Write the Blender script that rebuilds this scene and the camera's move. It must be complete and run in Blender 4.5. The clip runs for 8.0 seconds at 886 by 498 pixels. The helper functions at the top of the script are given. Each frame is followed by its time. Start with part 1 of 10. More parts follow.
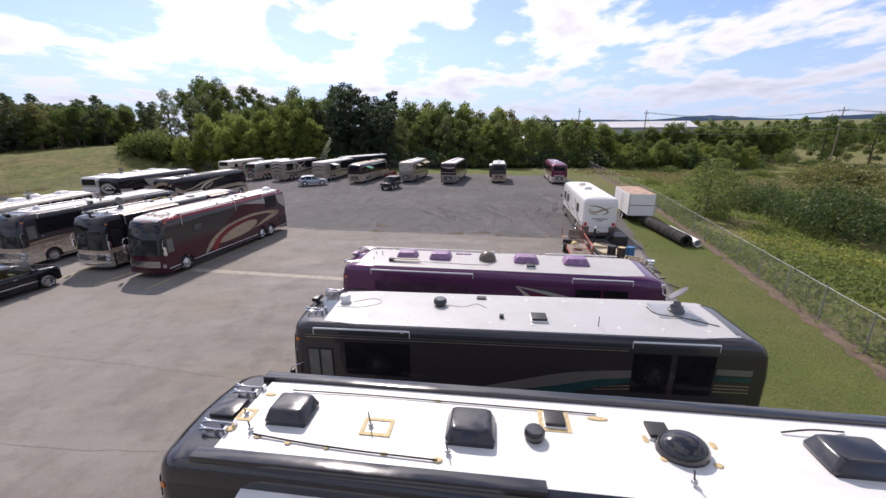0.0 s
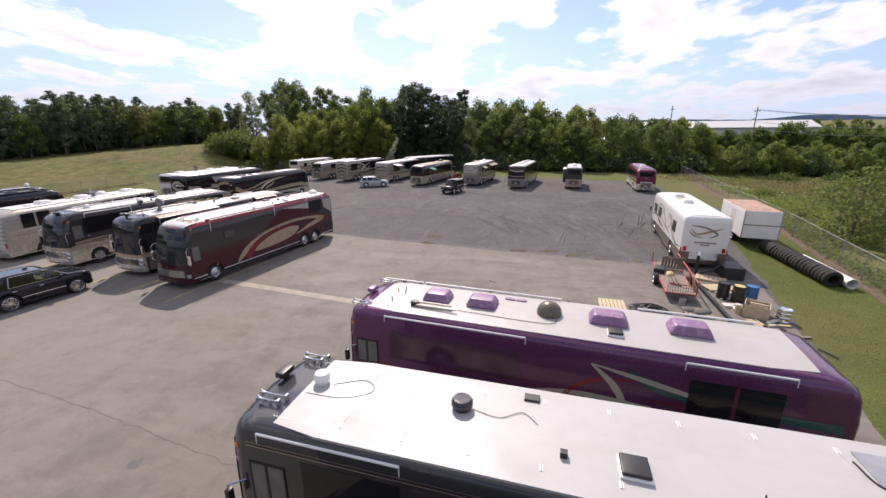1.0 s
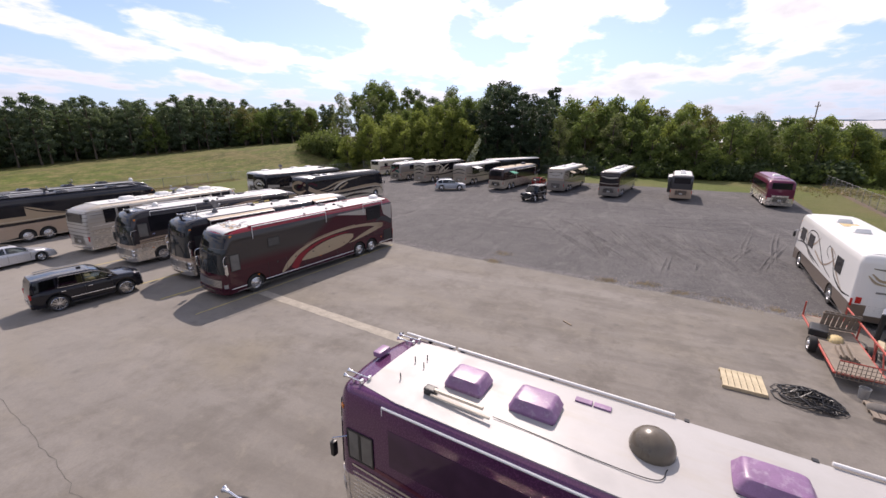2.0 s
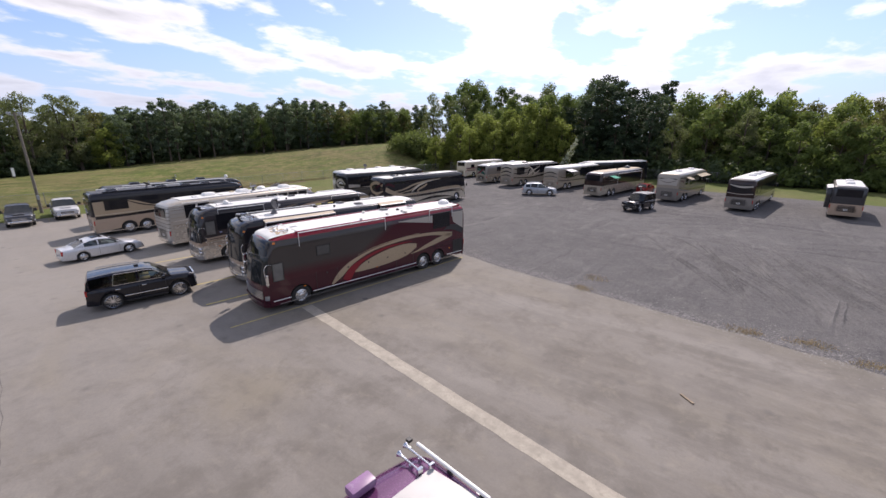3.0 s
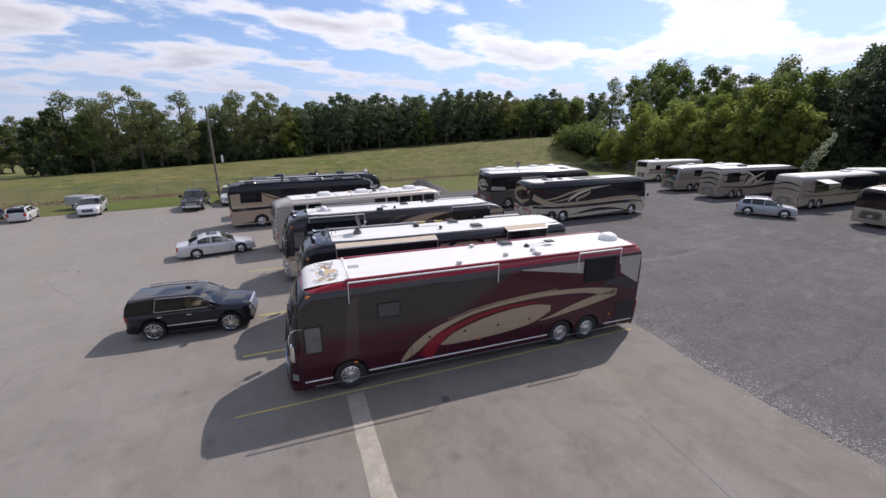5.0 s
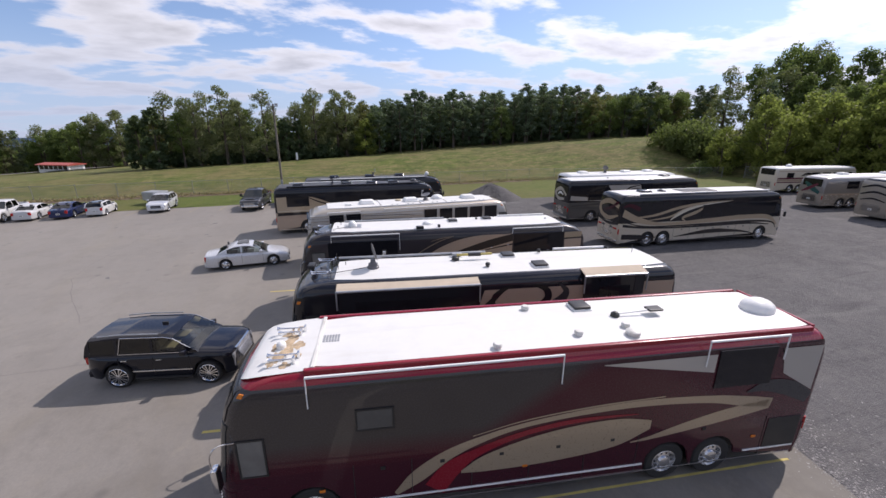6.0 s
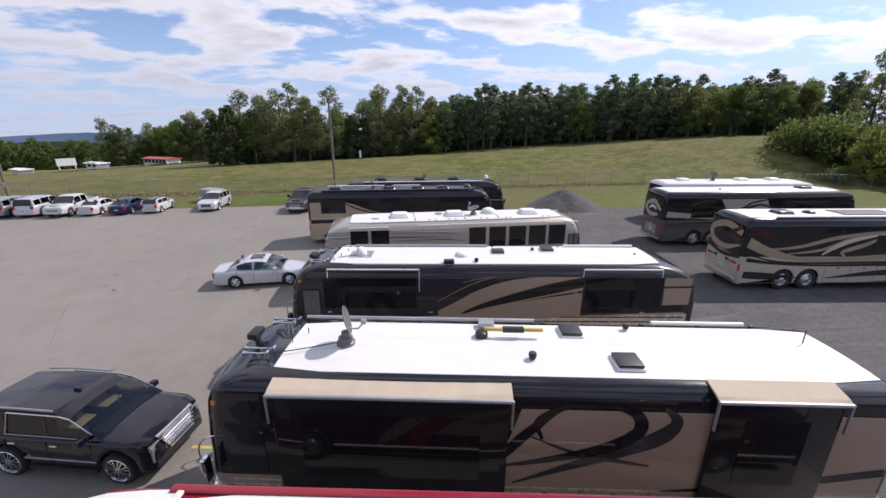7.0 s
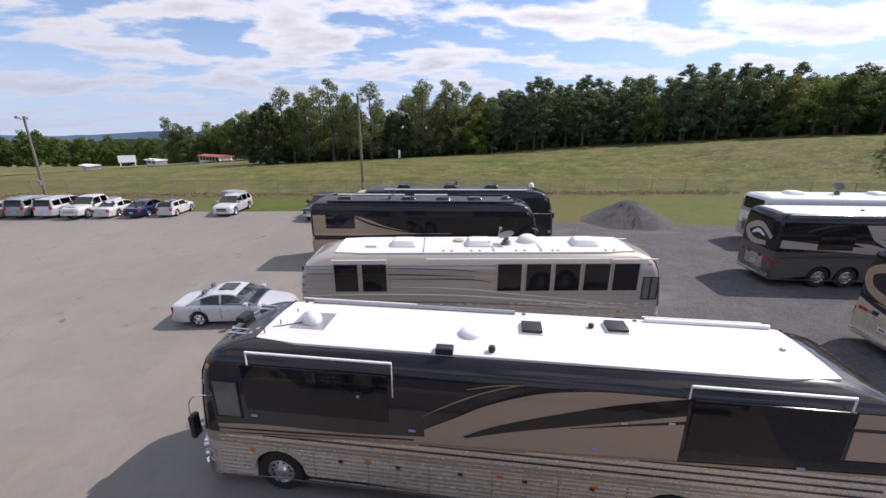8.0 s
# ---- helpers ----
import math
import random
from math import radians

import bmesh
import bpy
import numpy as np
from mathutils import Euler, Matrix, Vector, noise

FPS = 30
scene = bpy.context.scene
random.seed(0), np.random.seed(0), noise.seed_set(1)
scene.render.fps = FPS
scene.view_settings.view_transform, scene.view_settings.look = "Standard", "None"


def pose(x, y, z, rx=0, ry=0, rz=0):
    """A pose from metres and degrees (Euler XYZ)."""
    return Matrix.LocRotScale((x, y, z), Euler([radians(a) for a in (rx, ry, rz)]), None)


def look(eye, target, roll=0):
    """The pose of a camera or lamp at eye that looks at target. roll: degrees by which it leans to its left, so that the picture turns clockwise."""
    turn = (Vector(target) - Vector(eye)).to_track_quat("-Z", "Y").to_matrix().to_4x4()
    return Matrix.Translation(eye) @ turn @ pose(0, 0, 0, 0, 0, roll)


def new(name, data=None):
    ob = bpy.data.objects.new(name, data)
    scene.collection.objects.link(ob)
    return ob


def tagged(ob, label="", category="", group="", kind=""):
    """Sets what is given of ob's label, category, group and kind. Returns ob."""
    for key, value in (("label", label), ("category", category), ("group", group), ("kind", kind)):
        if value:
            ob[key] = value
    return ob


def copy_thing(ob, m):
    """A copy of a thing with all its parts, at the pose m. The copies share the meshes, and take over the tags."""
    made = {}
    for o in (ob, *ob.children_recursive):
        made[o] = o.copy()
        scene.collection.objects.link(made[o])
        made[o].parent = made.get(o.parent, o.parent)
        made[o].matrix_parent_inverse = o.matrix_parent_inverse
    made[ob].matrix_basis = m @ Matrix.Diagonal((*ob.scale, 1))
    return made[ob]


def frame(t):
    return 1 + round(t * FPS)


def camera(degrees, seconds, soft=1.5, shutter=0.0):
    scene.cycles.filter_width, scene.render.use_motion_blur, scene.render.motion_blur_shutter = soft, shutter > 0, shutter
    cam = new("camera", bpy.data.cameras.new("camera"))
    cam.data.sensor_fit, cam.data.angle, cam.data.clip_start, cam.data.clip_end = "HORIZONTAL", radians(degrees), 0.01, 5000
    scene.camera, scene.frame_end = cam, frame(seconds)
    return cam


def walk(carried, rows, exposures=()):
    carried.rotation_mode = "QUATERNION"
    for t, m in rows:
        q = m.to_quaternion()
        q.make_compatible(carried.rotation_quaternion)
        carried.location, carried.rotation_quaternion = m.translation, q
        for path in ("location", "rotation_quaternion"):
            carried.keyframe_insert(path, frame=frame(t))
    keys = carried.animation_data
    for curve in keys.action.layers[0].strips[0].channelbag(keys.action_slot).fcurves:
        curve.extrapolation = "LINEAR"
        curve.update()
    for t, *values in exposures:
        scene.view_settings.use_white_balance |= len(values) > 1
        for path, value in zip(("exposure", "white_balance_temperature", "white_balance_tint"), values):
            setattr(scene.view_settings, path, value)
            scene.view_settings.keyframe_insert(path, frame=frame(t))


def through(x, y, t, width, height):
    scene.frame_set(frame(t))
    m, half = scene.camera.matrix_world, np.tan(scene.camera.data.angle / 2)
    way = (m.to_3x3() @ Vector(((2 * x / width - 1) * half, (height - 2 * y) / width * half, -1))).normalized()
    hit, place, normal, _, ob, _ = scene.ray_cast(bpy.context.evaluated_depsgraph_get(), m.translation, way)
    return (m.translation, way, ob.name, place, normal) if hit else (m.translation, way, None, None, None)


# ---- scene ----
cam = camera(96.1, 8.0)
PATH = [
    (0, (0.411, -0.266, 8.799), (0.367, 1.651, 8.232), -0.3),
    (0.5, (0.742, 2.264, 8.716), (0.538, 4.173, 8.153), -0.3),
    (1, (0.988, 4.743, 8.681), (0.608, 6.624, 8.118), -0.2),
    (1.5, (1.057, 7.146, 8.735), (0.489, 8.979, 8.171), -0.0),
    (2.8, (0.050, 12.890, 8.350), (-1.030, 14.481, 7.799), 0.0),
    (3, (-0.277, 13.744, 8.307), (-1.426, 15.286, 7.755), -0.0),
    (3.5, (-1.292, 15.691, 8.274), (-2.597, 17.099, 7.714), 0.0),
    (4, (-2.644, 17.609, 8.223), (-4.079, 18.882, 7.656), 0.0),
    (4.5, (-4.156, 19.526, 8.241), (-5.709, 20.647, 7.664), 0.0),
    (6, (-10.244, 24.939, 8.213), (-12.053, 25.552, 7.620), 0.1),
    (6.5, (-12.644, 26.376, 8.143), (-14.501, 26.816, 7.546), -0.0),
    (7, (-15.208, 27.694, 8.089), (-17.095, 27.965, 7.485), 0.0),
    (7.5, (-17.874, 28.713, 8.051), (-19.774, 28.851, 7.443), 0.0),
    (8, (-20.727, 29.529, 7.936), (-22.632, 29.560, 7.326), -0.1),
]
walk(cam, [(t, look(eye, target, roll)) for t, eye, target, roll in PATH],
     [(0, 0.4, 6600, 21), (1.0, 0.46, 6950, 23), (1.7, 0.46, 6950, 23), (2.8, 0.43, 6700, 21), (3.6, 0.4, 6600, 20), (4.5, 0.25, 6450, 19), (6.5, 0.29, 6450, 20), (8.0, 0.38, 6500, 20)])

# ---- light: late-morning sun high behind the trees, sky with broken cloud ----
SUN_EL, SUN_AZ = radians(46.0), radians(-21.0)
world = bpy.data.worlds.new("sky")
scene.world = world
world.use_nodes = True
wn, wl = world.node_tree.nodes, world.node_tree.links
wn.clear()


def wnode(kind, **kw):
    n = wn.new(kind)
    for k, v in kw.items():
        n.inputs[k].default_value = v
    return n


def wmath(op, a, b=None, clamp=False):
    n = wn.new("ShaderNodeMath")
    n.operation, n.use_clamp = op, clamp
    for i, v in enumerate((a, b)):
        if v is None:
            continue
        if isinstance(v, (int, float)):
            n.inputs[i].default_value = v
        else:
            wl.new(v, n.inputs[i])
    return n.outputs[0]


sky = wn.new("ShaderNodeTexSky")
sky.sky_type, sky.sun_disc = "NISHITA", False
sky.sun_elevation, sky.sun_rotation = SUN_EL, SUN_AZ
sky.air_density, sky.dust_density, sky.ozone_density = 1.0, 0.4, 2.4
tc = wn.new("ShaderNodeTexCoord")
sep = wn.new("ShaderNodeSeparateXYZ")
wl.new(tc.outputs["Generated"], sep.inputs[0])
up = wmath("MAXIMUM", wmath("ADD", sep.outputs[2], 0.045), 0.012)
den = wmath("ADD", up, 0.11)
lifted = wn.new("ShaderNodeCombineXYZ")
wl.new(sep.outputs[0], lifted.inputs[0]), wl.new(sep.outputs[1], lifted.inputs[1]), wl.new(wmath("ADD", up, 0.03), lifted.inputs[2])
wl.new(lifted.outputs[0], sky.inputs["Vector"])
comb = wn.new("ShaderNodeCombineXYZ")
wl.new(wmath("DIVIDE", sep.outputs[0], den), comb.inputs[0])
wl.new(wmath("DIVIDE", sep.outputs[1], den), comb.inputs[1])
turned = wn.new("ShaderNodeMapping")
turned.inputs["Rotation"].default_value = (0, 0, radians(35))
turned.inputs["Scale"].default_value = (1.0, 0.75, 1.0)
turned.inputs["Location"].default_value = (3.7, 1.9, 0.0)
wl.new(comb.outputs[0], turned.inputs["Vector"])
cl = wnode("ShaderNodeTexNoise", Scale=1.75, Detail=10.0, Roughness=0.52, Lacunarity=2.1)
cl.inputs["Distortion"].default_value = 0.12
wl.new(turned.outputs[0], cl.inputs["Vector"])
fine_cl = wnode("ShaderNodeTexNoise", Scale=5.5, Detail=7.0, Roughness=0.6)
wl.new(turned.outputs[0], fine_cl.inputs["Vector"])
thick = wmath("ADD", cl.outputs["Fac"], wmath("MULTIPLY", wmath("SUBTRACT", fine_cl.outputs["Fac"], 0.5), 0.16))
cover = wn.new("ShaderNodeMapRange")
cover.inputs["From Min"].default_value, cover.inputs["From Max"].default_value = 0.445, 0.56
cover.interpolation_type = "SMOOTHSTEP"
wl.new(thick, cover.inputs["Value"])
body = wn.new("ShaderNodeMapRange")
body.inputs["From Min"].default_value, body.inputs["From Max"].default_value = 0.50, 0.72
body.inputs["To Min"].default_value, body.inputs["To Max"].default_value = 1.0, 0.62
wl.new(thick, body.inputs["Value"])
# brighter cloud towards the sun
sund = wn.new("ShaderNodeVectorMath")
sund.operation = "DOT_PRODUCT"
sund.inputs[1].default_value = (math.sin(SUN_AZ) * math.cos(SUN_EL), math.cos(SUN_AZ) * math.cos(SUN_EL), math.sin(SUN_EL))
wl.new(tc.outputs["Generated"], sund.inputs[0])
glow = wmath("POWER", wmath("MAXIMUM", sund.outputs["Value"], 0.0), 10.0)
cloud_level = wmath("MULTIPLY", body.outputs[0], wmath("ADD", wmath("MULTIPLY", glow, 1.9), wmath("ADD", wmath("MULTIPLY", sund.outputs["Value"], 0.3), 0.74)))
bg_sky = wn.new("ShaderNodeBackground")
bg_sky.inputs["Strength"].default_value = 0.125
wl.new(sky.outputs[0], bg_sky.inputs["Color"])
bg_cloud = wnode("ShaderNodeBackground", Color=(0.93, 0.96, 1.0, 1))
wl.new(cloud_level, bg_cloud.inputs["Strength"])
mixed = wn.new("ShaderNodeMixShader")
wl.new(wmath("MULTIPLY", cover.outputs[0], 0.94), mixed.inputs[0])
wl.new(bg_sky.outputs[0], mixed.inputs[1])
wl.new(bg_cloud.outputs[0], mixed.inputs[2])
# grey-blue haze low over the horizon
bg_haze = wnode("ShaderNodeBackground", Color=(0.46, 0.56, 0.74, 1), Strength=0.8)
haze = wn.new("ShaderNodeMapRange")
haze.interpolation_type = "SMOOTHSTEP"
for k, v in (("From Min", -0.02), ("From Max", 0.2), ("To Min", 0.75), ("To Max", 0.0)):
    haze.inputs[k].default_value = v
wl.new(sep.outputs[2], haze.inputs["Value"])
hazed = wn.new("ShaderNodeMixShader")
wl.new(haze.outputs[0], hazed.inputs[0]), wl.new(mixed.outputs[0], hazed.inputs[1]), wl.new(bg_haze.outputs[0], hazed.inputs[2])
out = wn.new("ShaderNodeOutputWorld")
wl.new(hazed.outputs[0], out.inputs[0])

sun_data = bpy.data.lights.new("sun", "SUN")
sun_data.energy, sun_data.angle, sun_data.color = 3.5, radians(0.55), (1.0, 0.95, 0.86)
sun = new("sun", sun_data)
sun.matrix_world = look((0, 0, 60), (-math.sin(SUN_AZ) * math.cos(SUN_EL), -math.cos(SUN_AZ) * math.cos(SUN_EL), 60 - math.sin(SUN_EL)))

# ---- materials ----


class Nodes:
    """A material's node tree with short calls."""

    def __init__(self, name):
        self.mat = bpy.data.materials.new(name)
        self.mat.use_nodes = True
        self.n, self.l = self.mat.node_tree.nodes, self.mat.node_tree.links
        self.b = self.n["Principled BSDF"]

    def put(self, sock, v):
        if isinstance(v, bpy.types.NodeSocket):
            self.l.new(v, sock)
        elif isinstance(v, tuple) and len(v) == 3 and sock.type == "RGBA":
            sock.default_value = (*v, 1)
        else:
            sock.default_value = v

    def coord(self, which="Object"):
        return self.n.new("ShaderNodeTexCoord").outputs[which]

    def noise(self, vec, scale, detail=4.0, rough=0.55, dist=0.0, stretch=None):
        if stretch:
            mp = self.n.new("ShaderNodeMapping")
            mp.inputs["Scale"].default_value = stretch
            self.l.new(vec, mp.inputs["Vector"])
            vec = mp.outputs[0]
        t = self.n.new("ShaderNodeTexNoise")
        self.l.new(vec, t.inputs["Vector"])
        for k, v in (("Scale", scale), ("Detail", detail), ("Roughness", rough), ("Distortion", dist)):
            t.inputs[k].default_value = v
        return t.outputs["Fac"]

    def voronoi(self, vec, scale, feature="F1", out_name="Distance", rand=1.0):
        t = self.n.new("ShaderNodeTexVoronoi")
        t.feature = feature
        self.l.new(vec, t.inputs["Vector"])
        t.inputs["Scale"].default_value, t.inputs["Randomness"].default_value = scale, rand
        return t.outputs[out_name]

    def remap(self, v, a, b, c=0.0, d=1.0):
        t = self.n.new("ShaderNodeMapRange")
        for k, x in zip(("From Min", "From Max", "To Min", "To Max"), (a, b, c, d)):
            t.inputs[k].default_value = x
        self.l.new(v, t.inputs["Value"])
        return t.outputs[0]

    def math(self, op, a, b=0.0):
        t = self.n.new("ShaderNodeMath")
        t.operation = op
        self.put(t.inputs[0], a), self.put(t.inputs[1], b)
        return t.outputs[0]

    def mix(self, f, a, b, blend="MIX"):
        t = self.n.new("ShaderNodeMix")
        t.data_type, t.blend_type = "RGBA", blend
        self.put(t.inputs[0], f), self.put(t.inputs[6], a), self.put(t.inputs[7], b)
        return t.outputs[2]

    def bump(self, height, strength=0.3, dist=0.02):
        t = self.n.new("ShaderNodeBump")
        t.inputs["Strength"].default_value, t.inputs["Distance"].default_value = strength, dist
        self.l.new(height, t.inputs["Height"])
        self.l.new(t.outputs[0], self.b.inputs["Normal"])

    def rand(self):
        return self.n.new("ShaderNodeObjectInfo").outputs["Random"]

    def set(self, **kw):
        for k, v in kw.items():
            self.put(self.b.inputs[k.replace("_", " ")], v)
        return self.mat


def shade(c, k):
    return tuple(min(1.0, v * k) for v in c)


def plain(name, color, rough=0.5, metal=0.0, var=0.18, scale=2.5, fine=60.0, bump=0.0, coat=0.0, dirt=None):
    """A coloured surface with mottling at two scales."""
    m = Nodes(name)
    v = m.coord()
    big, small = m.noise(v, scale, 5), m.noise(v, fine, 3)
    c = m.mix(m.remap(big, 0.3, 0.7), shade(color, 1 - var), shade(color, 1 + var))
    c = m.mix(m.remap(small, 0.35, 0.65, 0, 0.5), c, shade(color, 1 - var * 0.8))
    if dirt:
        c = m.mix(m.remap(m.noise(v, scale * 2.3, 6, 0.65), 0.52, 0.75, 0, 0.55), c, dirt)
    if bump:
        m.bump(small, bump, 0.01)
    m.set(Base_Color=c, Metallic=metal, Coat_Weight=coat, Coat_Roughness=0.06)
    m.set(Roughness=m.remap(big, 0.3, 0.7, max(0.02, rough - 0.06), min(1, rough + 0.08)))
    return m.mat


def paint(name, color, rough=0.25, flake=0.0):
    """Clear-coated vehicle paint with a film of dust."""
    m = Nodes(name)
    v = m.coord()
    dust = m.remap(m.noise(v, 1.3, 6, 0.6), 0.45, 0.85, 0.0, 0.01)
    m.set(Base_Color=m.mix(dust, color, (0.34, 0.31, 0.27)), Metallic=flake, Coat_Weight=0.8, Coat_Roughness=0.03, Specular_IOR_Level=0.1)
    m.set(Roughness=m.remap(m.noise(v, 30, 3), 0.3, 0.7, rough, rough + 0.12))
    return m.mat


def fade_paint(name, low, high):
    """Vehicle paint that fades from one colour to another, the edge rising towards the tail."""
    m = Nodes(name)
    v = m.n.new("ShaderNodeSeparateXYZ")
    m.l.new(m.coord(), v.inputs[0])
    edge = m.math("ADD", v.outputs[2], m.remap(v.outputs[0], -1.0, 1.4, -1.5, 0.0))
    c = m.mix(m.remap(edge, 1.7, 2.2), low, high)
    m.set(Base_Color=c, Coat_Weight=0.8, Coat_Roughness=0.03, Specular_IOR_Level=0.1)
    m.set(Roughness=m.remap(m.noise(m.coord(), 30, 3), 0.3, 0.7, 0.2, 0.32))
    return m.mat


def concrete_mat():
    m = Nodes("worn_concrete")
    v = m.coord()
    big, mid, fine = m.noise(v, 0.05, 5, 0.6), m.noise(v, 0.35, 7, 0.62, 0.4), m.noise(v, 14, 4, 0.7)
    streak = m.noise(v, 0.8, 6, 0.66, 0.3, stretch=(0.2, 1.0, 1.0))
    wash = m.noise(v, 0.3, 5, 0.6, 0.3, stretch=(0.22, 1.0, 1.0))
    c = m.mix(m.remap(big, 0.35, 0.65), (0.165, 0.152, 0.138), (0.215, 0.198, 0.178))
    c = m.mix(m.remap(mid, 0.45, 0.7, 0, 0.6), c, (0.255, 0.235, 0.21))
    c = m.mix(m.remap(wash, 0.48, 0.66, 0, 0.4), c, (0.25, 0.232, 0.21))
    sx = m.n.new("ShaderNodeSeparateXYZ")
    m.l.new(v, sx.inputs[0])
    # runs by x alone: the streaks and brown tones it weights deepen eastwards
    worn = m.remap(sx.outputs[0], -16.0, -3.0, 0.2, 1.0)
    c = m.mix(m.math("MULTIPLY", m.remap(streak, 0.46, 0.64, 0, 0.6), worn), c, (0.105, 0.094, 0.082))
    c = m.mix(m.math("MULTIPLY", m.remap(wash, 0.3, 0.6, 0.5, 0.2), worn), c, (0.14, 0.122, 0.1))
    c = m.mix(m.remap(fine, 0.35, 0.7, 0, 0.28), c, (0.105, 0.1, 0.095))
    c = m.mix(m.remap(m.noise(v, 0.16, 6, 0.65, 1.0, stretch=(0.35, 1.0, 1.0)), 0.52, 0.7, 0, 0.5), c, (0.185, 0.16, 0.115))
    c = m.mix(m.remap(m.noise(v, 2.4, 6, 0.7), 0.52, 0.72, 0, 0.35), c, (0.12, 0.112, 0.105))
    c = m.mix(m.math("MULTIPLY", m.remap(m.noise(v, 0.6, 7, 0.7, 0.15), 0.47, 0.64, 0, 0.8), m.remap(sx.outputs[0], -20.0, -3.0, 0.5, 1.0)), c, (0.118, 0.106, 0.092))
    c = m.mix(m.remap(m.noise(v, 1.3, 6, 0.7, 0.4), 0.55, 0.7, 0, 0.4), c, (0.24, 0.215, 0.175))
    border = m.math("ADD", m.math("ADD", sx.outputs[1], m.math("MULTIPLY", sx.outputs[0], 0.16)), m.math("MULTIPLY", m.noise(v, 0.4, 5, 0.6), 2.2))
    c = m.mix(m.remap(border, 33.4, 35.2, 0.0, 0.5), c, (0.135, 0.122, 0.1))
    # paler tone towards the west, its edge broken up by noise
    c = m.mix(m.remap(m.math("ADD", sx.outputs[0], m.math("MULTIPLY", big, 14.0)), -24.0, -6.0, 0.42, 0.0), c, (0.262, 0.243, 0.218))
    spots = m.remap(m.voronoi(v, 0.55), 0.03, 0.12, 0.45, 0.0)
    c = m.mix(spots, c, (0.09, 0.085, 0.08))
    m.bump(fine, 0.35, 0.01)
    return m.set(Base_Color=c, Roughness=m.remap(mid, 0.3, 0.7, 0.68, 0.9), Specular_IOR_Level=0.3)


def gravel_mat():
    m = Nodes("crushed_gravel")
    v = m.coord()
    big, mid = m.noise(v, 0.07, 5, 0.6), m.noise(v, 0.6, 6, 0.65, 0.3)
    cell = m.voronoi(v, 24)
    track = m.noise(v, 0.42, 6, 0.65, 1.2, stretch=(1.0, 0.3, 1.0))
    c = m.mix(m.remap(big, 0.35, 0.65), (0.075, 0.072, 0.075), (0.115, 0.111, 0.112))
    c = m.mix(m.remap(mid, 0.45, 0.7, 0, 0.6), c, (0.06, 0.058, 0.06))
    c = m.mix(m.remap(track, 0.54, 0.68, 0, 0.55), c, (0.18, 0.172, 0.166))
    ruts = m.noise(v, 0.9, 5, 0.6, 2.2, stretch=(1.0, 0.12, 1.0))
    c = m.mix(m.remap(ruts, 0.56, 0.66, 0, 0.5), c, (0.055, 0.053, 0.055))
    c = m.mix(m.remap(m.noise(v, 6, 4, 0.7), 0.45, 0.7, 0, 0.4), c, (0.19, 0.183, 0.178))
    c = m.mix(m.remap(cell, 0.08, 0.5, 0.55, 0.0), c, (0.19, 0.185, 0.182))
    c = m.mix(m.remap(m.noise(v, 0.9, 7, 0.72, 0.8), 0.5, 0.68, 0, 0.5), c, (0.16, 0.152, 0.145))
    m.bump(cell, 0.8, 0.03)
    return m.set(Base_Color=c, Roughness=0.95, Specular_IOR_Level=0.2)


def grass_mat(name, a, b, dry, amount=0.5, mow=False):
    m = Nodes(name)
    v = m.coord()
    big, mid, fine = m.noise(v, 0.045, 5, 0.6), m.noise(v, 0.5, 6, 0.68), m.noise(v, 9, 5, 0.75)
    c = m.mix(m.remap(mid, 0.32, 0.68), a, b)
    c = m.mix(m.remap(big, 0.42, 0.66, 0, amount), c, dry)
    c = m.mix(m.remap(m.noise(v, 1.7, 6, 0.7), 0.5, 0.72, 0, amount * 0.8), c, dry)
    if mow:
        bands = m.noise(v, 0.55, 4, 0.6, 0.5, stretch=(1.0, 0.035, 1.0))
        c = m.mix(m.remap(bands, 0.5, 0.62, 0, 0.75), c, shade(dry, 0.62))
        rows_ = m.noise(v, 0.8, 6, 0.7, 0.6, stretch=(1.0, 0.12, 1.0))
        c = m.mix(m.remap(rows_, 0.46, 0.62, 0, 0.6), c, (0.125, 0.1, 0.048))
        c = m.mix(m.remap(m.noise(v, 0.9, 6, 0.72, 0.3, stretch=(1.0, 0.25, 1.0)), 0.55, 0.7, 0, 0.6), c, shade(b, 1.3))
        hay = m.noise(v, 0.95, 6, 0.78, 0.5, stretch=(1.0, 0.4, 1.0))
        c = m.mix(m.remap(hay, 0.5, 0.58, 0.0, 0.75), c, (0.29, 0.235, 0.11))
        c = m.mix(m.remap(hay, 0.36, 0.46, 0.7, 0.0), c, shade(a, 0.55))
        c = m.mix(m.remap(m.noise(v, 2.6, 6, 0.75), 0.4, 0.6, 0.5, 0.0), c, shade(a, 0.5))
        c = m.mix(m.remap(m.noise(v, 0.13, 6, 0.7, 0.4), 0.5, 0.64, 0, 0.55), c, (0.215, 0.165, 0.08))
    c = m.mix(m.remap(fine, 0.36, 0.66, 0.4 if mow else 0.6, 0.0), c, shade(a, 0.5 if mow else 0.42))
    m.bump(fine, 0.9, 0.09)
    return m.set(Base_Color=c, Roughness=0.9, Specular_IOR_Level=0.2)


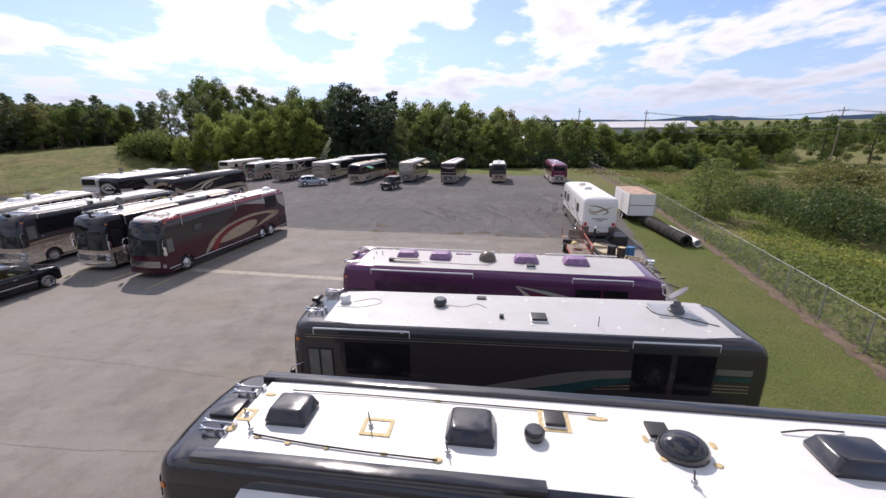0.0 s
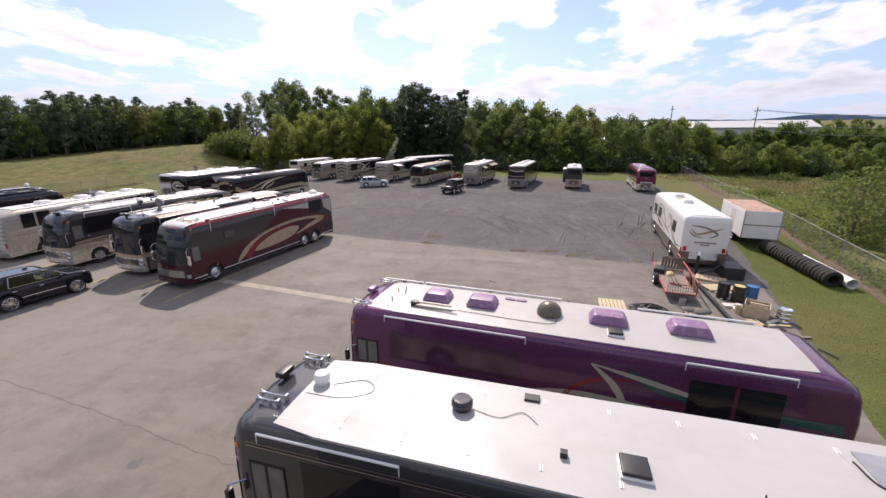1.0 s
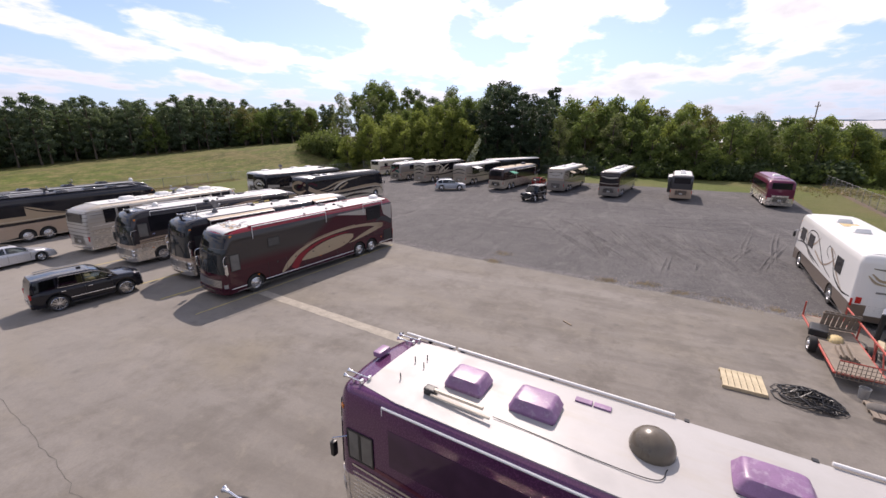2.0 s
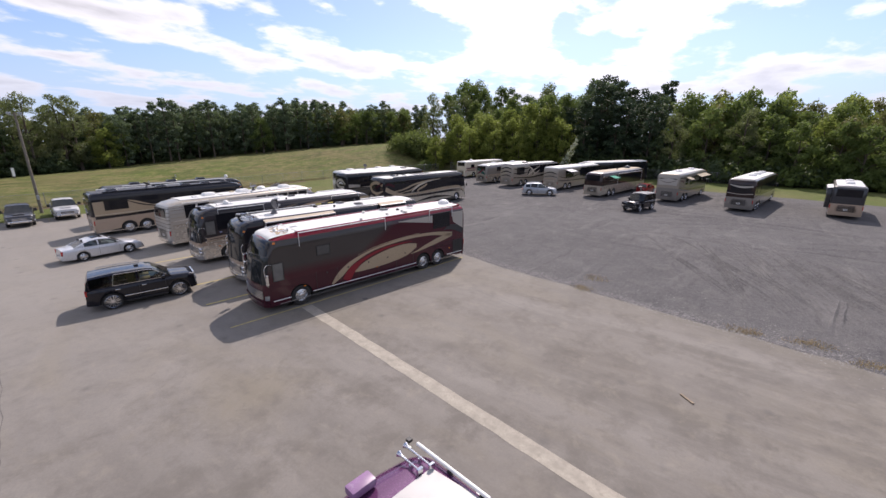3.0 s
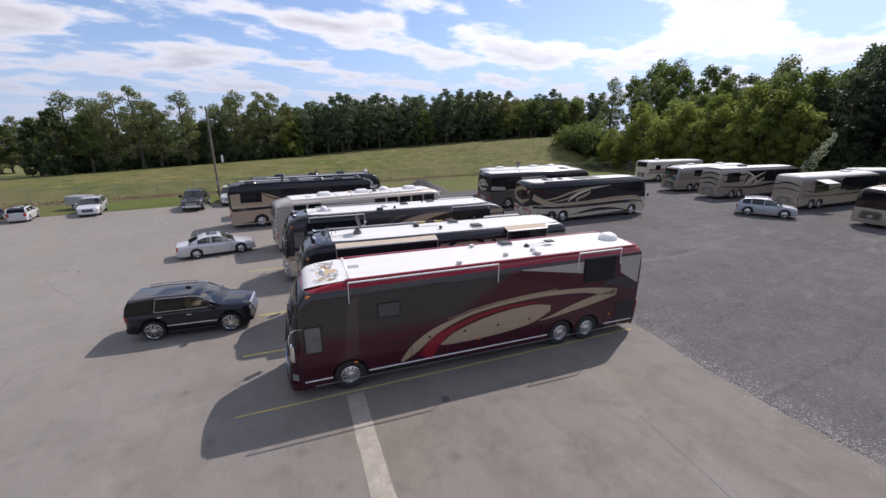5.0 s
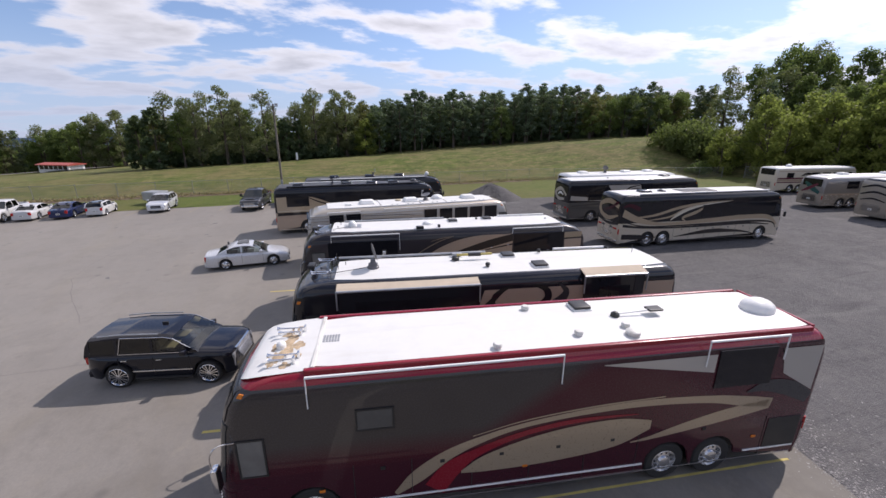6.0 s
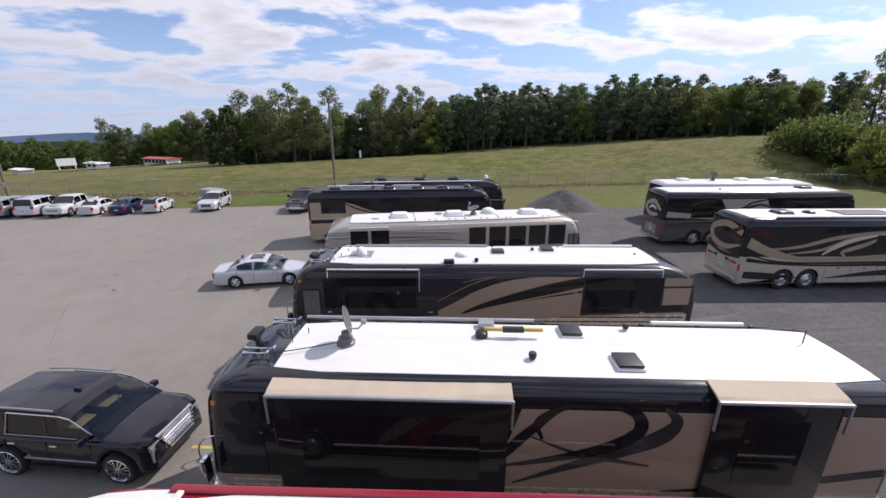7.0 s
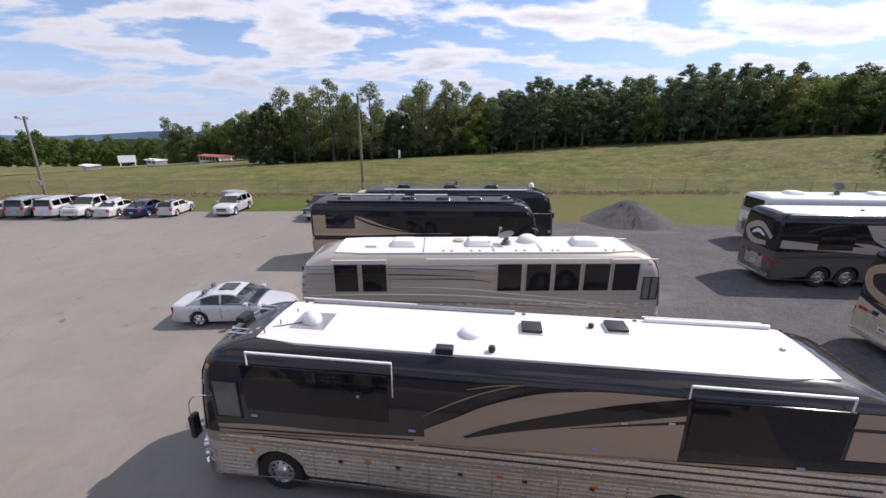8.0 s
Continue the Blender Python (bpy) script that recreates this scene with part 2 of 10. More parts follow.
def leaf_mat(name, a, b, through=0.35):
    """Foliage: two greens over the crown, another share for each plant; thin leaves let light through."""
    m = Nodes(name)
    v = m.coord()
    geo = m.n.new("ShaderNodeNewGeometry")
    c = m.mix(geo.outputs["Random Per Island"], a, b)
    c = m.mix(m.remap(m.noise(v, 0.5, 3), 0.4, 0.7, 0, 0.6), c, shade(a, 0.6))
    c = m.mix(m.math("MULTIPLY", m.rand(), 0.45), c, shade(b, 1.25))
    m.set(Base_Color=c, Roughness=0.6, Specular_IOR_Level=0.25)
    tr = m.n.new("ShaderNodeBsdfTranslucent")
    m.put(tr.inputs["Color"], m.mix(0.5, c, (0.22, 0.31, 0.07)))
    mx = m.n.new("ShaderNodeMixShader")
    mx.inputs[0].default_value = through
    m.l.new(m.b.outputs[0], mx.inputs[1]), m.l.new(tr.outputs[0], mx.inputs[2])
    m.l.new(mx.outputs[0], m.n["Material Output"].inputs[0])
    return m.mat


def glass_mat(name, color=(0.012, 0.013, 0.015), rough=0.04):
    m = Nodes(name)
    v = m.coord()
    m.set(Base_Color=m.mix(m.remap(m.noise(v, 2.0, 4), 0.4, 0.7, 0, 0.3), color, shade(color, 2.2)), Roughness=rough, Specular_IOR_Level=0.4)
    return m.mat


def chain_mat():
    """Woven wire: diagonal strands with open mesh between them."""
    m = Nodes("chain_link_mesh")
    v = m.n.new("ShaderNodeSeparateXYZ")
    m.l.new(m.coord("UV"), v.inputs[0])
    s = 1 / 0.075
    strands = []
    for sign in (1, -1):
        d = m.math("ADD", v.outputs[0], m.math("MULTIPLY", v.outputs[1], sign))
        f = m.math("FRACT", m.math("MULTIPLY", d, s))
        strands.append(m.math("LESS_THAN", f, 0.085))
    hit = m.math("MAXIMUM", strands[0], strands[1])
    m.set(Base_Color=(0.24, 0.245, 0.245), Metallic=0.5, Roughness=0.6)
    m.put(m.b.inputs["Alpha"], hit)
    return m.mat


def stained_roof(name, base=(0.80, 0.80, 0.78), stain=(0.55, 0.5, 0.4), amount=0.35):
    m = Nodes(name)
    v = m.coord()
    big, run = m.noise(v, 0.9, 6, 0.65), m.noise(v, 1.6, 5, 0.6, stretch=(0.25, 1.6, 1.0))
    c = m.mix(m.remap(big, 0.45, 0.8, 0, amount), base, shade(base, 0.78))
    c = m.mix(m.remap(run, 0.55, 0.8, 0, amount), c, stain)
    m.bump(m.noise(v, 50, 3), 0.08, 0.005)
    return m.set(Base_Color=c, Roughness=m.remap(big, 0.3, 0.7, 0.35, 0.6))


def fluted(name, color=(0.7, 0.65, 0.58), metal=0.6):
    m = Nodes(name)
    v = m.coord()
    c = m.mix(m.remap(m.noise(v, 1.2, 6, 0.6, stretch=(0.3, 1.0, 1.0)), 0.4, 0.75, 0, 0.35), color, shade(color, 0.6))
    return m.set(Base_Color=c, Metallic=metal, Roughness=m.remap(m.noise(v, 3, 4), 0.3, 0.7, 0.16, 0.36))


CONCRETE, GRAVEL = concrete_mat(), gravel_mat()
GRASS = grass_mat("mown_grass", (0.085, 0.12, 0.026), (0.14, 0.168, 0.038), (0.2, 0.155, 0.08), 0.7)
FIELD = grass_mat("rough_grassland", (0.08, 0.125, 0.022), (0.165, 0.2, 0.042), (0.25, 0.185, 0.1), 0.62, mow=True)
BLACK, RUBBER = plain("black_plastic", (0.02, 0.02, 0.021), 0.45), plain("tyre_rubber", (0.025, 0.024, 0.023), 0.85, bump=0.3)
GLASS, GLASS_CAR = glass_mat("dark_tinted_glass", (0.011, 0.011, 0.014)), glass_mat("car_window_glass", (0.02, 0.024, 0.026))
SCREEN = glass_mat("clear_windshield", (0.02, 0.023, 0.025), 0.03)
CHROME, STEEL = plain("chrome", (0.75, 0.75, 0.76), 0.12, 1.0, 0.06), fluted("stainless_steel")
WARMSTEEL = fluted("warm_polished_steel", (0.74, 0.655, 0.55), 0.42)
ALLOY = plain("polished_alloy", (0.7, 0.7, 0.71), 0.22, 0.9, 0.1)
WHITE, OFFWHITE = plain("white_gelcoat", (0.78, 0.78, 0.76), 0.35, var=0.06), plain("weathered_white", (0.66, 0.65, 0.61), 0.5, dirt=(0.38, 0.34, 0.27))
ROOF, ROOF_DIRTY, ROOF_METAL = stained_roof("white_roof_coating", (0.66, 0.66, 0.64), (0.46, 0.43, 0.37), 0.45), stained_roof("stained_roof_coating", (0.4, 0.39, 0.38), (0.36, 0.32, 0.25), 0.6), stained_roof("riveted_roof_sheet", (0.42, 0.42, 0.415), (0.34, 0.325, 0.3), 0.55)
ROOF_DARK = stained_roof("dark_roof_coating", (0.05, 0.05, 0.055), (0.09, 0.085, 0.08), 0.5)
SEALANT = plain("yellowed_sealant", (0.55, 0.42, 0.20), 0.7, var=0.35, scale=9, dirt=(0.62, 0.58, 0.48))
RUST = plain("rusted_patch", (0.44, 0.33, 0.21), 0.85, var=0.5, scale=9, dirt=(0.64, 0.6, 0.54))
AMBER, REDLENS = plain("amber_lens", (0.7, 0.2, 0.02), 0.2), plain("red_lens", (0.45, 0.015, 0.012), 0.2)
LAMP = plain("clear_lamp_lens", (0.36, 0.37, 0.39), 0.12, 0.6)
BARK = plain("tree_bark", (0.10, 0.08, 0.06), 0.95, var=0.35, scale=1.5, fine=18, bump=0.6)
WOOD = plain("weathered_timber", (0.23, 0.19, 0.15), 0.8, var=0.3, scale=3, fine=40, bump=0.2)
PALLETWOOD = plain("new_pallet_timber", (0.50, 0.42, 0.28), 0.75, var=0.22, scale=5)
GALV = plain("galvanised_steel", (0.42, 0.43, 0.44), 0.45, 0.7, 0.15)
YELLOW = plain("worn_yellow_paint", (0.52, 0.42, 0.12), 0.8, var=0.3, scale=2.0, dirt=(0.3, 0.27, 0.2))
TAN_CLOTH = plain("tan_awning_cloth", (0.50, 0.42, 0.32), 0.85, var=0.1)

# ---- mesh helpers ----


def finish(bm, materials, smooth):
    me = bpy.data.meshes.new("shape")
    bmesh.ops.recalc_face_normals(bm, faces=bm.faces)
    bm.to_mesh(me)
    bm.free()
    for mt in materials if isinstance(materials, (list, tuple)) else [materials]:
        me.materials.append(mt)
    if smooth:
        me.polygons.foreach_set("use_smooth", [True] * len(me.polygons))
        me.set_sharp_from_angle(angle=radians(smooth if smooth > 1 else 38))
    return me


def part(name, bm, material, parent, label="", smooth=0):
    """One mesh object under a thing or a part."""
    ob = new(name, bm if isinstance(bm, bpy.types.Mesh) else finish(bm, material, smooth))
    ob.parent = parent
    return tagged(ob, label)


def thing(name, m, label, category, group="", kind=""):
    """An Empty at the base of a thing, that carries its parts."""
    ob = new(name)
    ob.matrix_world = m
    return tagged(ob, label, category, group, kind)


def solo(name, bm, material, label, category, kind="", smooth=0, group="", m=None):
    ob = new(name, bm if isinstance(bm, bpy.types.Mesh) else finish(bm, material, smooth))
    if m is not None:
        ob.matrix_world = m
    return tagged(ob, label, category, group, kind)


def box(bm, x0, x1, y0, y1, z0, z1, bev=0.0, mi=0):
    v = [bm.verts.new((x, y, z)) for z in (z0, z1) for y in (y0, y1) for x in (x0, x1)]
    fs = [bm.faces.new([v[i] for i in q]) for q in ((0, 2, 3, 1), (4, 5, 7, 6), (0, 1, 5, 4), (2, 6, 7, 3), (0, 4, 6, 2), (1, 3, 7, 5))]
    if bev:
        r = bmesh.ops.bevel(bm, geom=list({e for f in fs for e in f.edges}), offset=bev, segments=2, affect="EDGES", profile=0.6)
        fs = r["faces"]
    for f in fs:
        f.material_index = mi
    return bm


def B(*a, **k):
    return box(bmesh.new(), *a, **k)


def frame_of(d):
    d = Vector(d).normalized()
    a = d.orthogonal().normalized()
    return d, a, d.cross(a)


def cyl(bm, p0, p1, r, n=10, r2=None, caps=True, mi=0):
    p0, p1 = Vector(p0), Vector(p1)
    d, a, b = frame_of(p1 - p0)
    r2 = r if r2 is None else r2
    ra = [bm.verts.new(p0 + (a * math.cos(t) + b * math.sin(t)) * r) for t in [2 * math.pi * i / n for i in range(n)]]
    rb = [bm.verts.new(p1 + (a * math.cos(t) + b * math.sin(t)) * r2) for t in [2 * math.pi * i / n for i in range(n)]]
    fs = [bm.faces.new((ra[i], ra[(i + 1) % n], rb[(i + 1) % n], rb[i])) for i in range(n)]
    if caps:
        fs += [bm.faces.new(ra[::-1]), bm.faces.new(rb)]
    for f in fs:
        f.material_index = mi
    return bm


def C(*a, **k):
    return cyl(bmesh.new(), *a, **k)


def tube(bm, pts, r, n=5):
    """A bent rod or wire through points."""
    pts = [Vector(p) for p in pts]
    rings, up = [], None
    for i, p in enumerate(pts):
        d = (pts[min(i + 1, len(pts) - 1)] - pts[max(i - 1, 0)]).normalized()
        a = d.orthogonal().normalized() if up is None else (up - d * up.dot(d)).normalized()
        up = a
        b = d.cross(a)
        rings.append([bm.verts.new(p + (a * math.cos(t) + b * math.sin(t)) * r) for t in [2 * math.pi * k / n for k in range(n)]])
    for u, w in zip(rings, rings[1:]):
        for k in range(n):
            bm.faces.new((u[k], u[(k + 1) % n], w[(k + 1) % n], w[k]))
    bm.faces.new(rings[0][::-1]), bm.faces.new(rings[-1])
    return bm


def lathe(bm, prof, n=20, m=Matrix(), mi=0):
    """Turns (radius, height) pairs about z, laid by m."""
    rings = []
    for r, h in prof:
        rings.append([bm.verts.new(m @ Vector((r * math.cos(t), r * math.sin(t), h))) for t in [2 * math.pi * k / n for k in range(n)]] if r > 1e-4 else [bm.verts.new(m @ Vector((0, 0, h)))])
    for u, w in zip(rings, rings[1:]):
        for k in range(n):
            q = [u[k % len(u)], u[(k + 1) % len(u)], w[(k + 1) % len(w)], w[k % len(w)]]
            q = list(dict.fromkeys(q))
            if len(q) > 2:
                bm.faces.new(q).material_index = mi
    return bm


def grid_faces(bm, rows, wrap=False, mi=0):
    """Joins rows of vertices into quads."""
    for u, w in zip(rows, rows[1:]):
        for k in range(len(u) - (0 if wrap else 1)):
            bm.faces.new((u[k], u[(k + 1) % len(u)], w[(k + 1) % len(u)], w[k])).material_index = mi
    return bm


def plate(bm, poly, y0, y1):
    """A flat shape given in x and z, with thickness from y0 to y1."""
    a, b = [[bm.verts.new((x, y, z)) for x, z in poly] for y in (y0, y1)]
    bm.faces.new(a), bm.faces.new(b[::-1])
    for i in range(len(poly)):
        j = (i + 1) % len(poly)
        bm.faces.new((a[j], a[i], b[i], b[j]))
    return bm


def dome(bm, m, rx, ry, h, n=16, rings=5, power=1.0):
    prof = [(math.cos(a) ** power, math.sin(a)) for a in [i / rings * math.pi / 2 for i in range(rings)]] + [(0, 1)]
    return lathe(bm, prof, n, m @ Matrix.Diagonal((rx, ry, h, 1)))


def spline(pts, n=10):
    """Points along a smooth curve through the given ones (any number of coordinates)."""
    p = [np.array(q, float) for q in pts]
    p = [2 * p[0] - p[1], *p, 2 * p[-1] - p[-2]]
    res = []
    for a, b, c, d in zip(p, p[1:], p[2:], p[3:]):
        for i in range(n):
            t = i / n
            res.append(0.5 * (2 * b + (c - a) * t + (2 * a - 5 * b + 4 * c - d) * t * t + (3 * b - a - 3 * c + d) * t**3))
    return res + [p[-2]]


def wheel_meshes(r, w, rim_r, holes, rim_mat):
    """Tyre and rim, turned about the local y axis, outer face towards +y."""
    m = Matrix.Rotation(-math.pi / 2, 4, "X")
    t = lathe(bmesh.new(), [(rim_r, -w / 2), (r * 0.9, -w / 2), (r * 0.97, -w * 0.42), (r, -w * 0.25), (r, w * 0.25), (r * 0.97, w * 0.42), (r * 0.9, w / 2), (rim_r, w / 2 - 0.01), (rim_r, -w / 2)], 28, m)
    b = lathe(bmesh.new(), [(rim_r, -w / 2), (rim_r * 1.0, w / 2 - 0.015), (rim_r * 0.93, w / 2 - 0.005), (rim_r * 0.86, w / 2 - 0.06), (rim_r * 0.52, w / 2 - 0.03), (rim_r * 0.45, w / 2 + 0.02), (rim_r * 0.3, w / 2 + 0.04), (0, w / 2 + 0.045)], 28, m)
    for i in range(holes):
        a = 2 * math.pi * i / holes
        c = Vector((math.cos(a) * rim_r * 0.7, w / 2 - 0.044, math.sin(a) * rim_r * 0.7))
        cyl(b, c, c + Vector((0, 0.008, 0)), rim_r * (0.085 if holes > 7 else 0.17), 8, mi=1)
    return finish(t, RUBBER, 30), finish(b, [rim_mat, BLACK], 30)


COACH_TYRE, COACH_RIM = wheel_meshes(0.52, 0.3, 0.31, 10, ALLOY)
CAR_TYRE, CAR_RIM = wheel_meshes(0.37, 0.25, 0.26, 5, ALLOY)


def wheel(parent, x, y, z, side, tyre, rim, k=1.0):
    w = part("wheel", tyre, None, parent)
    w.matrix_local = pose(x, y, z, 0, 0, 0 if side > 0 else 180) @ Matrix.Diagonal((k, 1, k, 1))
    part("rim", rim, None, w, "polished alloy rim")

# ---- ground, one sheet to the horizon ----
CREST = ((-140, -2.4), (-60, -1.6), (-25, 0.1), (10, 1.55), (40, 2.8), (65, 4.3), (90, 5.8), (130, 6.6), (400, 7.0))


def smooth01(t):
    t = min(1.0, max(0.0, t))
    return t * t * (3 - 2 * t)


def ground_z(x, y):
    """Flat round the lot, a grassed bank to the west, a slight fall to the east field, hills far off."""
    h = float(np.interp(y, [c[0] for c in CREST], [c[1] for c in CREST]))
    foot = -66.0 + max(0.0, y - 60) * 0.22
    t = (foot - x) / 19.0
    z = h * smooth01(t)
    if t > 1.15:
        past = (t - 1.15) * 19.0
        fall = (min(past, 60.0) * 0.055 + min(max(0.0, past - 60.0), 70.0) * 0.125 + max(0.0, past - 130.0) * 0.05) * (1 - 0.75 * smooth01((y - 15) / 40))
        z -= fall
    if 0 < t:
        z += 0.12 * noise.noise((x * 0.12, y * 0.12, 0.0)) * min(1, t * 3)
    e = x - (17.4 + 0.18 * (y - 14.5))
    if e > 0:
        z -= 0.9 * smooth01(e / 14) - 0.35 * noise.noise((x * 0.1, y * 0.1, 3.0)) * smooth01(e / 6)
    r = math.hypot(x + 10, y - 20)
    if r > 130:
        z += (r - 130) * 0.02 * smooth01((x + 60) / 120)
    if r > 500:
        z += 24 * smooth01((r - 500) / 1500) * noise.noise((x * 0.0014, y * 0.0014, 5.0))
    return z


def axis_steps(lo, hi, fine):
    a = list(np.arange(lo, hi + 0.01, fine))
    far = [40, 95, 170, 270, 420, 640, 950, 1400, 2100, 3200]
    return [lo - f for f in far[::-1]] + a + [hi + f for f in far]


gx, gy = axis_steps(-150, 90, 3.0), axis_steps(-60, 190, 3.5)
bm = bmesh.new()
# the sheet dips a little under the paved lot
rows = [[bm.verts.new((x, y, ground_z(x, y) - (0.02 if -58 < x < 30 and -30 < y < 110 else 0.0))) for x in gx] for y in gy]
grid_faces(bm, rows)
ground = solo("ground", bm, FIELD, "rough grass bank and meadow round the lot", "ground", "structure", 60)


def sheet(name, poly, z, material, label, category, cuts=0):
    bm = bmesh.new()
    f = bm.faces.new([bm.verts.new((x, y, z)) for x, y in poly])
    r = bmesh.ops.extrude_face_region(bm, geom=[f])
    bmesh.ops.translate(bm, verts=[v for v in r["geom"] if isinstance(v, bmesh.types.BMVert)], vec=(0, 0, -0.3))
    return solo(name, bm, material, label, category, "structure")


def ragged(p, q, step=0.7, amp=0.25, seed=0.0):
    """A line from p to q that wanders a little."""
    p, q = Vector(p), Vector(q)
    n = max(2, int((q - p).length / step))
    d = (q - p).normalized()
    side = Vector((-d.y, d.x))
    return [tuple(p.lerp(q, i / n) + side * amp * noise.noise((i * 0.35, seed, 0.0)) * (0 < i < n)) for i in range(n + 1)]


# mown strips beside the paving
west = ragged((-57.6, -60), (-57.4, 30), 1.5, 0.5, 1) + ragged((-57.4, 30), (-52.4, 40), 1.2, 0.6, 2)[1:] + ragged((-52.4, 40), (-50.6, 56), 1.2, 0.7, 3)[1:] + ragged((-50.6, 56), (-47, 84), 1.2, 0.7, 4)[1:]
north = ragged((-47, 84), (-5, 86.5), 1.5, 0.6, 5)[1:] + ragged((-5, 86.5), (23.5, 82), 1.5, 0.5, 6)[1:]
east = ragged((23.5, 82), (18.1, 40.5), 1.0, 0.35, 7)[1:] + ragged((18.1, 40.5), (10.0, 10), 0.8, 0.3, 8)[1:] + ragged((10.0, 10), (2.4, -25), 1.0, 0.3, 9)[1:] + [(3, -60)]
lawn = [(-64.5, -58), (-65.5, 30), (-65, 60), (-58, 92), (-40, 100), (34, 102), (30, 82), (24.3, 45), (17.0, 14), (10, -18), (4, -58)]
sheet("grass_verge", lawn, 0.004, GRASS, "mown grass strip round the paved lot", "grass")
sheet("gravel_lot", west + north + east, 0.012, GRAVEL, "dark crushed gravel yard with tyre tracks", "gravel")
edge = ragged((-19.0, 37.6), (-11.7, 35.65), 0.5, 0.12, 11) + ragged((-11.7, 35.65), (-8.1, 35.2), 0.5, 0.12, 18)[1:] + ragged((-8.1, 35.2), (3.0, 33.5), 0.5, 0.16, 12)[1:] + ragged((3.0, 33.5), (15.4, 31.6), 0.5, 0.3, 13)[1:]
slab = [(-57.3, -59), (-57.2, 29)] + ragged((-57.2, 29), (-47, 37.5), 1, 0.5, 14)[1:] + ragged((-47, 37.5), (-19.0, 37.6), 0.8, 0.4, 15)[1:] + edge[1:] + ragged((15.4, 31.6), (10.1, 10), 0.8, 0.25, 16)[1:] + ragged((10.1, 10), (2.5, -25), 1, 0.25, 17)[1:] + [(3.1, -59)]
sheet("pavement", slab, 0.022, CONCRETE, "worn stained concrete parking lot", "pavement")

# ---- motor coaches ----
PROFILE = {
    # height, front set-back, rear set-back, side set-in, for a 3.7 m high body
    "tall": ((0.3, 0.03, 0.06, 0.0), (0.75, 0.0, 0.0, 0.0), (1.4, 0.03, 0.0, 0.0), (2.6, 0.2, 0.0, 0.0), (3.1, 0.36, 0.02, 0.0), (3.42, 0.55, 0.05, 0.02), (3.55, 0.78, 0.1, 0.07), (3.64, 1.1, 0.16, 0.13), (3.7, 1.5, 0.26, 0.22)),
    "upright": ((0.3, 0.03, 0.06, 0.0), (0.75, 0.0, 0.0, 0.0), (1.4, 0.02, 0.0, 0.0), (2.6, 0.1, 0.0, 0.0), (3.1, 0.17, 0.02, 0.0), (3.42, 0.28, 0.05, 0.02), (3.55, 0.42, 0.1, 0.07), (3.64, 0.66, 0.16, 0.13), (3.7, 1.0, 0.26, 0.22)),
    "classic": ((0.3, 0.03, 0.06, 0.0), (0.7, 0.0, 0.0, 0.0), (1.4, 0.02, 0.0, 0.0), (2.4, 0.12, 0.0, 0.0), (3.0, 0.24, 0.06, 0.01), (3.32, 0.38, 0.2, 0.05), (3.5, 0.55, 0.45, 0.13), (3.62, 0.85, 0.8, 0.25), (3.7, 1.2, 1.15, 0.38)),
    "flat": ((0.3, 0.06, 0.06, 0.0), (0.7, 0.0, 0.0, 0.0), (1.4, 0.01, 0.0, 0.0), (2.6, 0.05, 0.0, 0.0), (3.2, 0.1, 0.06, 0.0), (3.45, 0.15, 0.15, 0.012), (3.57, 0.2, 0.3, 0.03), (3.65, 0.3, 0.5, 0.07), (3.7, 0.48, 0.8, 0.15)),
    "boxy": ((0.3, 0.06, 0.04, 0.0), (0.8, 0.0, 0.0, 0.0), (1.4, 0.02, 0.0, 0.0), (2.6, 0.1, 0.0, 0.0), (3.3, 0.22, 0.02, 0.0), (3.55, 0.36, 0.06, 0.03), (3.65, 0.5, 0.12, 0.09), (3.7, 0.7, 0.22, 0.2)),
}
FRONT, REAR = list(range(4, 19)), [19, 20, 21, 22, 0, 1, 2, 3]


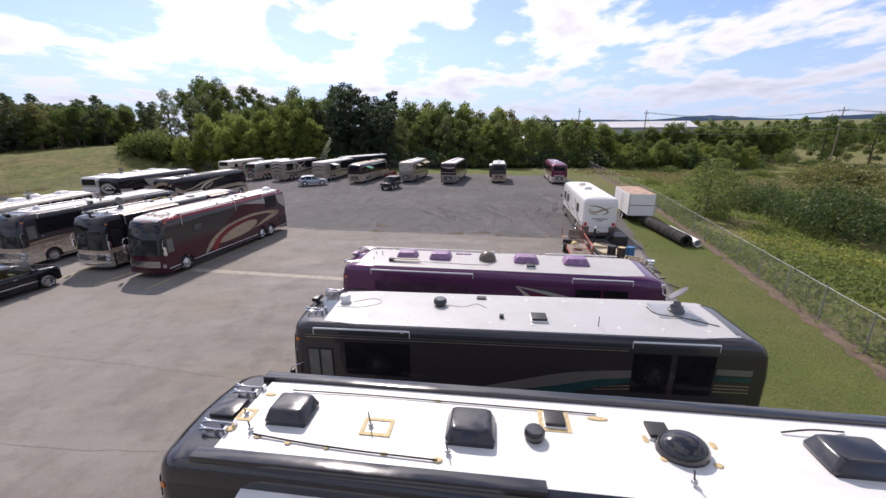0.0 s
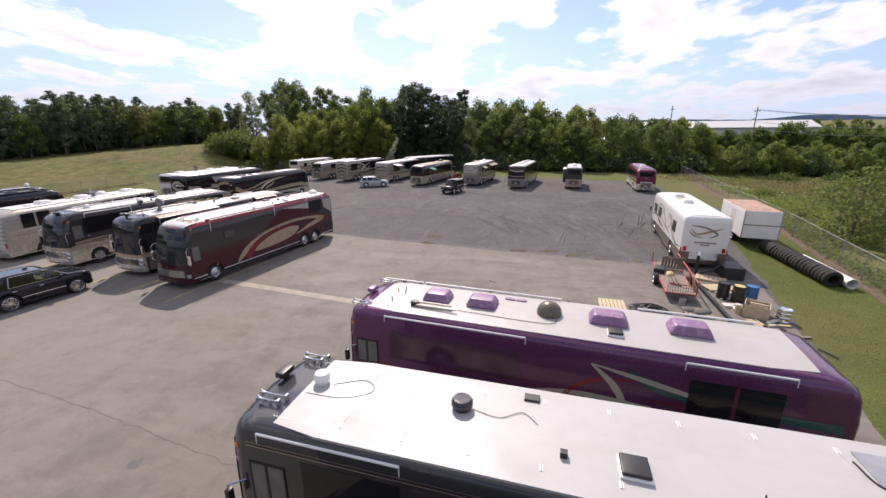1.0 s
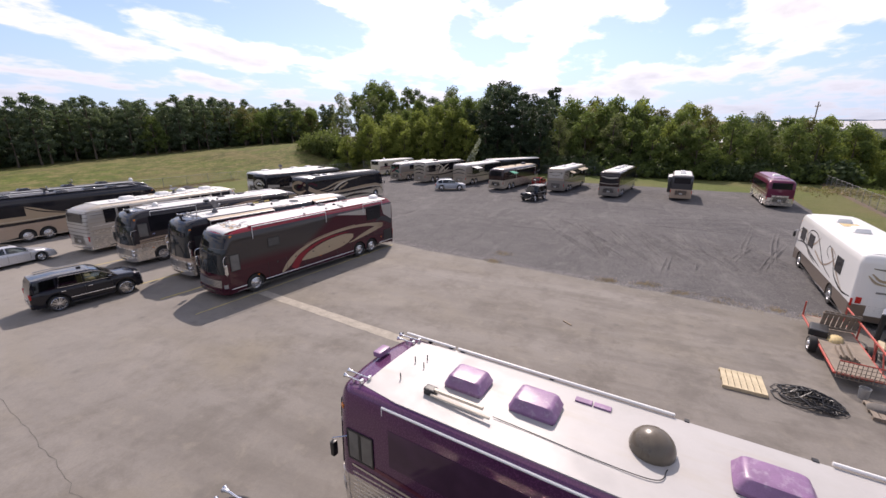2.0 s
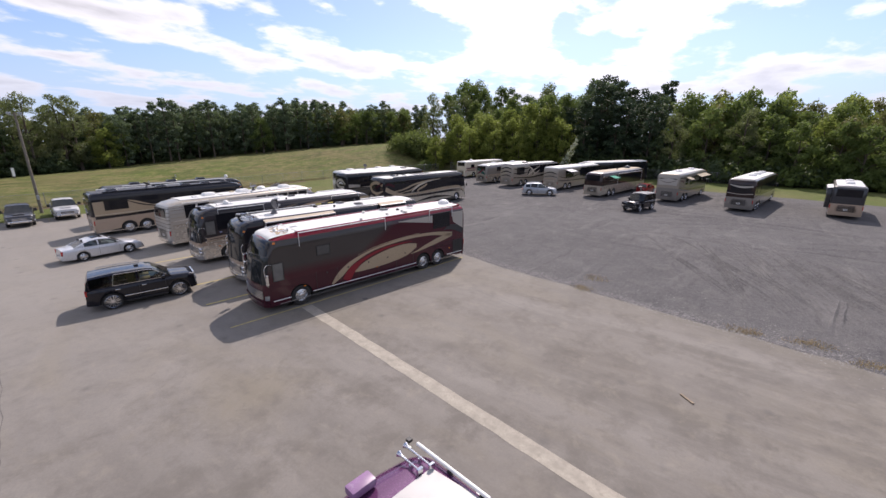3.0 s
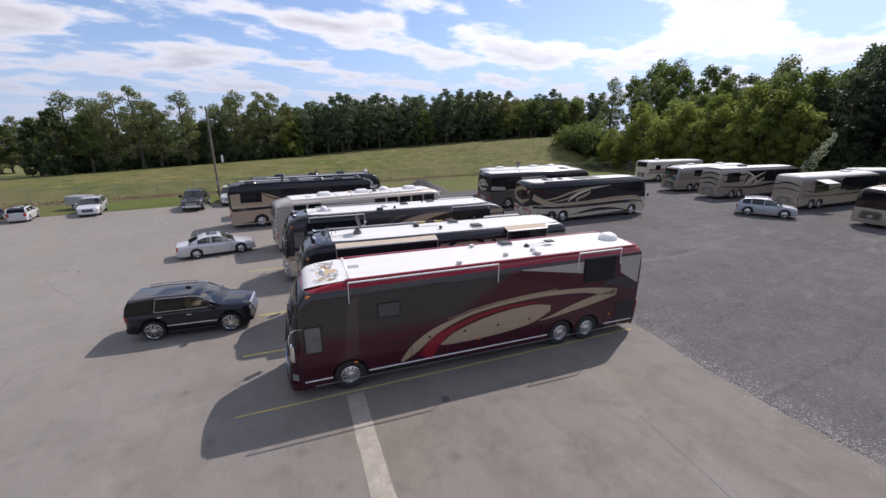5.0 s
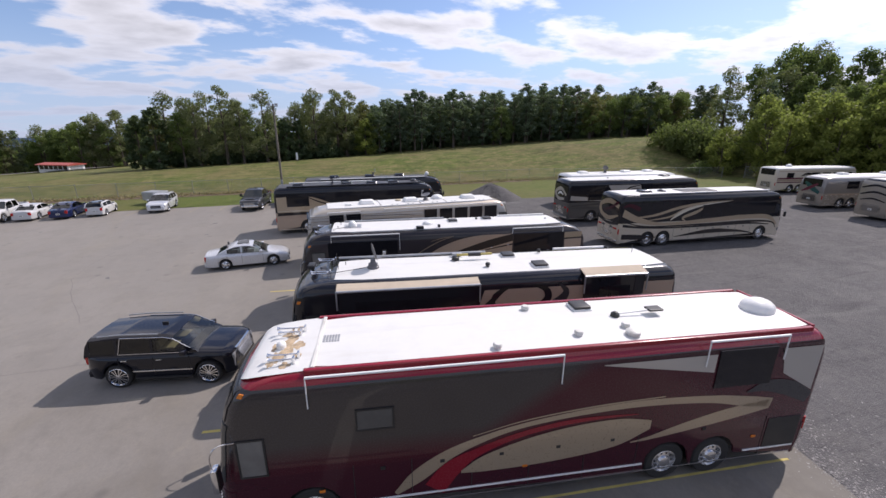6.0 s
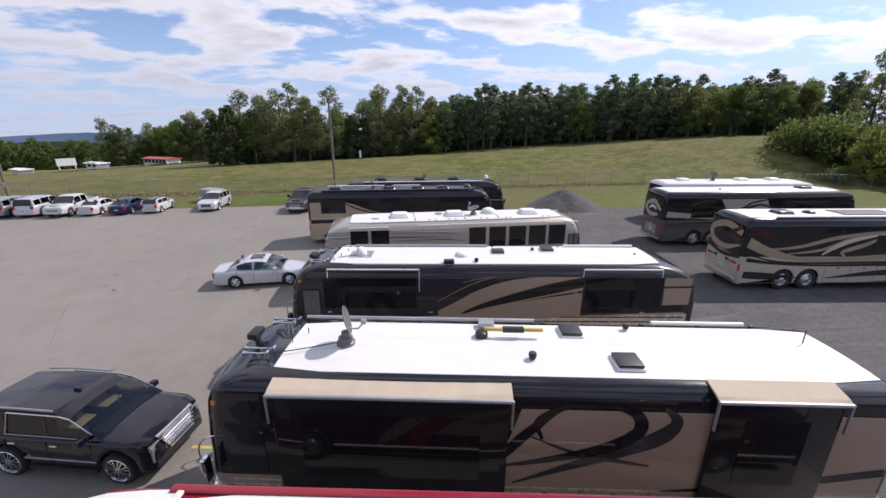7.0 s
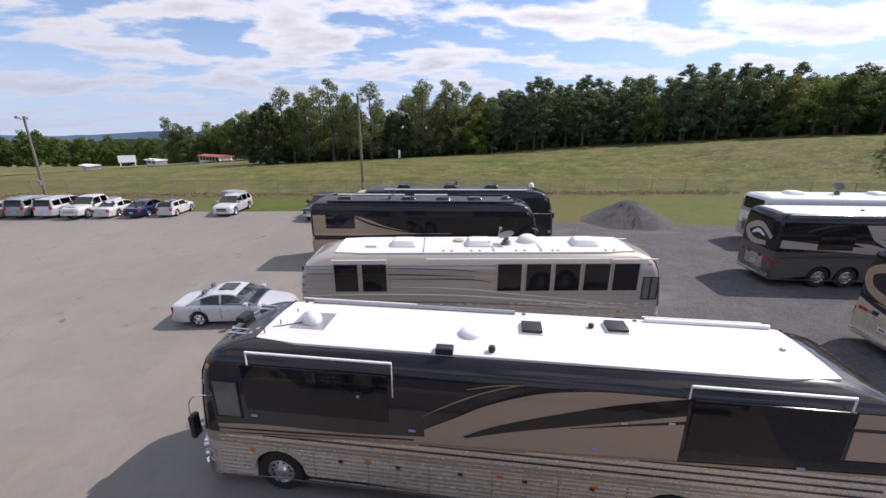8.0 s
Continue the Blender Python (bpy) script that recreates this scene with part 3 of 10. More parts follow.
class Shell:
    """The skin of a coach: plan outlines stacked by height."""

    def __init__(self, L, W, H, style):
        self.L, self.W, self.H = L, W, H
        self.keys = [(z * H / 3.7, f, r, w) for z, f, r, w in PROFILE[style]]

    def ring(self, z, off=0.0):
        ks = self.keys
        f, r, s = (float(np.interp(z, [k[0] for k in ks], [k[i] for k in ks])) for i in (1, 2, 3))
        xf, xr, w = self.L / 2 - f + off, -self.L / 2 + r - off, self.W / 2 - s + off
        rf, rr, bow = 0.36, min(0.16 + 0.45 * max(0.0, r), 0.55), 0.1
        pts = []

        def arc(cx, cy, rad, a0, a1, n):
            for i in range(n):
                a = radians(a0 + (a1 - a0) * i / (n - 1))
                pts.append((cx + rad * math.cos(a), cy + rad * math.sin(a)))

        arc(xr + rr, -w + rr, rr, 180, 270, 4)
        arc(xf - bow - rf, -w + rf, rf, 270, 352, 6)
        pts += [(xf - bow * k * k, k * (w - rf)) for k in (-0.55, 0.0, 0.55)]
        arc(xf - bow - rf, w - rf, rf, 8, 90, 6)
        arc(xr + rr, w - rr, rr, 90, 180, 4)
        return [(x, y, z) for x, y in pts]

    def levels(self, z0, z1):
        return sorted({z0, z1, *[k[0] for k in self.keys if z0 < k[0] < z1]})

    def zone(self, z0, z1, cap=False, off=0.0):
        bm = bmesh.new()
        rows = [[bm.verts.new(p) for p in self.ring(z, off)] for z in self.levels(z0, z1)]
        grid_faces(bm, rows, wrap=True)
        if cap:
            bm.faces.new(rows[-1])
        return bm

    def patch(self, z0, z1, cols, off, steps=3):
        bm = bmesh.new()
        zs = sorted({*self.levels(z0, z1), *[z0 + (z1 - z0) * i / steps for i in range(steps + 1)]})
        rows = [[self.ring(z, off)[c] for c in cols] for z in zs]
        outer = [[bm.verts.new(p) for p in row] for row in rows]
        inner = [[bm.verts.new(p) for p in [self.ring(z, off - 0.03)[c] for c in cols]] for z in zs]
        grid_faces(bm, outer), grid_faces(bm, inner)
        for a, b in ((0, 0), (-1, -1)):
            for k in range(len(cols) - 1):
                bm.faces.new((outer[a][k], outer[a][k + 1], inner[b][k + 1], inner[b][k]))
            for k in range(len(zs) - 1):
                bm.faces.new((outer[k][a], outer[k + 1][a], inner[k + 1][b], inner[k][b]))
        return bm


def ribbon(shell, side, pts, layer=1):
    """A painted sweep on a coach's side: (x, z, width) points along its middle."""
    bm = bmesh.new()
    y = side * (shell.W / 2 + 0.004 * layer)
    q = spline(pts, 8)
    rows = []
    for i, (x, z, w) in enumerate(q):
        d = q[min(i + 1, len(q) - 1)][:2] - q[max(i - 1, 0)][:2]
        d = d / (np.linalg.norm(d) + 1e-9)
        n = np.array([-d[1], d[0]]) * max(w, 0.004) / 2
        rows.append([bm.verts.new((max(x + k * n[0], 0.17 - shell.L / 2), y, min(z + k * n[1], shell.H - 0.32))) for k in (1, -1)])
    return grid_faces(bm, rows)


def area(shell, side, top, bottom, layer=1):
    """A painted field on a coach's side between an upper and a lower curve of (x, z) points."""
    bm = bmesh.new()
    y = side * (shell.W / 2 + 0.004 * layer)
    a, b = spline(top, 8), spline(bottom, 8)
    n = 24
    pick = lambda c, t: c[min(len(c) - 1, int(round(t * (len(c) - 1))))]  # noqa: E731
    rows = [[bm.verts.new((max(pick(c, i / n)[0], 0.17 - shell.L / 2), y, min(pick(c, i / n)[1], shell.H - 0.32))) for c in (a, b)] for i in range(n + 1)]
    return grid_faces(bm, rows)


def skirt(L, side, W, wheels, z0, z1, xa, xb):
    """The lower side panel with round wheel openings."""
    poly, R, zc = [(xb, z1), (xb, z0)], 0.6, 0.52
    for x in sorted(wheels, reverse=True):
        a0 = math.asin((z0 - zc) / R)
        for i in range(11):
            a = a0 + (math.pi - 2 * a0) * i / 10
            poly.append((x + R * math.cos(a), zc + R * math.sin(a)))
    # openings of neighbouring wheels run into one another
    clean = [poly[0], poly[1]]
    for p in poly[2:]:
        if p[0] < clean[-1][0] + 1e-4:
            clean.append(p)
    clean += [(xa, z0), (xa, z1)]
    y = side * W / 2
    return plate(bmesh.new(), clean, y - side * 0.05, y)


def topper(root, shell, x0, x1, side, drop=0.55, out=0.0, z=None, material=None):
    """A rolled awning over a slide-out with its two hanging arms."""
    z = z or shell.H - 0.22
    y = side * (shell.W / 2 + 0.05 + out)
    bm = C((x0, y, z), (x1, y, z), 0.028, 10)
    roll = part("awning_roll", bm, material or WHITE, root, "white rolled awning case", 40)
    for x in (x0, x1):
        part("awning_arm", B(x - 0.01, x + 0.01, y - 0.013, y + 0.013, z - drop, z, 0.003), WHITE, roll)
    return roll


def ac_unit(root, x, y, z, lx, ly, h, material, label):
    bm = bmesh.new()
    rows = []
    for k, (zz, s) in enumerate(((0, 1.0), (h * 0.3, 1.02), (h * 0.36, 0.99), (h * 0.86, 0.84), (h * 0.97, 0.76), (h, 0.64))):
        ring = []
        for i in range(20):
            a = 2 * math.pi * i / 20
            c, s2 = math.cos(a), math.sin(a)
            ring.append(bm.verts.new((x + lx / 2 * s * math.copysign(abs(c) ** 0.22, c), y + ly / 2 * s * math.copysign(abs(s2) ** 0.22, s2), z + zz)))
        rows.append(ring)
    grid_faces(bm, rows, wrap=True)
    bm.faces.new(rows[-1])
    unit = part("air_conditioner", bm, material, root, label, 33)
    part("shroud_seam", B(x - lx * 0.47, x + lx * 0.47, y - ly * 0.5, y + ly * 0.5, z - 0.004, z + 0.02, 0.01), BLACK, unit)
    return unit


def roof_dome(root, x, y, z, rx, ry, h, material, label="satellite dome"):
    d = part("satellite_dome", dome(bmesh.new(), pose(x, y, z + 0.06), rx, ry, h, 18, 6), material, root, label, 60)
    part("dome_base", lathe(bmesh.new(), [(rx * 0.99, 0), (rx * 0.99, 0.07), (0.0, 0.07)], 18, pose(x, y, z) @ Matrix.Diagonal((1, ry / rx, 1, 1))), material, d)


def roof_hatch(root, x, y, z, s, material=None):
    h = part("roof_vent", B(x - s, x + s, y - s, y + s, z, z + 0.05, 0.015), WHITE, root)
    bm = bmesh.new()
    box(bm, x - s * 0.9, x + s * 0.9, y - s * 0.9, y + s * 0.9, z + 0.05, z + 0.12, 0.03)
    part("vent_lid", bm, material or BLACK, h, "dark tinted vent lid", 40)


def roof_pot(root, x, y, z, r, h, material, name="vent_cap"):
    part(name, lathe(bmesh.new(), [(r * 0.8, 0), (r * 0.8, h * 0.3), (r, h * 0.35), (r, h * 0.75), (r * 0.8, h * 0.95), (0, h)], 14, pose(x, y, z)), material, root, "", 45)


def horn_pair(root, x, y, z):
    """Two chrome trumpets on a bracket, bells forward."""
    for k, ln in ((-0.09, 0.62), (0.09, 0.5)):
        m = pose(x, y + k, z + 0.11, 0, 90, 0)
        h = part("air_horn", lathe(bmesh.new(), [(0.013, -ln * 0.5), (0.015, 0), (0.02, ln * 0.3), (0.032, ln * 0.42), (0.055, ln * 0.5), (0.0, ln * 0.46)], 12, m), CHROME, root, "chrome air horn", 40)
        part("horn_bracket", B(x - 0.05, x - 0.01, y + k - 0.03, y + k + 0.03, z, z + 0.1), CHROME, h)
        part("horn_bracket", B(x - ln * 0.5, x - ln * 0.5 + 0.05, y + k - 0.05, y + k + 0.05, z, z + 0.16, 0.01), CHROME, h)


DISHGREY = plain("dark_grey_dish_paint", (0.13, 0.13, 0.14), 0.45, var=0.12)


def dish(root, x, y, z, turn, r=0.42, raised=55):
    k = r / 0.42
    base = part("dish_base", lathe(bmesh.new(), [(0.27 * k, 0), (0.27 * k, 0.07), (0.22 * k, 0.1), (0.21 * k, 0.17), (0.13 * k, 0.2), (0.11 * k, 0.3), (0, 0.32)], 16, pose(x, y, z)), DISHGREY, root, "", 40)
    m = pose(x, y, z + 0.26 + r * math.sin(math.radians(raised)), 0, 0, turn) @ pose(0, 0, 0, 0, raised, 0)
    bm = lathe(bmesh.new(), [(0, 0), (r * 0.5, r * 0.05), (r * 0.85, r * 0.14), (r, r * 0.2), (r * 0.98, r * 0.23), (r * 0.5, r * 0.1), (0, r * 0.06)], 20, m)
    part("dish_reflector", bm, DISHGREY, base, "grey satellite dish", 40)
    bm = bmesh.new()
    tube(bm, [m @ Vector(p) for p in ((r * 0.7, 0, r * 0.14), (r * 0.9, 0, r * 0.7), (r * 0.55, 0, r * 1.2))], 0.02, 6)
    box(bm, *[c + d for c in (m @ Vector((r * 0.5, 0, r * 1.2))) for d in (-0.05, 0.05)], 0.01)
    part("feed_arm", bm, GALV, base)


def folded_antenna(root, x, y, z, ln=1.2, head=WHITE):
    a = part("antenna", tube(bmesh.new(), [(x, y, z + 0.06), (x - ln, y + 0.03, z + 0.14)], 0.025, 6), head, root, "folded television antenna")
    part("antenna_base", lathe(bmesh.new(), [(0.11, 0), (0.1, 0.08), (0.05, 0.12), (0, 0.13)], 10, pose(x, y, z)), BLACK, a)
    part("antenna_head", B(x - ln - 0.18, x - ln + 0.18, y - 0.1, y + 0.14, z + 0.12, z + 0.17, 0.01), BLACK, a)


def roof_cable(root, pts, r=0.012):
    part("roof_cable", tube(bmesh.new(), [tuple(p) for p in spline(pts, 6)], r, 5), BLACK, root)


def window_panel(root, shell, x0, x1, z0, z1, side, name="window", material=None, frame=None, layer=2):
    y = side * shell.W / 2
    ya, yb = sorted((y - side * 0.02, y + side * 0.004 * layer))
    w = part(name, B(x0, x1, ya, yb, z0, z1, 0.003), material or GLASS, root)
    if frame:
        bm = bmesh.new()
        t = 0.035
        ya, yb = sorted((y - side * 0.01, y + side * (0.004 * layer + 0.008)))
        box(bm, x0 - t, x1 + t, ya, yb, z0 - t, z0), box(bm, x0 - t, x1 + t, ya, yb, z1, z1 + t)
        box(bm, x0 - t, x0, ya, yb, z0, z1), box(bm, x1, x1 + t, ya, yb, z0, z1)
        part("window_frame", bm, frame, w)
    return w


def coach(label, cx, cy, yaw, L=13.8, W=2.6, H=3.7, style="tall", lower=None, body=None, upper=None, roof=None, cap=None, belt=1.95, skirt_top=1.22,
          front=None, wheels=None, flutes=False, glassy_front=True, category="coach", roof_in=0.24, mirrors=True, detail=2, rear_mat=None, roof_start=None, shield=(1.45, 2.75), cap_from=None):
    root = thing("motor_coach", pose(cx, cy, 0.022, 0, 0, yaw), label, category, "parked motor coaches")
    sh = Shell(L, W, H, style)
    lower, cap = lower or body, cap or upper or body
    upper = upper or body
    wheels = wheels or (L / 2 - 1.95, -L / 2 + 3.62, -L / 2 + 2.34)
    cap_z = cap_from or H - 0.42
    part("chassis", B(-L / 2 + 0.3, L / 2 - 0.4, -W / 2 + 0.35, W / 2 - 0.35, 0.38, skirt_top, 0.02), BLACK, root)
    part("lower_body", sh.zone(skirt_top, belt), body, root, "", 40)
    part("upper_body", sh.zone(belt, cap_z), upper, root, "", 40)
    part("roof_edge", sh.zone(cap_z, H, cap=True), cap, root, "", 45)
    part("front_bumper", sh.patch(0.32, skirt_top, FRONT, 0.012), front or lower, root, "", 40)
    part("rear_bumper", sh.patch(0.32, skirt_top, REAR, 0.012), lower, root, "", 40)
    for s in (1, -1):
        sk = part("side_skirt", skirt(L, s, W, wheels, 0.33, skirt_top, -L / 2 + 0.16, L / 2 - 0.45), lower, root)
        if flutes:
            bm = bmesh.new()
            for i in range(flutes):
                z = 0.42 + i * (belt - 0.42) / max(1, flutes)
                spans, x = [], -L / 2 + 0.3
                for xw in sorted(wheels):
                    half = math.sqrt(max(0.0, 0.66**2 - max(0.0, z - 0.52) ** 2))
                    if half and z < 1.18:
                        spans.append((x, xw - half)), (x := xw + half)
                spans.append((x, L / 2 - 0.6))
                for a, b in spans:
                    if b - a > 0.15:
                        ya, yb = sorted((s * (W / 2 - 0.002), s * (W / 2 + 0.012)))
                        box(bm, a, b, ya, yb, z, z + 0.035)
            part("fluted_trim", bm, STEEL, root, "ribbed stainless side trim")
        bm = B(-L / 2 + 0.3, L / 2 - 0.8, *sorted((s * (W / 2 + 0.002), s * (W / 2 + 0.012))), 0.36, 0.395)
        part("sill_strip", bm, CHROME, sk)
        for x in wheels:
            wheel(root, x, s * (W / 2 - 0.17), 0.52, s, COACH_TYRE, COACH_RIM)
    # roof skin, slightly crowned
    bm = bmesh.new()
    wr, x0, x1 = W / 2 - sh.keys[-1][3] - 0.02 + (0.24 - roof_in), -L / 2 + sh.keys[-1][2] + 0.05, (roof_start if roof_start is not None else L / 2 - sh.keys[-1][1] - 0.05)
    rows = []
    for i in range(13):
        x = x0 + (x1 - x0) * i / 12
        pinch = 0.12 if i in (0, 12) else 0.0
        rows.append([bm.verts.new((x, y * (wr - pinch), H + 0.012 + 0.035 * (1 - y * y))) for y in (-1, -0.8, -0.4, 0, 0.4, 0.8, 1)])
    grid_faces(bm, rows)
    rim = [r[0] for r in rows] + rows[-1][1:-1] + [r[-1] for r in rows[::-1]] + rows[0][1:-1][::-1]
    low = [bm.verts.new((v.co.x, v.co.y, H - 0.05 - 0.2 * max(0.0, 0.2 - roof_in))) for v in rim]
    for i in range(len(rim)):
        j = (i + 1) % len(rim)
        bm.faces.new((rim[i], rim[j], low[j], low[i]))
    part("roof_skin", bm, roof or ROOF, root, "", 30)
    if glassy_front:
        k = H / 3.7
        for a, b in ((FRONT[2:8], "windshield"), (FRONT[7:13], "windshield")):
            part(b, sh.patch(shield[0] * k, shield[1] * k, a, 0.012, 4), SCREEN, root, "large curved windshield", 50)
        bm = bmesh.new()
        p, q = sh.ring(shield[0] * k, 0.02)[11], sh.ring(shield[1] * k, 0.02)[11]
        part("windshield_post", cyl(bm, p, q, 0.025, 6), BLACK, root)
        part("destination_glass", sh.patch(shield[1] * k + 0.06, cap_z - 0.02, FRONT[3:12], 0.012), GLASS, root, "", 50)
        if detail > 1:
            for s in (1, -1):
                p = Vector(sh.ring(shield[0] * k, 0.03)[11 + s * 2])
                q = Vector(sh.ring(shield[0] * k + 0.75, 0.035)[11 + s])
                part("wiper", tube(bmesh.new(), [p, q], 0.014, 5), BLACK, root)
    for s in (1, -1):
        c0 = 16 if s > 0 else 5
        part("headlight", sh.patch(0.68, 0.9, [c0 - 1, c0, c0 + 1], 0.02, 1), LAMP, root)
        part("marker_lamp", sh.patch(cap_z - 0.14, cap_z - 0.06, [c0 - 1 + (s > 0), c0 + (s > 0)], 0.016, 1), AMBER, root, "amber marker lamp")
        cr = [20, 21] if s > 0 else [1, 2]
        part("tail_lamp", sh.patch(1.0, 1.35, cr, 0.02, 1), REDLENS, root, "red tail lamp")
        if mirrors:
            x, y = L / 2 - 0.42, s * (W / 2 + 0.01)
            bm = tube(bmesh.new(), [(x - 0.1, y - s * 0.02, 2.25), (x + 0.2, y + s * 0.16, 2.2), (x + 0.2, y + s * 0.15, 1.9)], 0.016, 6)
            mir = part("mirror", bm, CHROME, root)
            part("mirror_head", B(x + 0.13, x + 0.25, *sorted((y + s * 0.08, y + s * 0.22)), 1.75, 2.12, 0.04), BLACK, mir, "", 40)
    # rear grille and engine door
    part("engine_door", B(-L / 2 - 0.012, -L / 2 + 0.05, -0.8, 0.8, 0.62, 1.5, 0.01), rear_mat if rear_mat is WHITEPAINT else lower, root)
    bm = bmesh.new()
    for i in range(7):
        box(bm, -L / 2 - 0.02, -L / 2 + 0.04, -0.65, 0.65, 0.75 + i * 0.095, 0.8 + i * 0.095)
    part("rear_grille", bm, rear_mat or BLACK, root)
    part("rear_window", B(-L / 2 - 0.008, -L / 2 + 0.04, -0.95, 0.95, 2.25, 3.0, 0.01), GLASS, root) if rear_mat is None else None
    return root, sh

# ---- paints of the fleet ----
MAROON = paint("maroon_paint", (0.05, 0.0065, 0.016), 0.18, 0.1)
BROWNBLACK = paint("brown_black_paint", (0.02, 0.017, 0.018), 0.18)
BROWNGREY = paint("brown_grey_paint", (0.042, 0.036, 0.039), 0.16)
FADE = fade_paint("maroon_to_brown_fade", (0.056, 0.007, 0.015), (0.048, 0.041, 0.039))
BLIND = glass_mat("window_with_drawn_blind", (0.075, 0.074, 0.072))
CABVIEW = glass_mat("cab_side_glass", (0.135, 0.132, 0.124))
TAN = paint("tan_metallic_paint", (0.43, 0.345, 0.245), 0.26, 0.45)
BRONZE = paint("bronze_paint", (0.42, 0.325, 0.25), 0.26, 0.2)
CREAM = paint("cream_paint", (0.60, 0.54, 0.44), 0.3)
BEIGEPAINT = paint("beige_paint", (0.54, 0.48, 0.39), 0.27, 0.25)
CHARCOAL = paint("charcoal_paint", (0.045, 0.045, 0.05), 0.25, 0.2)
RED = paint("bright_red_paint", (0.23, 0.010, 0.022), 0.2)
NEARBLACK = paint("black_paint", (0.013, 0.013, 0.017), 0.15)
PURPLE = paint("purple_paint", (0.115, 0.038, 0.105), 0.2, 0.35)
PLUM = paint("plum_paint", (0.13, 0.02, 0.05), 0.25, 0.2)
TEAL = paint("dark_teal_paint", (0.02, 0.085, 0.085), 0.25, 0.2)
SILVER = paint("silver_paint", (0.46, 0.435, 0.40), 0.3, 0.35)
CHAMPAGNE = paint("champagne_paint", (0.43, 0.385, 0.32), 0.3, 0.4)
PEWTER = paint("pewter_paint", (0.24, 0.225, 0.21), 0.28, 0.4)
SMOKE = paint("smoke_grey_paint", (0.11, 0.105, 0.1), 0.25, 0.3)
WHITEPAINT = paint("white_paint", (0.74, 0.74, 0.72), 0.3)
PURPLE_PLASTIC = plain("faded_purple_plastic", (0.24, 0.13, 0.25), 0.4, var=0.25, scale=3, dirt=(0.45, 0.40, 0.46))
BLACK_GLOSS = plain("gloss_black_plastic", (0.018, 0.018, 0.022), 0.18, var=0.2, coat=0.5)
PLUMGLASS = glass_mat("plum_tinted_glass", (0.06, 0.028, 0.055), 0.06)
BLUELENS = plain("pale_blue_lens", (0.3, 0.36, 0.62), 0.2)
GREEN_CLOTH = plain("green_awning_cloth", (0.02, 0.27, 0.18), 0.8, var=0.1)
BEIGE_CLOTH = plain("beige_cloth", (0.42, 0.36, 0.26), 0.9, var=0.12)


def both(root, name, fn, shell, args, material, layer=1):
    for s in (1, -1):
        part(name, fn(shell, s, *args, layer=layer), material, root)


def seams(root, shell, z0, z1, xs):
    """Gaps between the luggage doors."""
    bm = bmesh.new()
    for s in (1, -1):
        for x in xs:
            box(bm, x - 0.008, x + 0.008, *sorted((s * shell.W / 2, s * (shell.W / 2 + 0.006))), z0, z1)
    tagged(part("door_seams", bm, BLACK, root), kind="stuff")
    for s in (1, -1):
        for a, b in zip(xs, xs[1:]):
            if a - b > 0.7:
                part("bay_latch", B((a + b) / 2 - 0.05, (a + b) / 2 + 0.05, *sorted((s * shell.W / 2, s * (shell.W / 2 + 0.014))), z1 - 0.2, z1 - 0.12, 0.004), BLACK, root)


def side_lamps(root, shell, xs, z=0.95):
    for s in (1, -1):
        for x in xs:
            part("side_marker", B(x - 0.06, x + 0.06, *sorted((s * shell.W / 2, s * (shell.W / 2 + 0.02))), z, z + 0.06, 0.008), AMBER, root)


def slide_out(root, shell, x0, x1, z0, z1, side, ext, material, cloth):
    """A room pushed out of the side, its awning stretched from the roof edge."""
    y0, y1 = side * (shell.W / 2 - 0.03), side * (shell.W / 2 + ext)
    s = part("slide_out", B(x0, x1, *sorted((y0, y1)), z0, z1, 0.035), material, root, "extended slide-out room", 40)
    part("slide_window", B(x0 + 0.5, x1 - 0.5, *sorted((y1 - side * 0.01, y1 + side * 0.008)), z0 + 0.75, z1 - 0.35, 0.004), GLASS, s)
    bm = bmesh.new()
    rows = [[bm.verts.new((x, side * y, z)) for y, z in ((shell.W / 2 - 0.3, z1 + 0.19), (shell.W / 2 + ext * 0.5, z1 + 0.1), (shell.W / 2 + ext + 0.03, z1 + 0.05), (shell.W / 2 + ext + 0.03, z1 + 0.03), (shell.W / 2 - 0.3, z1 + 0.16))] for x in np.linspace(x0 - 0.05, x1 + 0.05, 9)]
    for k, r in enumerate(rows):
        r[1].co.z -= 0.02 * math.sin(k / 8 * math.pi)
    grid_faces(bm, rows, wrap=True)
    bm.faces.new(rows[0]), bm.faces.new(rows[-1])
    part("awning_cloth", bm, cloth, s, "stretched awning cloth")
    for x in (x0 - 0.05, x1 + 0.05):
        yy = side * (shell.W / 2 + ext + 0.04)
        part("awning_arm", B(x - 0.02, x + 0.02, yy - 0.02, yy + 0.02, z1 - 0.55, z1 + 0.05, 0.006), GALV, s)
    yy = side * (shell.W / 2 + ext + 0.03)
    part("awning_roll", C((x0 - 0.05, yy, z1 + 0.03), (x1 + 0.05, yy, z1 + 0.03), 0.04, 8), GALV, s, "", 40)


def seal_square(root, x, y, z, a, b, w=0.07):
    """An old bead of sealant round a patched opening."""
    bm = bmesh.new()
    for x0, x1, y0, y1 in ((-a, a, -b, -b + w), (-a, a, b - w, b), (-a, -a + w, -b + w, b - w), (a - w, a, -b + w, b - w)):
        box(bm, x + x0, x + x1, y + y0, y + y1, z, z + 0.012, 0.004)
    part("sealant", bm, SEALANT, root, "yellowed sealant bead")


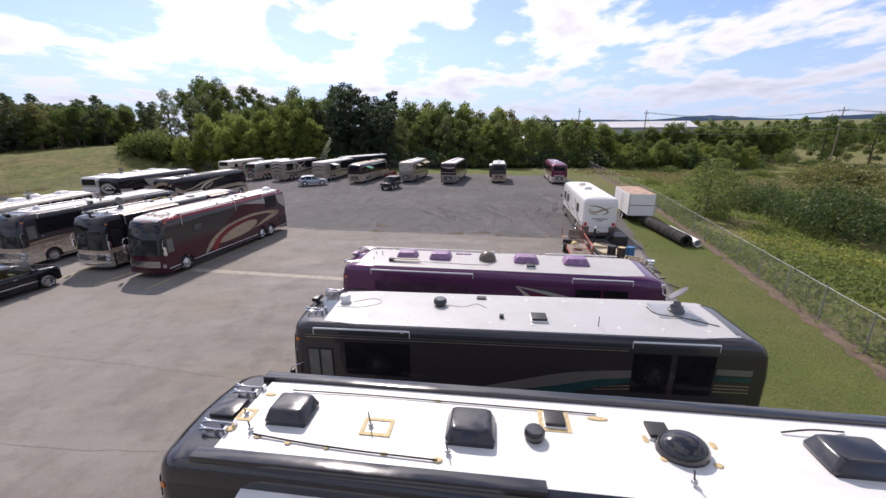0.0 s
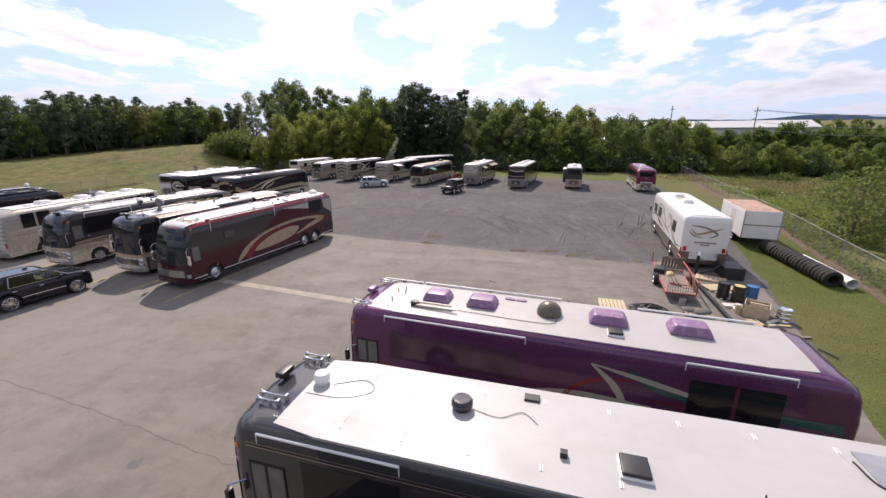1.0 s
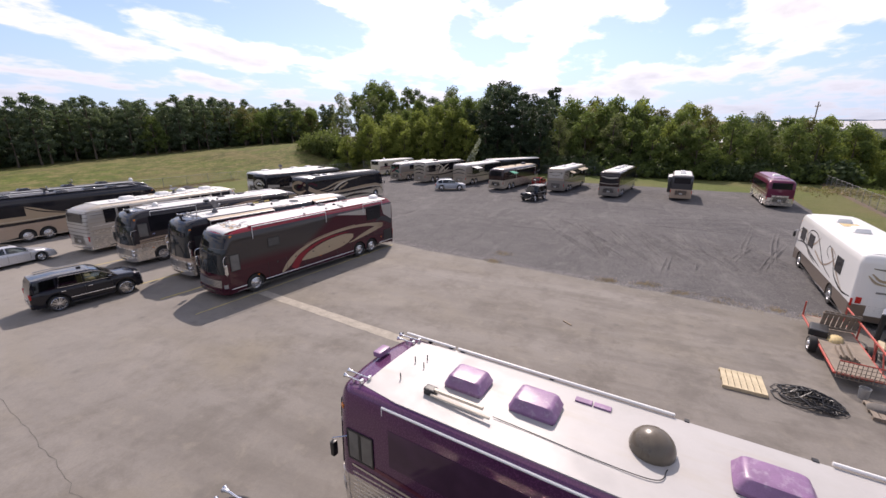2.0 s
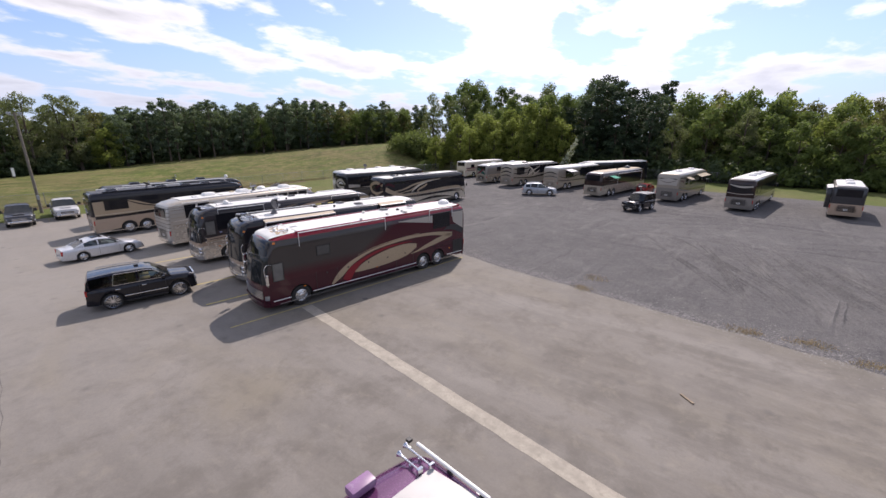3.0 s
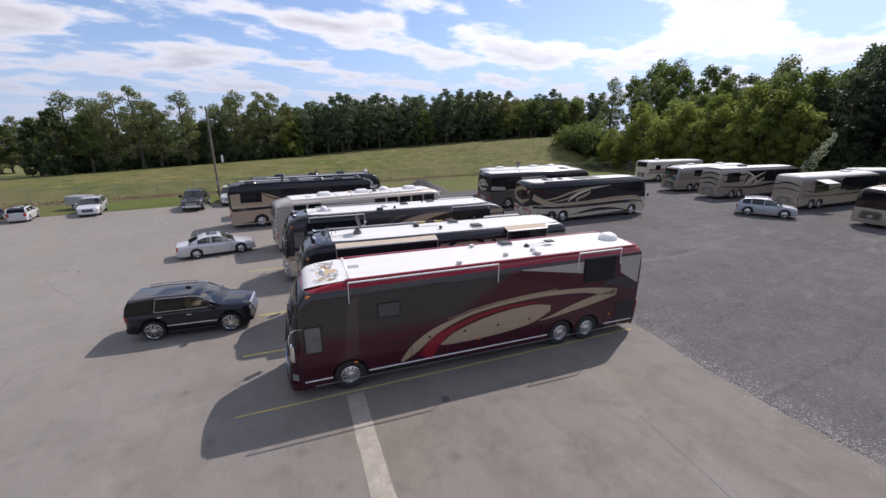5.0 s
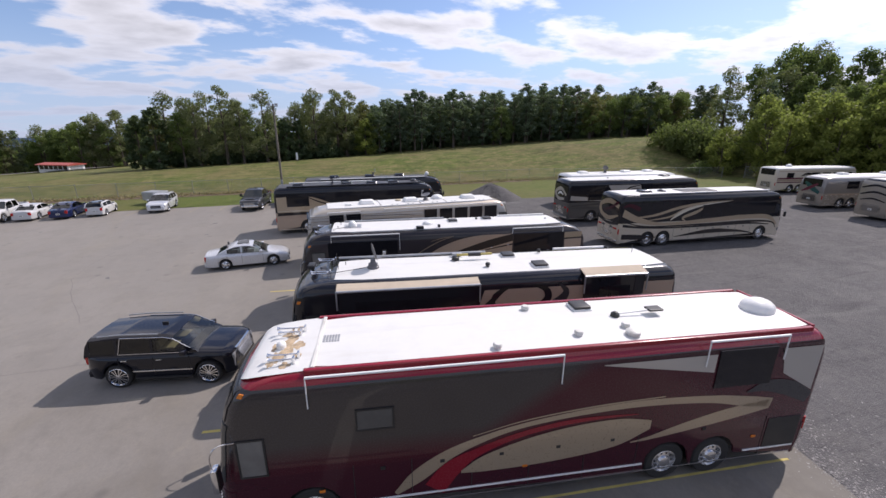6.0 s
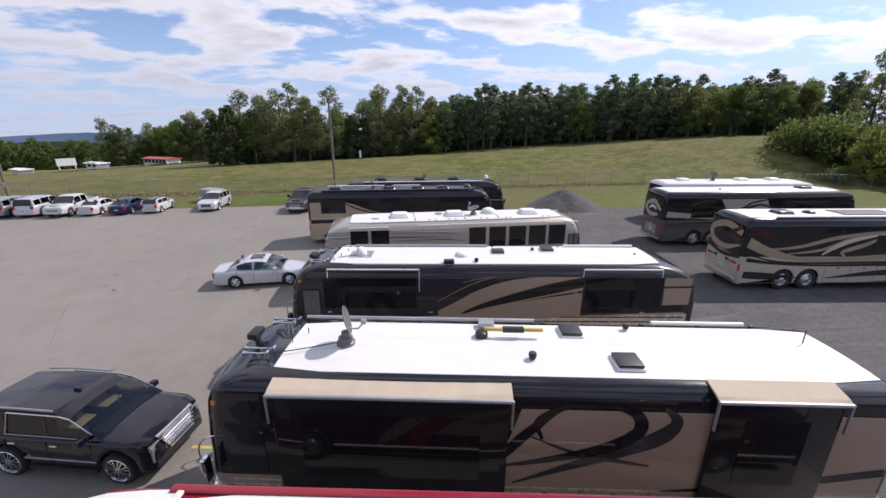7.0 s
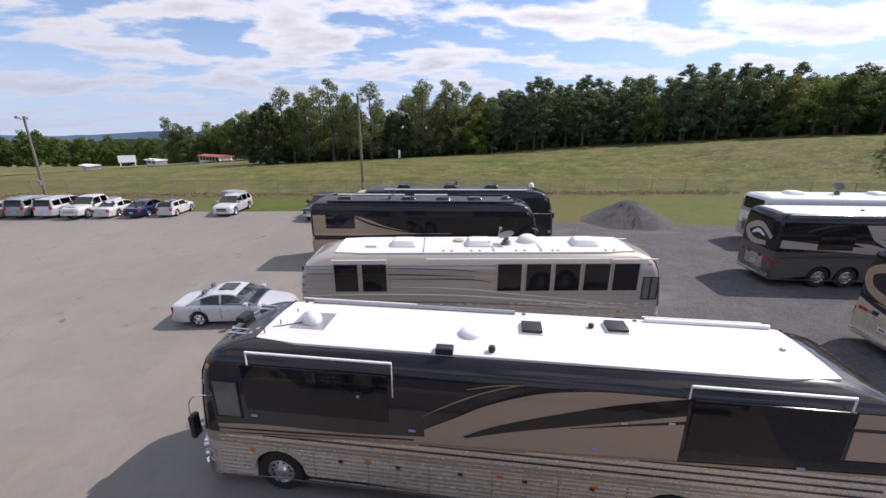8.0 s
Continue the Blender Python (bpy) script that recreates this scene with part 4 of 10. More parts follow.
def spot_pod(root, x, y, z, mt=None):
    mt = mt or BLACK
    p = part("spotlight", B(x - 0.1, x + 0.12, y - 0.2, y + 0.2, z + 0.12, z + 0.26, 0.04), mt, root, "roof spotlight", 40)
    part("spotlight_foot", B(x - 0.05, x + 0.05, y - 0.05, y + 0.05, z, z + 0.13), mt, p)


def chrome_front(root, shell, mid=None, heads=None):
    """Chrome bumper, barred grille, stacked round lamps and long mirror arms on a coach's nose."""
    bump = part("chrome_bumper", shell.patch(0.36, 0.6, FRONT[1:-1], 0.07, 1), mid or CHROME, root, "", 40)
    part("tow_slot", shell.patch(0.44, 0.52, FRONT[6:9], 0.076, 1), BLACK, bump)
    g = part("front_grille", shell.patch(0.74, 1.14, FRONT[4:11], 0.022, 1), BLACK, root)
    for i in range(5):
        part("grille_bar", shell.patch(0.76 + i * 0.08, 0.79 + i * 0.08, FRONT[4:11], 0.036, 1), CHROME, g)
    for s in (1, -1):
        for z in (0.78, 1.02) if mid is None else ():
            p = Vector(shell.ring(z, 0.0)[15 if s > 0 else 7])
            m = Matrix.Translation(p) @ pose(0, 0, 0, 0, 90, s * 18)
            lamp = part("round_headlight", lathe(bmesh.new(), [(0.12, -0.05), (0.12, 0.05), (0.1, 0.06), (0.095, 0.045)], 14, m), CHROME, root, "chrome-ringed round headlight", 40)
            part("lens", lathe(bmesh.new(), [(0.097, 0.045), (0.06, 0.065), (0, 0.07)], 12, m), LAMP, lamp)
        x, y = shell.L / 2 - 0.66, s * (shell.W / 2 - 0.02)
        arm = part("mirror_arm", tube(bmesh.new(), [tuple(q) for q in spline([(x, y, 2.4), (x + 0.3, y + s * 0.12, 2.46), (x + 0.46, y + s * 0.17, 2.3), (x + 0.46, y + s * 0.18, 1.95), (x + 0.36, y + s * 0.14, 1.4)], 5)], 0.014, 6), CHROME, root, "curved chrome mirror arm", 40)
        part("mirror_head", B(x + 0.34, x + 0.46, *sorted((y + s * 0.08, y + s * 0.3)), 1.5, 2.05, 0.05), heads or CHROME, arm, "tall mirror head", 40)
        part("mirror_glass", B(x + 0.334, x + 0.342, *sorted((y + s * 0.11, y + s * 0.27)), 1.55, 2.0), GLASS, arm)


def roof_rail(root, shell, x0, x1, side, material, y=None, r=0.05):
    y = side * (shell.W / 2 - 0.22) if y is None else y
    bm = C((x0, y, shell.H + 0.06), (x1, y, shell.H + 0.06), r, 10)
    rail = part("awning_tube", bm, material, root, "long awning tube on the roof edge", 40)
    for x in np.linspace(x0 + 0.2, x1 - 0.2, 3):
        part("tube_bracket", B(x - 0.04, x + 0.04, y - 0.04, y + 0.04, shell.H - 0.02, shell.H + 0.03), BLACK, rail)


def rear_swirl(root, shell, mats):
    """Curled sweeps painted on the tail."""
    x = -shell.L / 2 - 0.012
    for k, (mt, pts) in enumerate(mats):
        bm = bmesh.new()
        q = spline(pts, 6)
        rows = []
        for i, (y, z, w) in enumerate(q):
            d = q[min(i + 1, len(q) - 1)][:2] - q[max(i - 1, 0)][:2]
            d = d / (np.linalg.norm(d) + 1e-9)
            n = np.array([-d[1], d[0]]) * w / 2
            rows.append([bm.verts.new((x - 0.004 * k, y + n[0], z + n[1])), bm.verts.new((x - 0.004 * k, y - n[0], z - n[1]))])
        part("tail_graphic", grid_faces(bm, rows), mt, root)


def plate_bar(root, shell, z=0.85):
    p = part("number_plate", B(-shell.L / 2 - 0.035, -shell.L / 2 - 0.015, -0.16, 0.16, z, z + 0.16, 0.004), WHITE, root)
    part("plate_bar", B(-shell.L / 2 - 0.04, -shell.L / 2 - 0.034, -0.11, 0.11, z + 0.05, z + 0.11), BLACK, p)


def rear_trim(root, shell):
    """Lamp rows, a small dark badge panel and a chrome bumper bar across the tail."""
    x = -shell.L / 2
    for s in (1, -1):
        for k, mt in enumerate((REDLENS, REDLENS, LAMP)):
            y0 = 1.08 - k * 0.2
            part("tail_lamp", B(x - 0.03, x + 0.03, *sorted((s * y0, s * (y0 - 0.16))), 1.3, 1.42, 0.01), mt, root)
        part("exhaust_louvre", B(x - 0.025, x + 0.03, *sorted((s * 0.3, s * 0.55)), 1.3, 1.46, 0.01), BLACK, root)
    part("chrome_bumper", B(x - 0.09, x + 0.04, -1.16, 1.16, 0.42, 0.56, 0.03), CHROME, root, "chrome rear bumper bar")


def window_awning(root, shell, x0, x1, z, side, cloth, out=0.7):
    """A small cloth awning propped out over a window."""
    bm = bmesh.new()
    a, b = side * shell.W / 2, side * (shell.W / 2 + out)
    rows = [[bm.verts.new((x, y, zz)) for y, zz in ((a, z), (b, z - 0.28), (b, z - 0.3), (a, z - 0.02))] for x in (x0, x1)]
    grid_faces(bm, rows, wrap=True)
    bm.faces.new(rows[0]), bm.faces.new(rows[1])
    w = part("window_awning", bm, cloth, root, "propped window awning")
    for x in (x0, x1):
        part("awning_arm", tube(bmesh.new(), [(x, a, z - 0.75), (x, b, z - 0.29)], 0.015, 5), GALV, w)


# ---- the maroon coach with the tan sweep ----
c, sh = coach("glossy maroon motor coach with a tan and red sweep", -17.53, 29.54, -99.88, L=13.72, H=3.72, cap_from=3.5, wheels=(4.95, -3.11, -4.36), body=MAROON, upper=FADE, cap=RED, belt=1.5, roof=ROOF, category="motor coach", roof_in=0.22, roof_start=4.75, mirrors=False)
chrome_front(c, sh, MAROON)
for pts, mt, ly in (
    (((3.25, 0.66, 0.1), (2.75, 1.08, 0.34), (2.1, 1.54, 0.26), (1.3, 1.86, 0.16), (0.4, 2.08, 0.12), (-1.0, 2.24, 0.14), (-2.5, 2.29, 0.17), (-4.0, 2.2, 0.2), (-5.0, 2.03, 0.28), (-5.65, 1.93, 0.24)), TAN, 1),
    (((-5.6, 1.9, 0.26), (-4.5, 1.72, 0.33), (-3.4, 1.5, 0.24), (-2.6, 1.32, 0.1), (-2.1, 1.25, 0.03)), TAN, 1),
    (((2.42, 0.66, 0.5), (2.05, 1.14, 0.44), (1.5, 1.5, 0.22), (0.6, 1.82, 0.14), (-0.4, 2.0, 0.12), (-1.3, 2.04, 0.08), (-2.2, 2.02, 0.02)), RED, 2),
    (((1.6, 1.94, 0.02), (0.4, 2.2, 0.03), (-1.2, 2.36, 0.04), (-2.8, 2.42, 0.03)), TAN, 2),
    (((-4.9, 2.3, 0.04), (-5.4, 2.42, 0.3), (-6.0, 2.3, 0.4), (-6.5, 2.05, 0.34), (-6.65, 1.95, 0.3)), CHARCOAL, 3),
):
    both(c, "painted_sweep", ribbon, sh, (pts,), mt, ly)
both(c, "painted_field", area, sh, (((1.84, 1.06), (1.34, 1.4), (0.35, 1.72), (-0.69, 1.9), (-1.78, 1.95), (-2.55, 1.82)), ((1.84, 1.0), (1.34, 0.97), (0.35, 0.98), (-0.69, 1.05), (-1.78, 1.22), (-2.55, 1.58))), TAN, 3)
both(c, "painted_field", area, sh, (((-1.2, 3.38), (-3.9, 3.38)), ((-1.2, 3.36), (-3.9, 2.92))), SILVER, 1)
both(c, "painted_field", area, sh, (((-5.6, 3.38), (-6.66, 3.38)), ((-5.75, 2.72), (-6.66, 2.18))), SILVER, 1)
for s in (1, -1):
    window_panel(c, sh, -5.42, -3.96, 2.5, 3.46, s, layer=5)
    window_panel(c, sh, 3.26, 3.95, 2.42, 2.86, s, material=BLIND, frame=BLACK, layer=5)
    window_panel(c, sh, 5.76, 6.22, 1.58, 2.41, s, "driver_window", CABVIEW, BLACK, 3)
    part("cooling_grille", B(-6.62, -5.72, *sorted((s * 1.295, s * 1.312)), 0.6, 1.45, 0.004), BLACK, c)
    for x0, x1 in ((5.5, 6.35), (-2.5, 4.35), (-6.6, -5.2)):
        part("skirt_trim", B(x0, x1, *sorted((s * 1.295, s * 1.322)), 0.56, 0.6, 0.006), WHITE, c, "white trim strip along the skirt")
topper(c, sh, 4.84, -0.26, 1, 0.68, -0.01, 3.73), topper(c, sh, -3.62, -5.6, 1, 0.62, -0.01, 3.74)
bm = bmesh.new()
rows = [[bm.verts.new((x, y * w, z + 0.03 * (1 - y * y))) for y in (-1, -0.7, -0.3, 0, 0.3, 0.7, 1)] for x, w, z in ((4.7, 1.1, 3.74), (5.2, 1.1, 3.715), (5.7, 1.08, 3.67), (5.95, 1.04, 3.625), (6.08, 0.95, 3.57), (6.14, 0.85, 3.49))]
grid_faces(bm, rows)
part("front_roof_cap", bm, ROOF, c, "white front roof cap", 45)
part("roof_joint", B(4.7, 4.78, -1.06, 1.06, 3.735, 3.78, 0.015), OFFWHITE, c)
for s in (1, -1):
    part("roof_flange", B(-6.45, 4.9, *sorted((s * 1.05, s * 1.16)), 3.63, 3.77, 0.03), RED, c, "raised red roof edge")
part("roof_flange", B(-6.6, -6.5, -1.05, 1.05, 3.63, 3.77, 0.03), RED, c, "raised red roof edge")
seams(c, sh, 0.4, 1.55, [4.1, 2.9, 1.6, 0.3, -1.0, -2.3, -5.65])
side_lamps(c, sh, [4.75, 0.4, -5.4])
roof_hatch(c, -1.57, -0.66, 3.75, 0.24)
roof_dome(c, -6.0, 0.1, 3.75, 0.4, 0.36, 0.24, WHITE, "white satellite dome")
folded_antenna(c, -2.2, -0.06, 3.76, 1.0)
for x, y in ((-0.17, -0.75), (1.02, 0.88), (-0.91, 0.64), (-2.15, 0.46)):
    roof_pot(c, x, y, 3.74, 0.1, 0.13, OFFWHITE)
roof_pot(c, -2.12, 0.8, 3.73, 0.16, 0.14, OFFWHITE)
bm = bmesh.new()
for i in range(6):
    box(bm, 4.32 + i * 0.06, 4.355 + i * 0.06, -0.14, 0.14, 3.755, 3.78)
part("roof_louvre", bm, GALV, c)
horn_pair(c, 5.4, -0.4, 3.715)
horn_pair(c, 5.35, 0.7, 3.71)
roof_dome(c, 5.5, 0.15, 3.71, 0.1, 0.1, 0.1, WHITE)
def cap_z(x, y):
    return float(np.interp(x, (4.7, 5.2, 5.7, 5.95, 6.08), (3.74, 3.715, 3.67, 3.625, 3.57))) + 0.03 * (1 - (y / 1.08) ** 2) + 0.003


for i, (x, y, a, b) in enumerate(((5.5, 0.5, 0.26, 0.12), (5.35, 0.3, 0.2, 0.16), (5.6, 0.7, 0.14, 0.08), (5.15, 0.15, 0.24, 0.09), (5.35, -0.1, 0.26, 0.13), (5.3, 0.85, 0.2, 0.07), (5.45, -0.4, 0.22, 0.1), (5.1, 0.55, 0.16, 0.06), (5.65, 0.1, 0.12, 0.1), (5.25, -0.62, 0.12, 0.07))):
    bm = bmesh.new()
    hub, ring = bm.verts.new((x, y, cap_z(x, y))), []
    for k in range(18):
        t = 2 * math.pi * k / 18
        f = 1 + 0.75 * noise.noise((math.cos(t) * 1.8 + i * 3.1, math.sin(t) * 1.8, i * 1.7))
        px, py = x + a * 0.55 * f * math.cos(t), y + b * 1.6 * f * math.sin(t)
        ring.append(bm.verts.new((px, py, cap_z(px, py))))
    for k in range(18):
        bm.faces.new((hub, ring[k], ring[(k + 1) % 18]))
    part("rust_stain", bm, RUST, c, "rusty peeled patch")
plate_bar(c, sh)

# ---- the black coach with its rooms pushed out ----
c, sh = coach("black and bronze motor coach with extended slide-outs", -22.09, 30.46, -100.3, L=12.95, H=3.64, style="upright", wheels=(4.5, -3.0, -4.26), body=BRONZE, upper=NEARBLACK, cap=NEARBLACK, belt=1.5, lower=CHARCOAL, flutes=8, roof=ROOF, roof_in=0.33, roof_start=4.95, front=STEEL, mirrors=False)
chrome_front(c, sh)
both(c, "painted_field", area, sh, (((0.3, 3.2), (-6.5, 3.2)), ((0.8, 1.5), (-6.5, 1.5))), BRONZE, 1)
for pts, mt, ly in (
    (((2.2, 1.5, 0.05), (0.9, 1.95, 0.2), (0.15, 2.7, 0.2), (-0.3, 3.15, 0.12), (-0.7, 3.32, 0.04)), NEARBLACK, 2),
    (((0.4, 1.5, 0.04), (-0.55, 1.9, 0.16), (-1.5, 2.3, 0.28), (-2.2, 2.65, 0.34), (-2.45, 3.0, 0.22), (-2.2, 3.3, 0.06)), CHARCOAL, 2),
    (((-0.1, 2.55, 0.05), (0.0, 2.95, 0.12), (-0.45, 3.26, 0.1), (-1.0, 3.32, 0.04)), NEARBLACK, 3),
    (((-1.3, 3.3, 0.04), (-1.75, 3.12, 0.2), (-1.8, 2.75, 0.26), (-1.25, 2.38, 0.24), (-0.3, 2.1, 0.14), (0.9, 1.85, 0.03)), NEARBLACK, 3),
    (((0.1, 2.6, 0.03), (-0.6, 2.3, 0.07), (-1.2, 2.15, 0.1), (-2.1, 2.0, 0.05)), CHARCOAL, 3),
    (((-2.4, 1.4, 0.04), (-4.2, 1.6, 0.14), (-6.3, 2.0, 0.18)), NEARBLACK, 2),
):
    both(c, "painted_sweep", ribbon, sh, (pts,), mt, ly)
slide_out(c, sh, 0.54, 4.8, 0.95, 3.45, 1, 0.15, NEARBLACK, TAN_CLOTH)
slide_out(c, sh, -5.15, -3.05, 1.0, 3.5, 1, 0.1, NEARBLACK, TAN_CLOTH)
window_panel(c, sh, 5.1, 5.82, 1.55, 2.7, 1, "driver_window", SCREEN, None, 3)
window_panel(c, sh, -0.5, 4.8, 1.9, 3.0, -1)
roof_rail(c, sh, 5.0, -0.3, -1, GALV), roof_rail(c, sh, -2.95, -5.0, -1, WHITE)
dish(c, 3.78, 0.03, 3.67, 191, 0.3, 76)
t = part("antenna", B(-0.35, 0.9, -0.4, -0.33, 3.83, 3.9, 0.01), YELLOW, c, "yellow crank-up antenna arm")
part("antenna_base", lathe(bmesh.new(), [(0.14, 0), (0.13, 0.1), (0.06, 0.14), (0, 0.15)], 12, pose(0.95, -0.36, 3.7)), BLACK, t)
part("antenna_sleeve", B(0.05, 0.5, -0.42, -0.31, 3.81, 3.92, 0.015), BLACK, t)
roof_hatch(c, -1.0, -0.6, 3.67, 0.24), roof_hatch(c, -1.78, 0.54, 3.67, 0.26)
roof_pot(c, 0.0, 0.45, 3.7, 0.08, 0.13, BLACK), roof_pot(c, -2.27, -0.8, 3.7, 0.07, 0.12, BLACK)
part("roof_box", B(0.65, 1.0, -0.95, -0.72, 3.7, 3.8, 0.02), GALV, c)
horn_pair(c, 5.4, 0.5, 3.66), horn_pair(c, 5.35, -0.75, 3.66)
spot_pod(c, 5.75, -0.15, 3.6)
roof_cable(c, [(5.2, 0.55, 3.74), (4.7, 0.4, 3.745), (4.2, 0.2, 3.74), (3.95, 0.1, 3.75)])
for x, y, h in ((5.0, -0.5, 0.35), (4.9, 0.05, 0.3), (4.7, -0.35, 0.12), (-5.7, -0.3, 0.3)):
    part("whip_antenna", C((x, y, 3.7), (x, y, 3.7 + h), 0.012, 5), BLACK, c)
seams(c, sh, 0.45, 1.4, [4.2, 3.0, 1.7, 0.4, -0.9, -2.2]), side_lamps(c, sh, [5.0, 0.2, -5.2]), plate_bar(c, sh)

# ---- the brown and bronze coach with ribbed steel sides ----
c, sh = coach("dark brown and bronze motor coach with ribbed steel skirts", -28.22, 31.11, -98.55, L=13.72, H=3.62, style="classic", body=BRONZE, upper=BROWNGREY, cap=BROWNBLACK, belt=1.5, lower=WARMSTEEL, flutes=10, roof=ROOF, roof_in=0.16, roof_start=5.3, shield=(1.5, 2.7), front=STEEL, wheels=(4.93, -3.13, -4.38), mirrors=False)
chrome_front(c, sh, None, BLACK)
for pts_a, pts_b, mt, ly in (
    (((1.68, 2.08), (1.07, 2.42), (0.57, 2.72), (0.0, 2.97), (-0.53, 3.14), (-1.12, 3.24), (-1.75, 3.29), (-3.06, 3.29)), ((1.68, 1.7), (1.07, 1.72), (0.57, 1.74), (0.0, 1.76), (-0.53, 1.79), (-1.12, 1.81), (-1.75, 1.85), (-3.06, 1.9)), BRONZE, 1),
    (((0.92, 2.0), (0.27, 2.33), (-0.84, 2.72), (-1.94, 3.05), (-3.06, 3.29)), ((0.85, 1.97), (0.05, 2.2), (-0.86, 2.42), (-1.99, 2.68), (-3.06, 2.93)), BROWNBLACK, 2),
    (((6.2, 1.73), (5.0, 1.8), (3.36, 1.8), (1.68, 1.9)), ((6.2, 1.5), (5.0, 1.58), (3.4, 1.64), (1.68, 1.7)), BRONZE, 1),
    (((-3.1, 2.19), (-4.8, 2.24), (-6.4, 2.3)), ((-3.1, 2.0), (-4.8, 2.05), (-6.4, 2.1)), BROWNBLACK, 3),
    (((-5.72, 2.9), (-6.6, 2.92)), ((-5.74, 2.3), (-6.6, 2.33)), BRONZE, 1),
    (((-5.7, 3.26), (-6.6, 3.26)), ((-5.7, 2.97), (-6.6, 2.99)), TAN, 1),
    (((6.1, 1.46), (0.0, 1.74), (-6.6, 2.0)), ((6.1, 1.4), (0.0, 1.4), (-6.6, 1.4)), WARMSTEEL, 1),
):
    both(c, "painted_field", area, sh, (pts_a, pts_b), mt, ly)
for pts, mt, ly in (
    (((-1.1, 2.43, 0.015), (-2.0, 2.6, 0.04), (-3.06, 2.78, 0.07)), BROWNBLACK, 2),
    (((6.25, 1.47, 0.05), (4.2, 1.58, 0.05), (2.3, 1.67, 0.05), (-0.2, 1.77, 0.05), (-3.6, 1.91, 0.06), (-6.5, 2.03, 0.06)), TAN, 4),
    (((6.2, 1.61, 0.03), (4.0, 1.7, 0.05), (1.9, 1.8, 0.04)), BROWNBLACK, 3),
    (((0.85, 3.1, 0.02), (0.3, 3.24, 0.025), (-0.2, 3.29, 0.02)), TAN, 2),
    (((1.7, 2.4, 0.012), (1.15, 2.74, 0.025), (0.5, 3.07, 0.025), (-0.1, 3.28, 0.02)), TAN, 2),
    (((1.66, 2.11, 0.02), (1.05, 2.45, 0.03), (0.55, 2.75, 0.03), (-0.02, 3.0, 0.03), (-0.55, 3.17, 0.03), (-1.2, 3.28, 0.02)), BROWNBLACK, 2),
):
    both(c, "painted_sweep", ribbon, sh, (pts,), mt, ly)
for s in (1, -1):
    for i in range(6):
        z = 1.5 + i * 0.085
        x = float(np.interp(z, (1.47, 1.58, 1.67, 1.77, 1.91, 2.03), (6.25, 4.2, 2.3, -0.2, -3.6, -6.5)))
        if x > -5.8:
            part("side_rib", B(-6.5, x - 0.5, *sorted((s * 1.3, s * 1.318)), z, z + 0.035), WARMSTEEL if i % 2 else BROWNGREY, c)
    topper(c, sh, 5.3, 2.3, s, 0.76, -0.06, 3.53), topper(c, sh, -3.05, -5.6, s, 0.6, -0.06, 3.54)
    window_panel(c, sh, 2.4, 5.46, 2.17, 3.24, s), window_panel(c, sh, -5.66, -3.14, 2.2, 3.28, s, layer=4)
    part("porthole", C((3.0, s * 1.304, 2.74), (3.0, s * 1.325, 2.74), 0.11, 14), BLACK, c), part("porthole_lens", C((3.0, s * 1.32, 2.74), (3.0, s * 1.335, 2.74), 0.035, 10), LAMP, c)
    for x in (5.31, 1.93, -1.59, -5.1):
        part("reflector", B(x - 0.07, x + 0.07, *sorted((s * 1.3, s * 1.328)), 2.0, 2.05, 0.006), BLUELENS, c, "pale blue reflector")
    for x, z in ((-2.03, 2.64), (-2.84, 2.72)):
        part("bay_latch", B(x - 0.06, x + 0.06, *sorted((s * 1.3, s * 1.326)), z, z + 0.05, 0.01), CHROME, c)
    window_panel(c, sh, 5.62, 6.15, 1.95, 2.8, s, "driver_window", CABVIEW, BLACK, 3)
roof_rail(c, sh, 4.8, -0.1, -1, GALV, -0.88), roof_rail(c, sh, -2.95, -5.5, -1, WHITE, -0.88)
roof_dome(c, 4.4, 0.1, 3.64, 0.2, 0.2, 0.24, WHITE, "white satellite dome")
part("dome_plate", B(4.0, 4.78, -0.3, 0.45, 3.65, 3.668), GALV, c)
roof_dome(c, 0.86, 0.2, 3.64, 0.24, 0.24, 0.12, WHITE, "clear plastic dome")
roof_hatch(c, -0.42, -0.15, 3.64, 0.24), roof_hatch(c, -2.22, -0.42, 3.64, 0.24)
part("roof_box", B(1.15, 1.5, 0.8, 1.0, 3.6, 3.75, 0.03), BLACK, c)
roof_pot(c, 0.41, 0.8, 3.63, 0.07, 0.14, BLACK), roof_pot(c, -1.7, -0.4, 3.64, 0.06, 0.12, BLACK), roof_pot(c, -5.2, 0.05, 3.62, 0.05, 0.1, GALV)
horn_pair(c, 5.75, -0.55, 3.48), horn_pair(c, 5.75, 0.6, 3.48), spot_pod(c, 6.1, 0.0, 3.42)
roof_cable(c, [(5.5, 0.5, 3.6), (5.0, 0.4, 3.67), (4.6, 0.2, 3.67)])
for x, y, h in ((5.05, 0.3, 0.12), (4.95, -0.3, 0.1), (5.2, 0.7, 0.1)):
    part("whip_antenna", C((x, y, 3.6), (x, y, 3.64 + h), 0.014, 5), BLACK, c)
seams(c, sh, 0.45, 1.2, [4.1, 2.9, 1.6, 0.3, -1.0, -2.3]), side_lamps(c, sh, [5.5, 2.9, 0.15, -1.7], 1.06), plate_bar(c, sh)

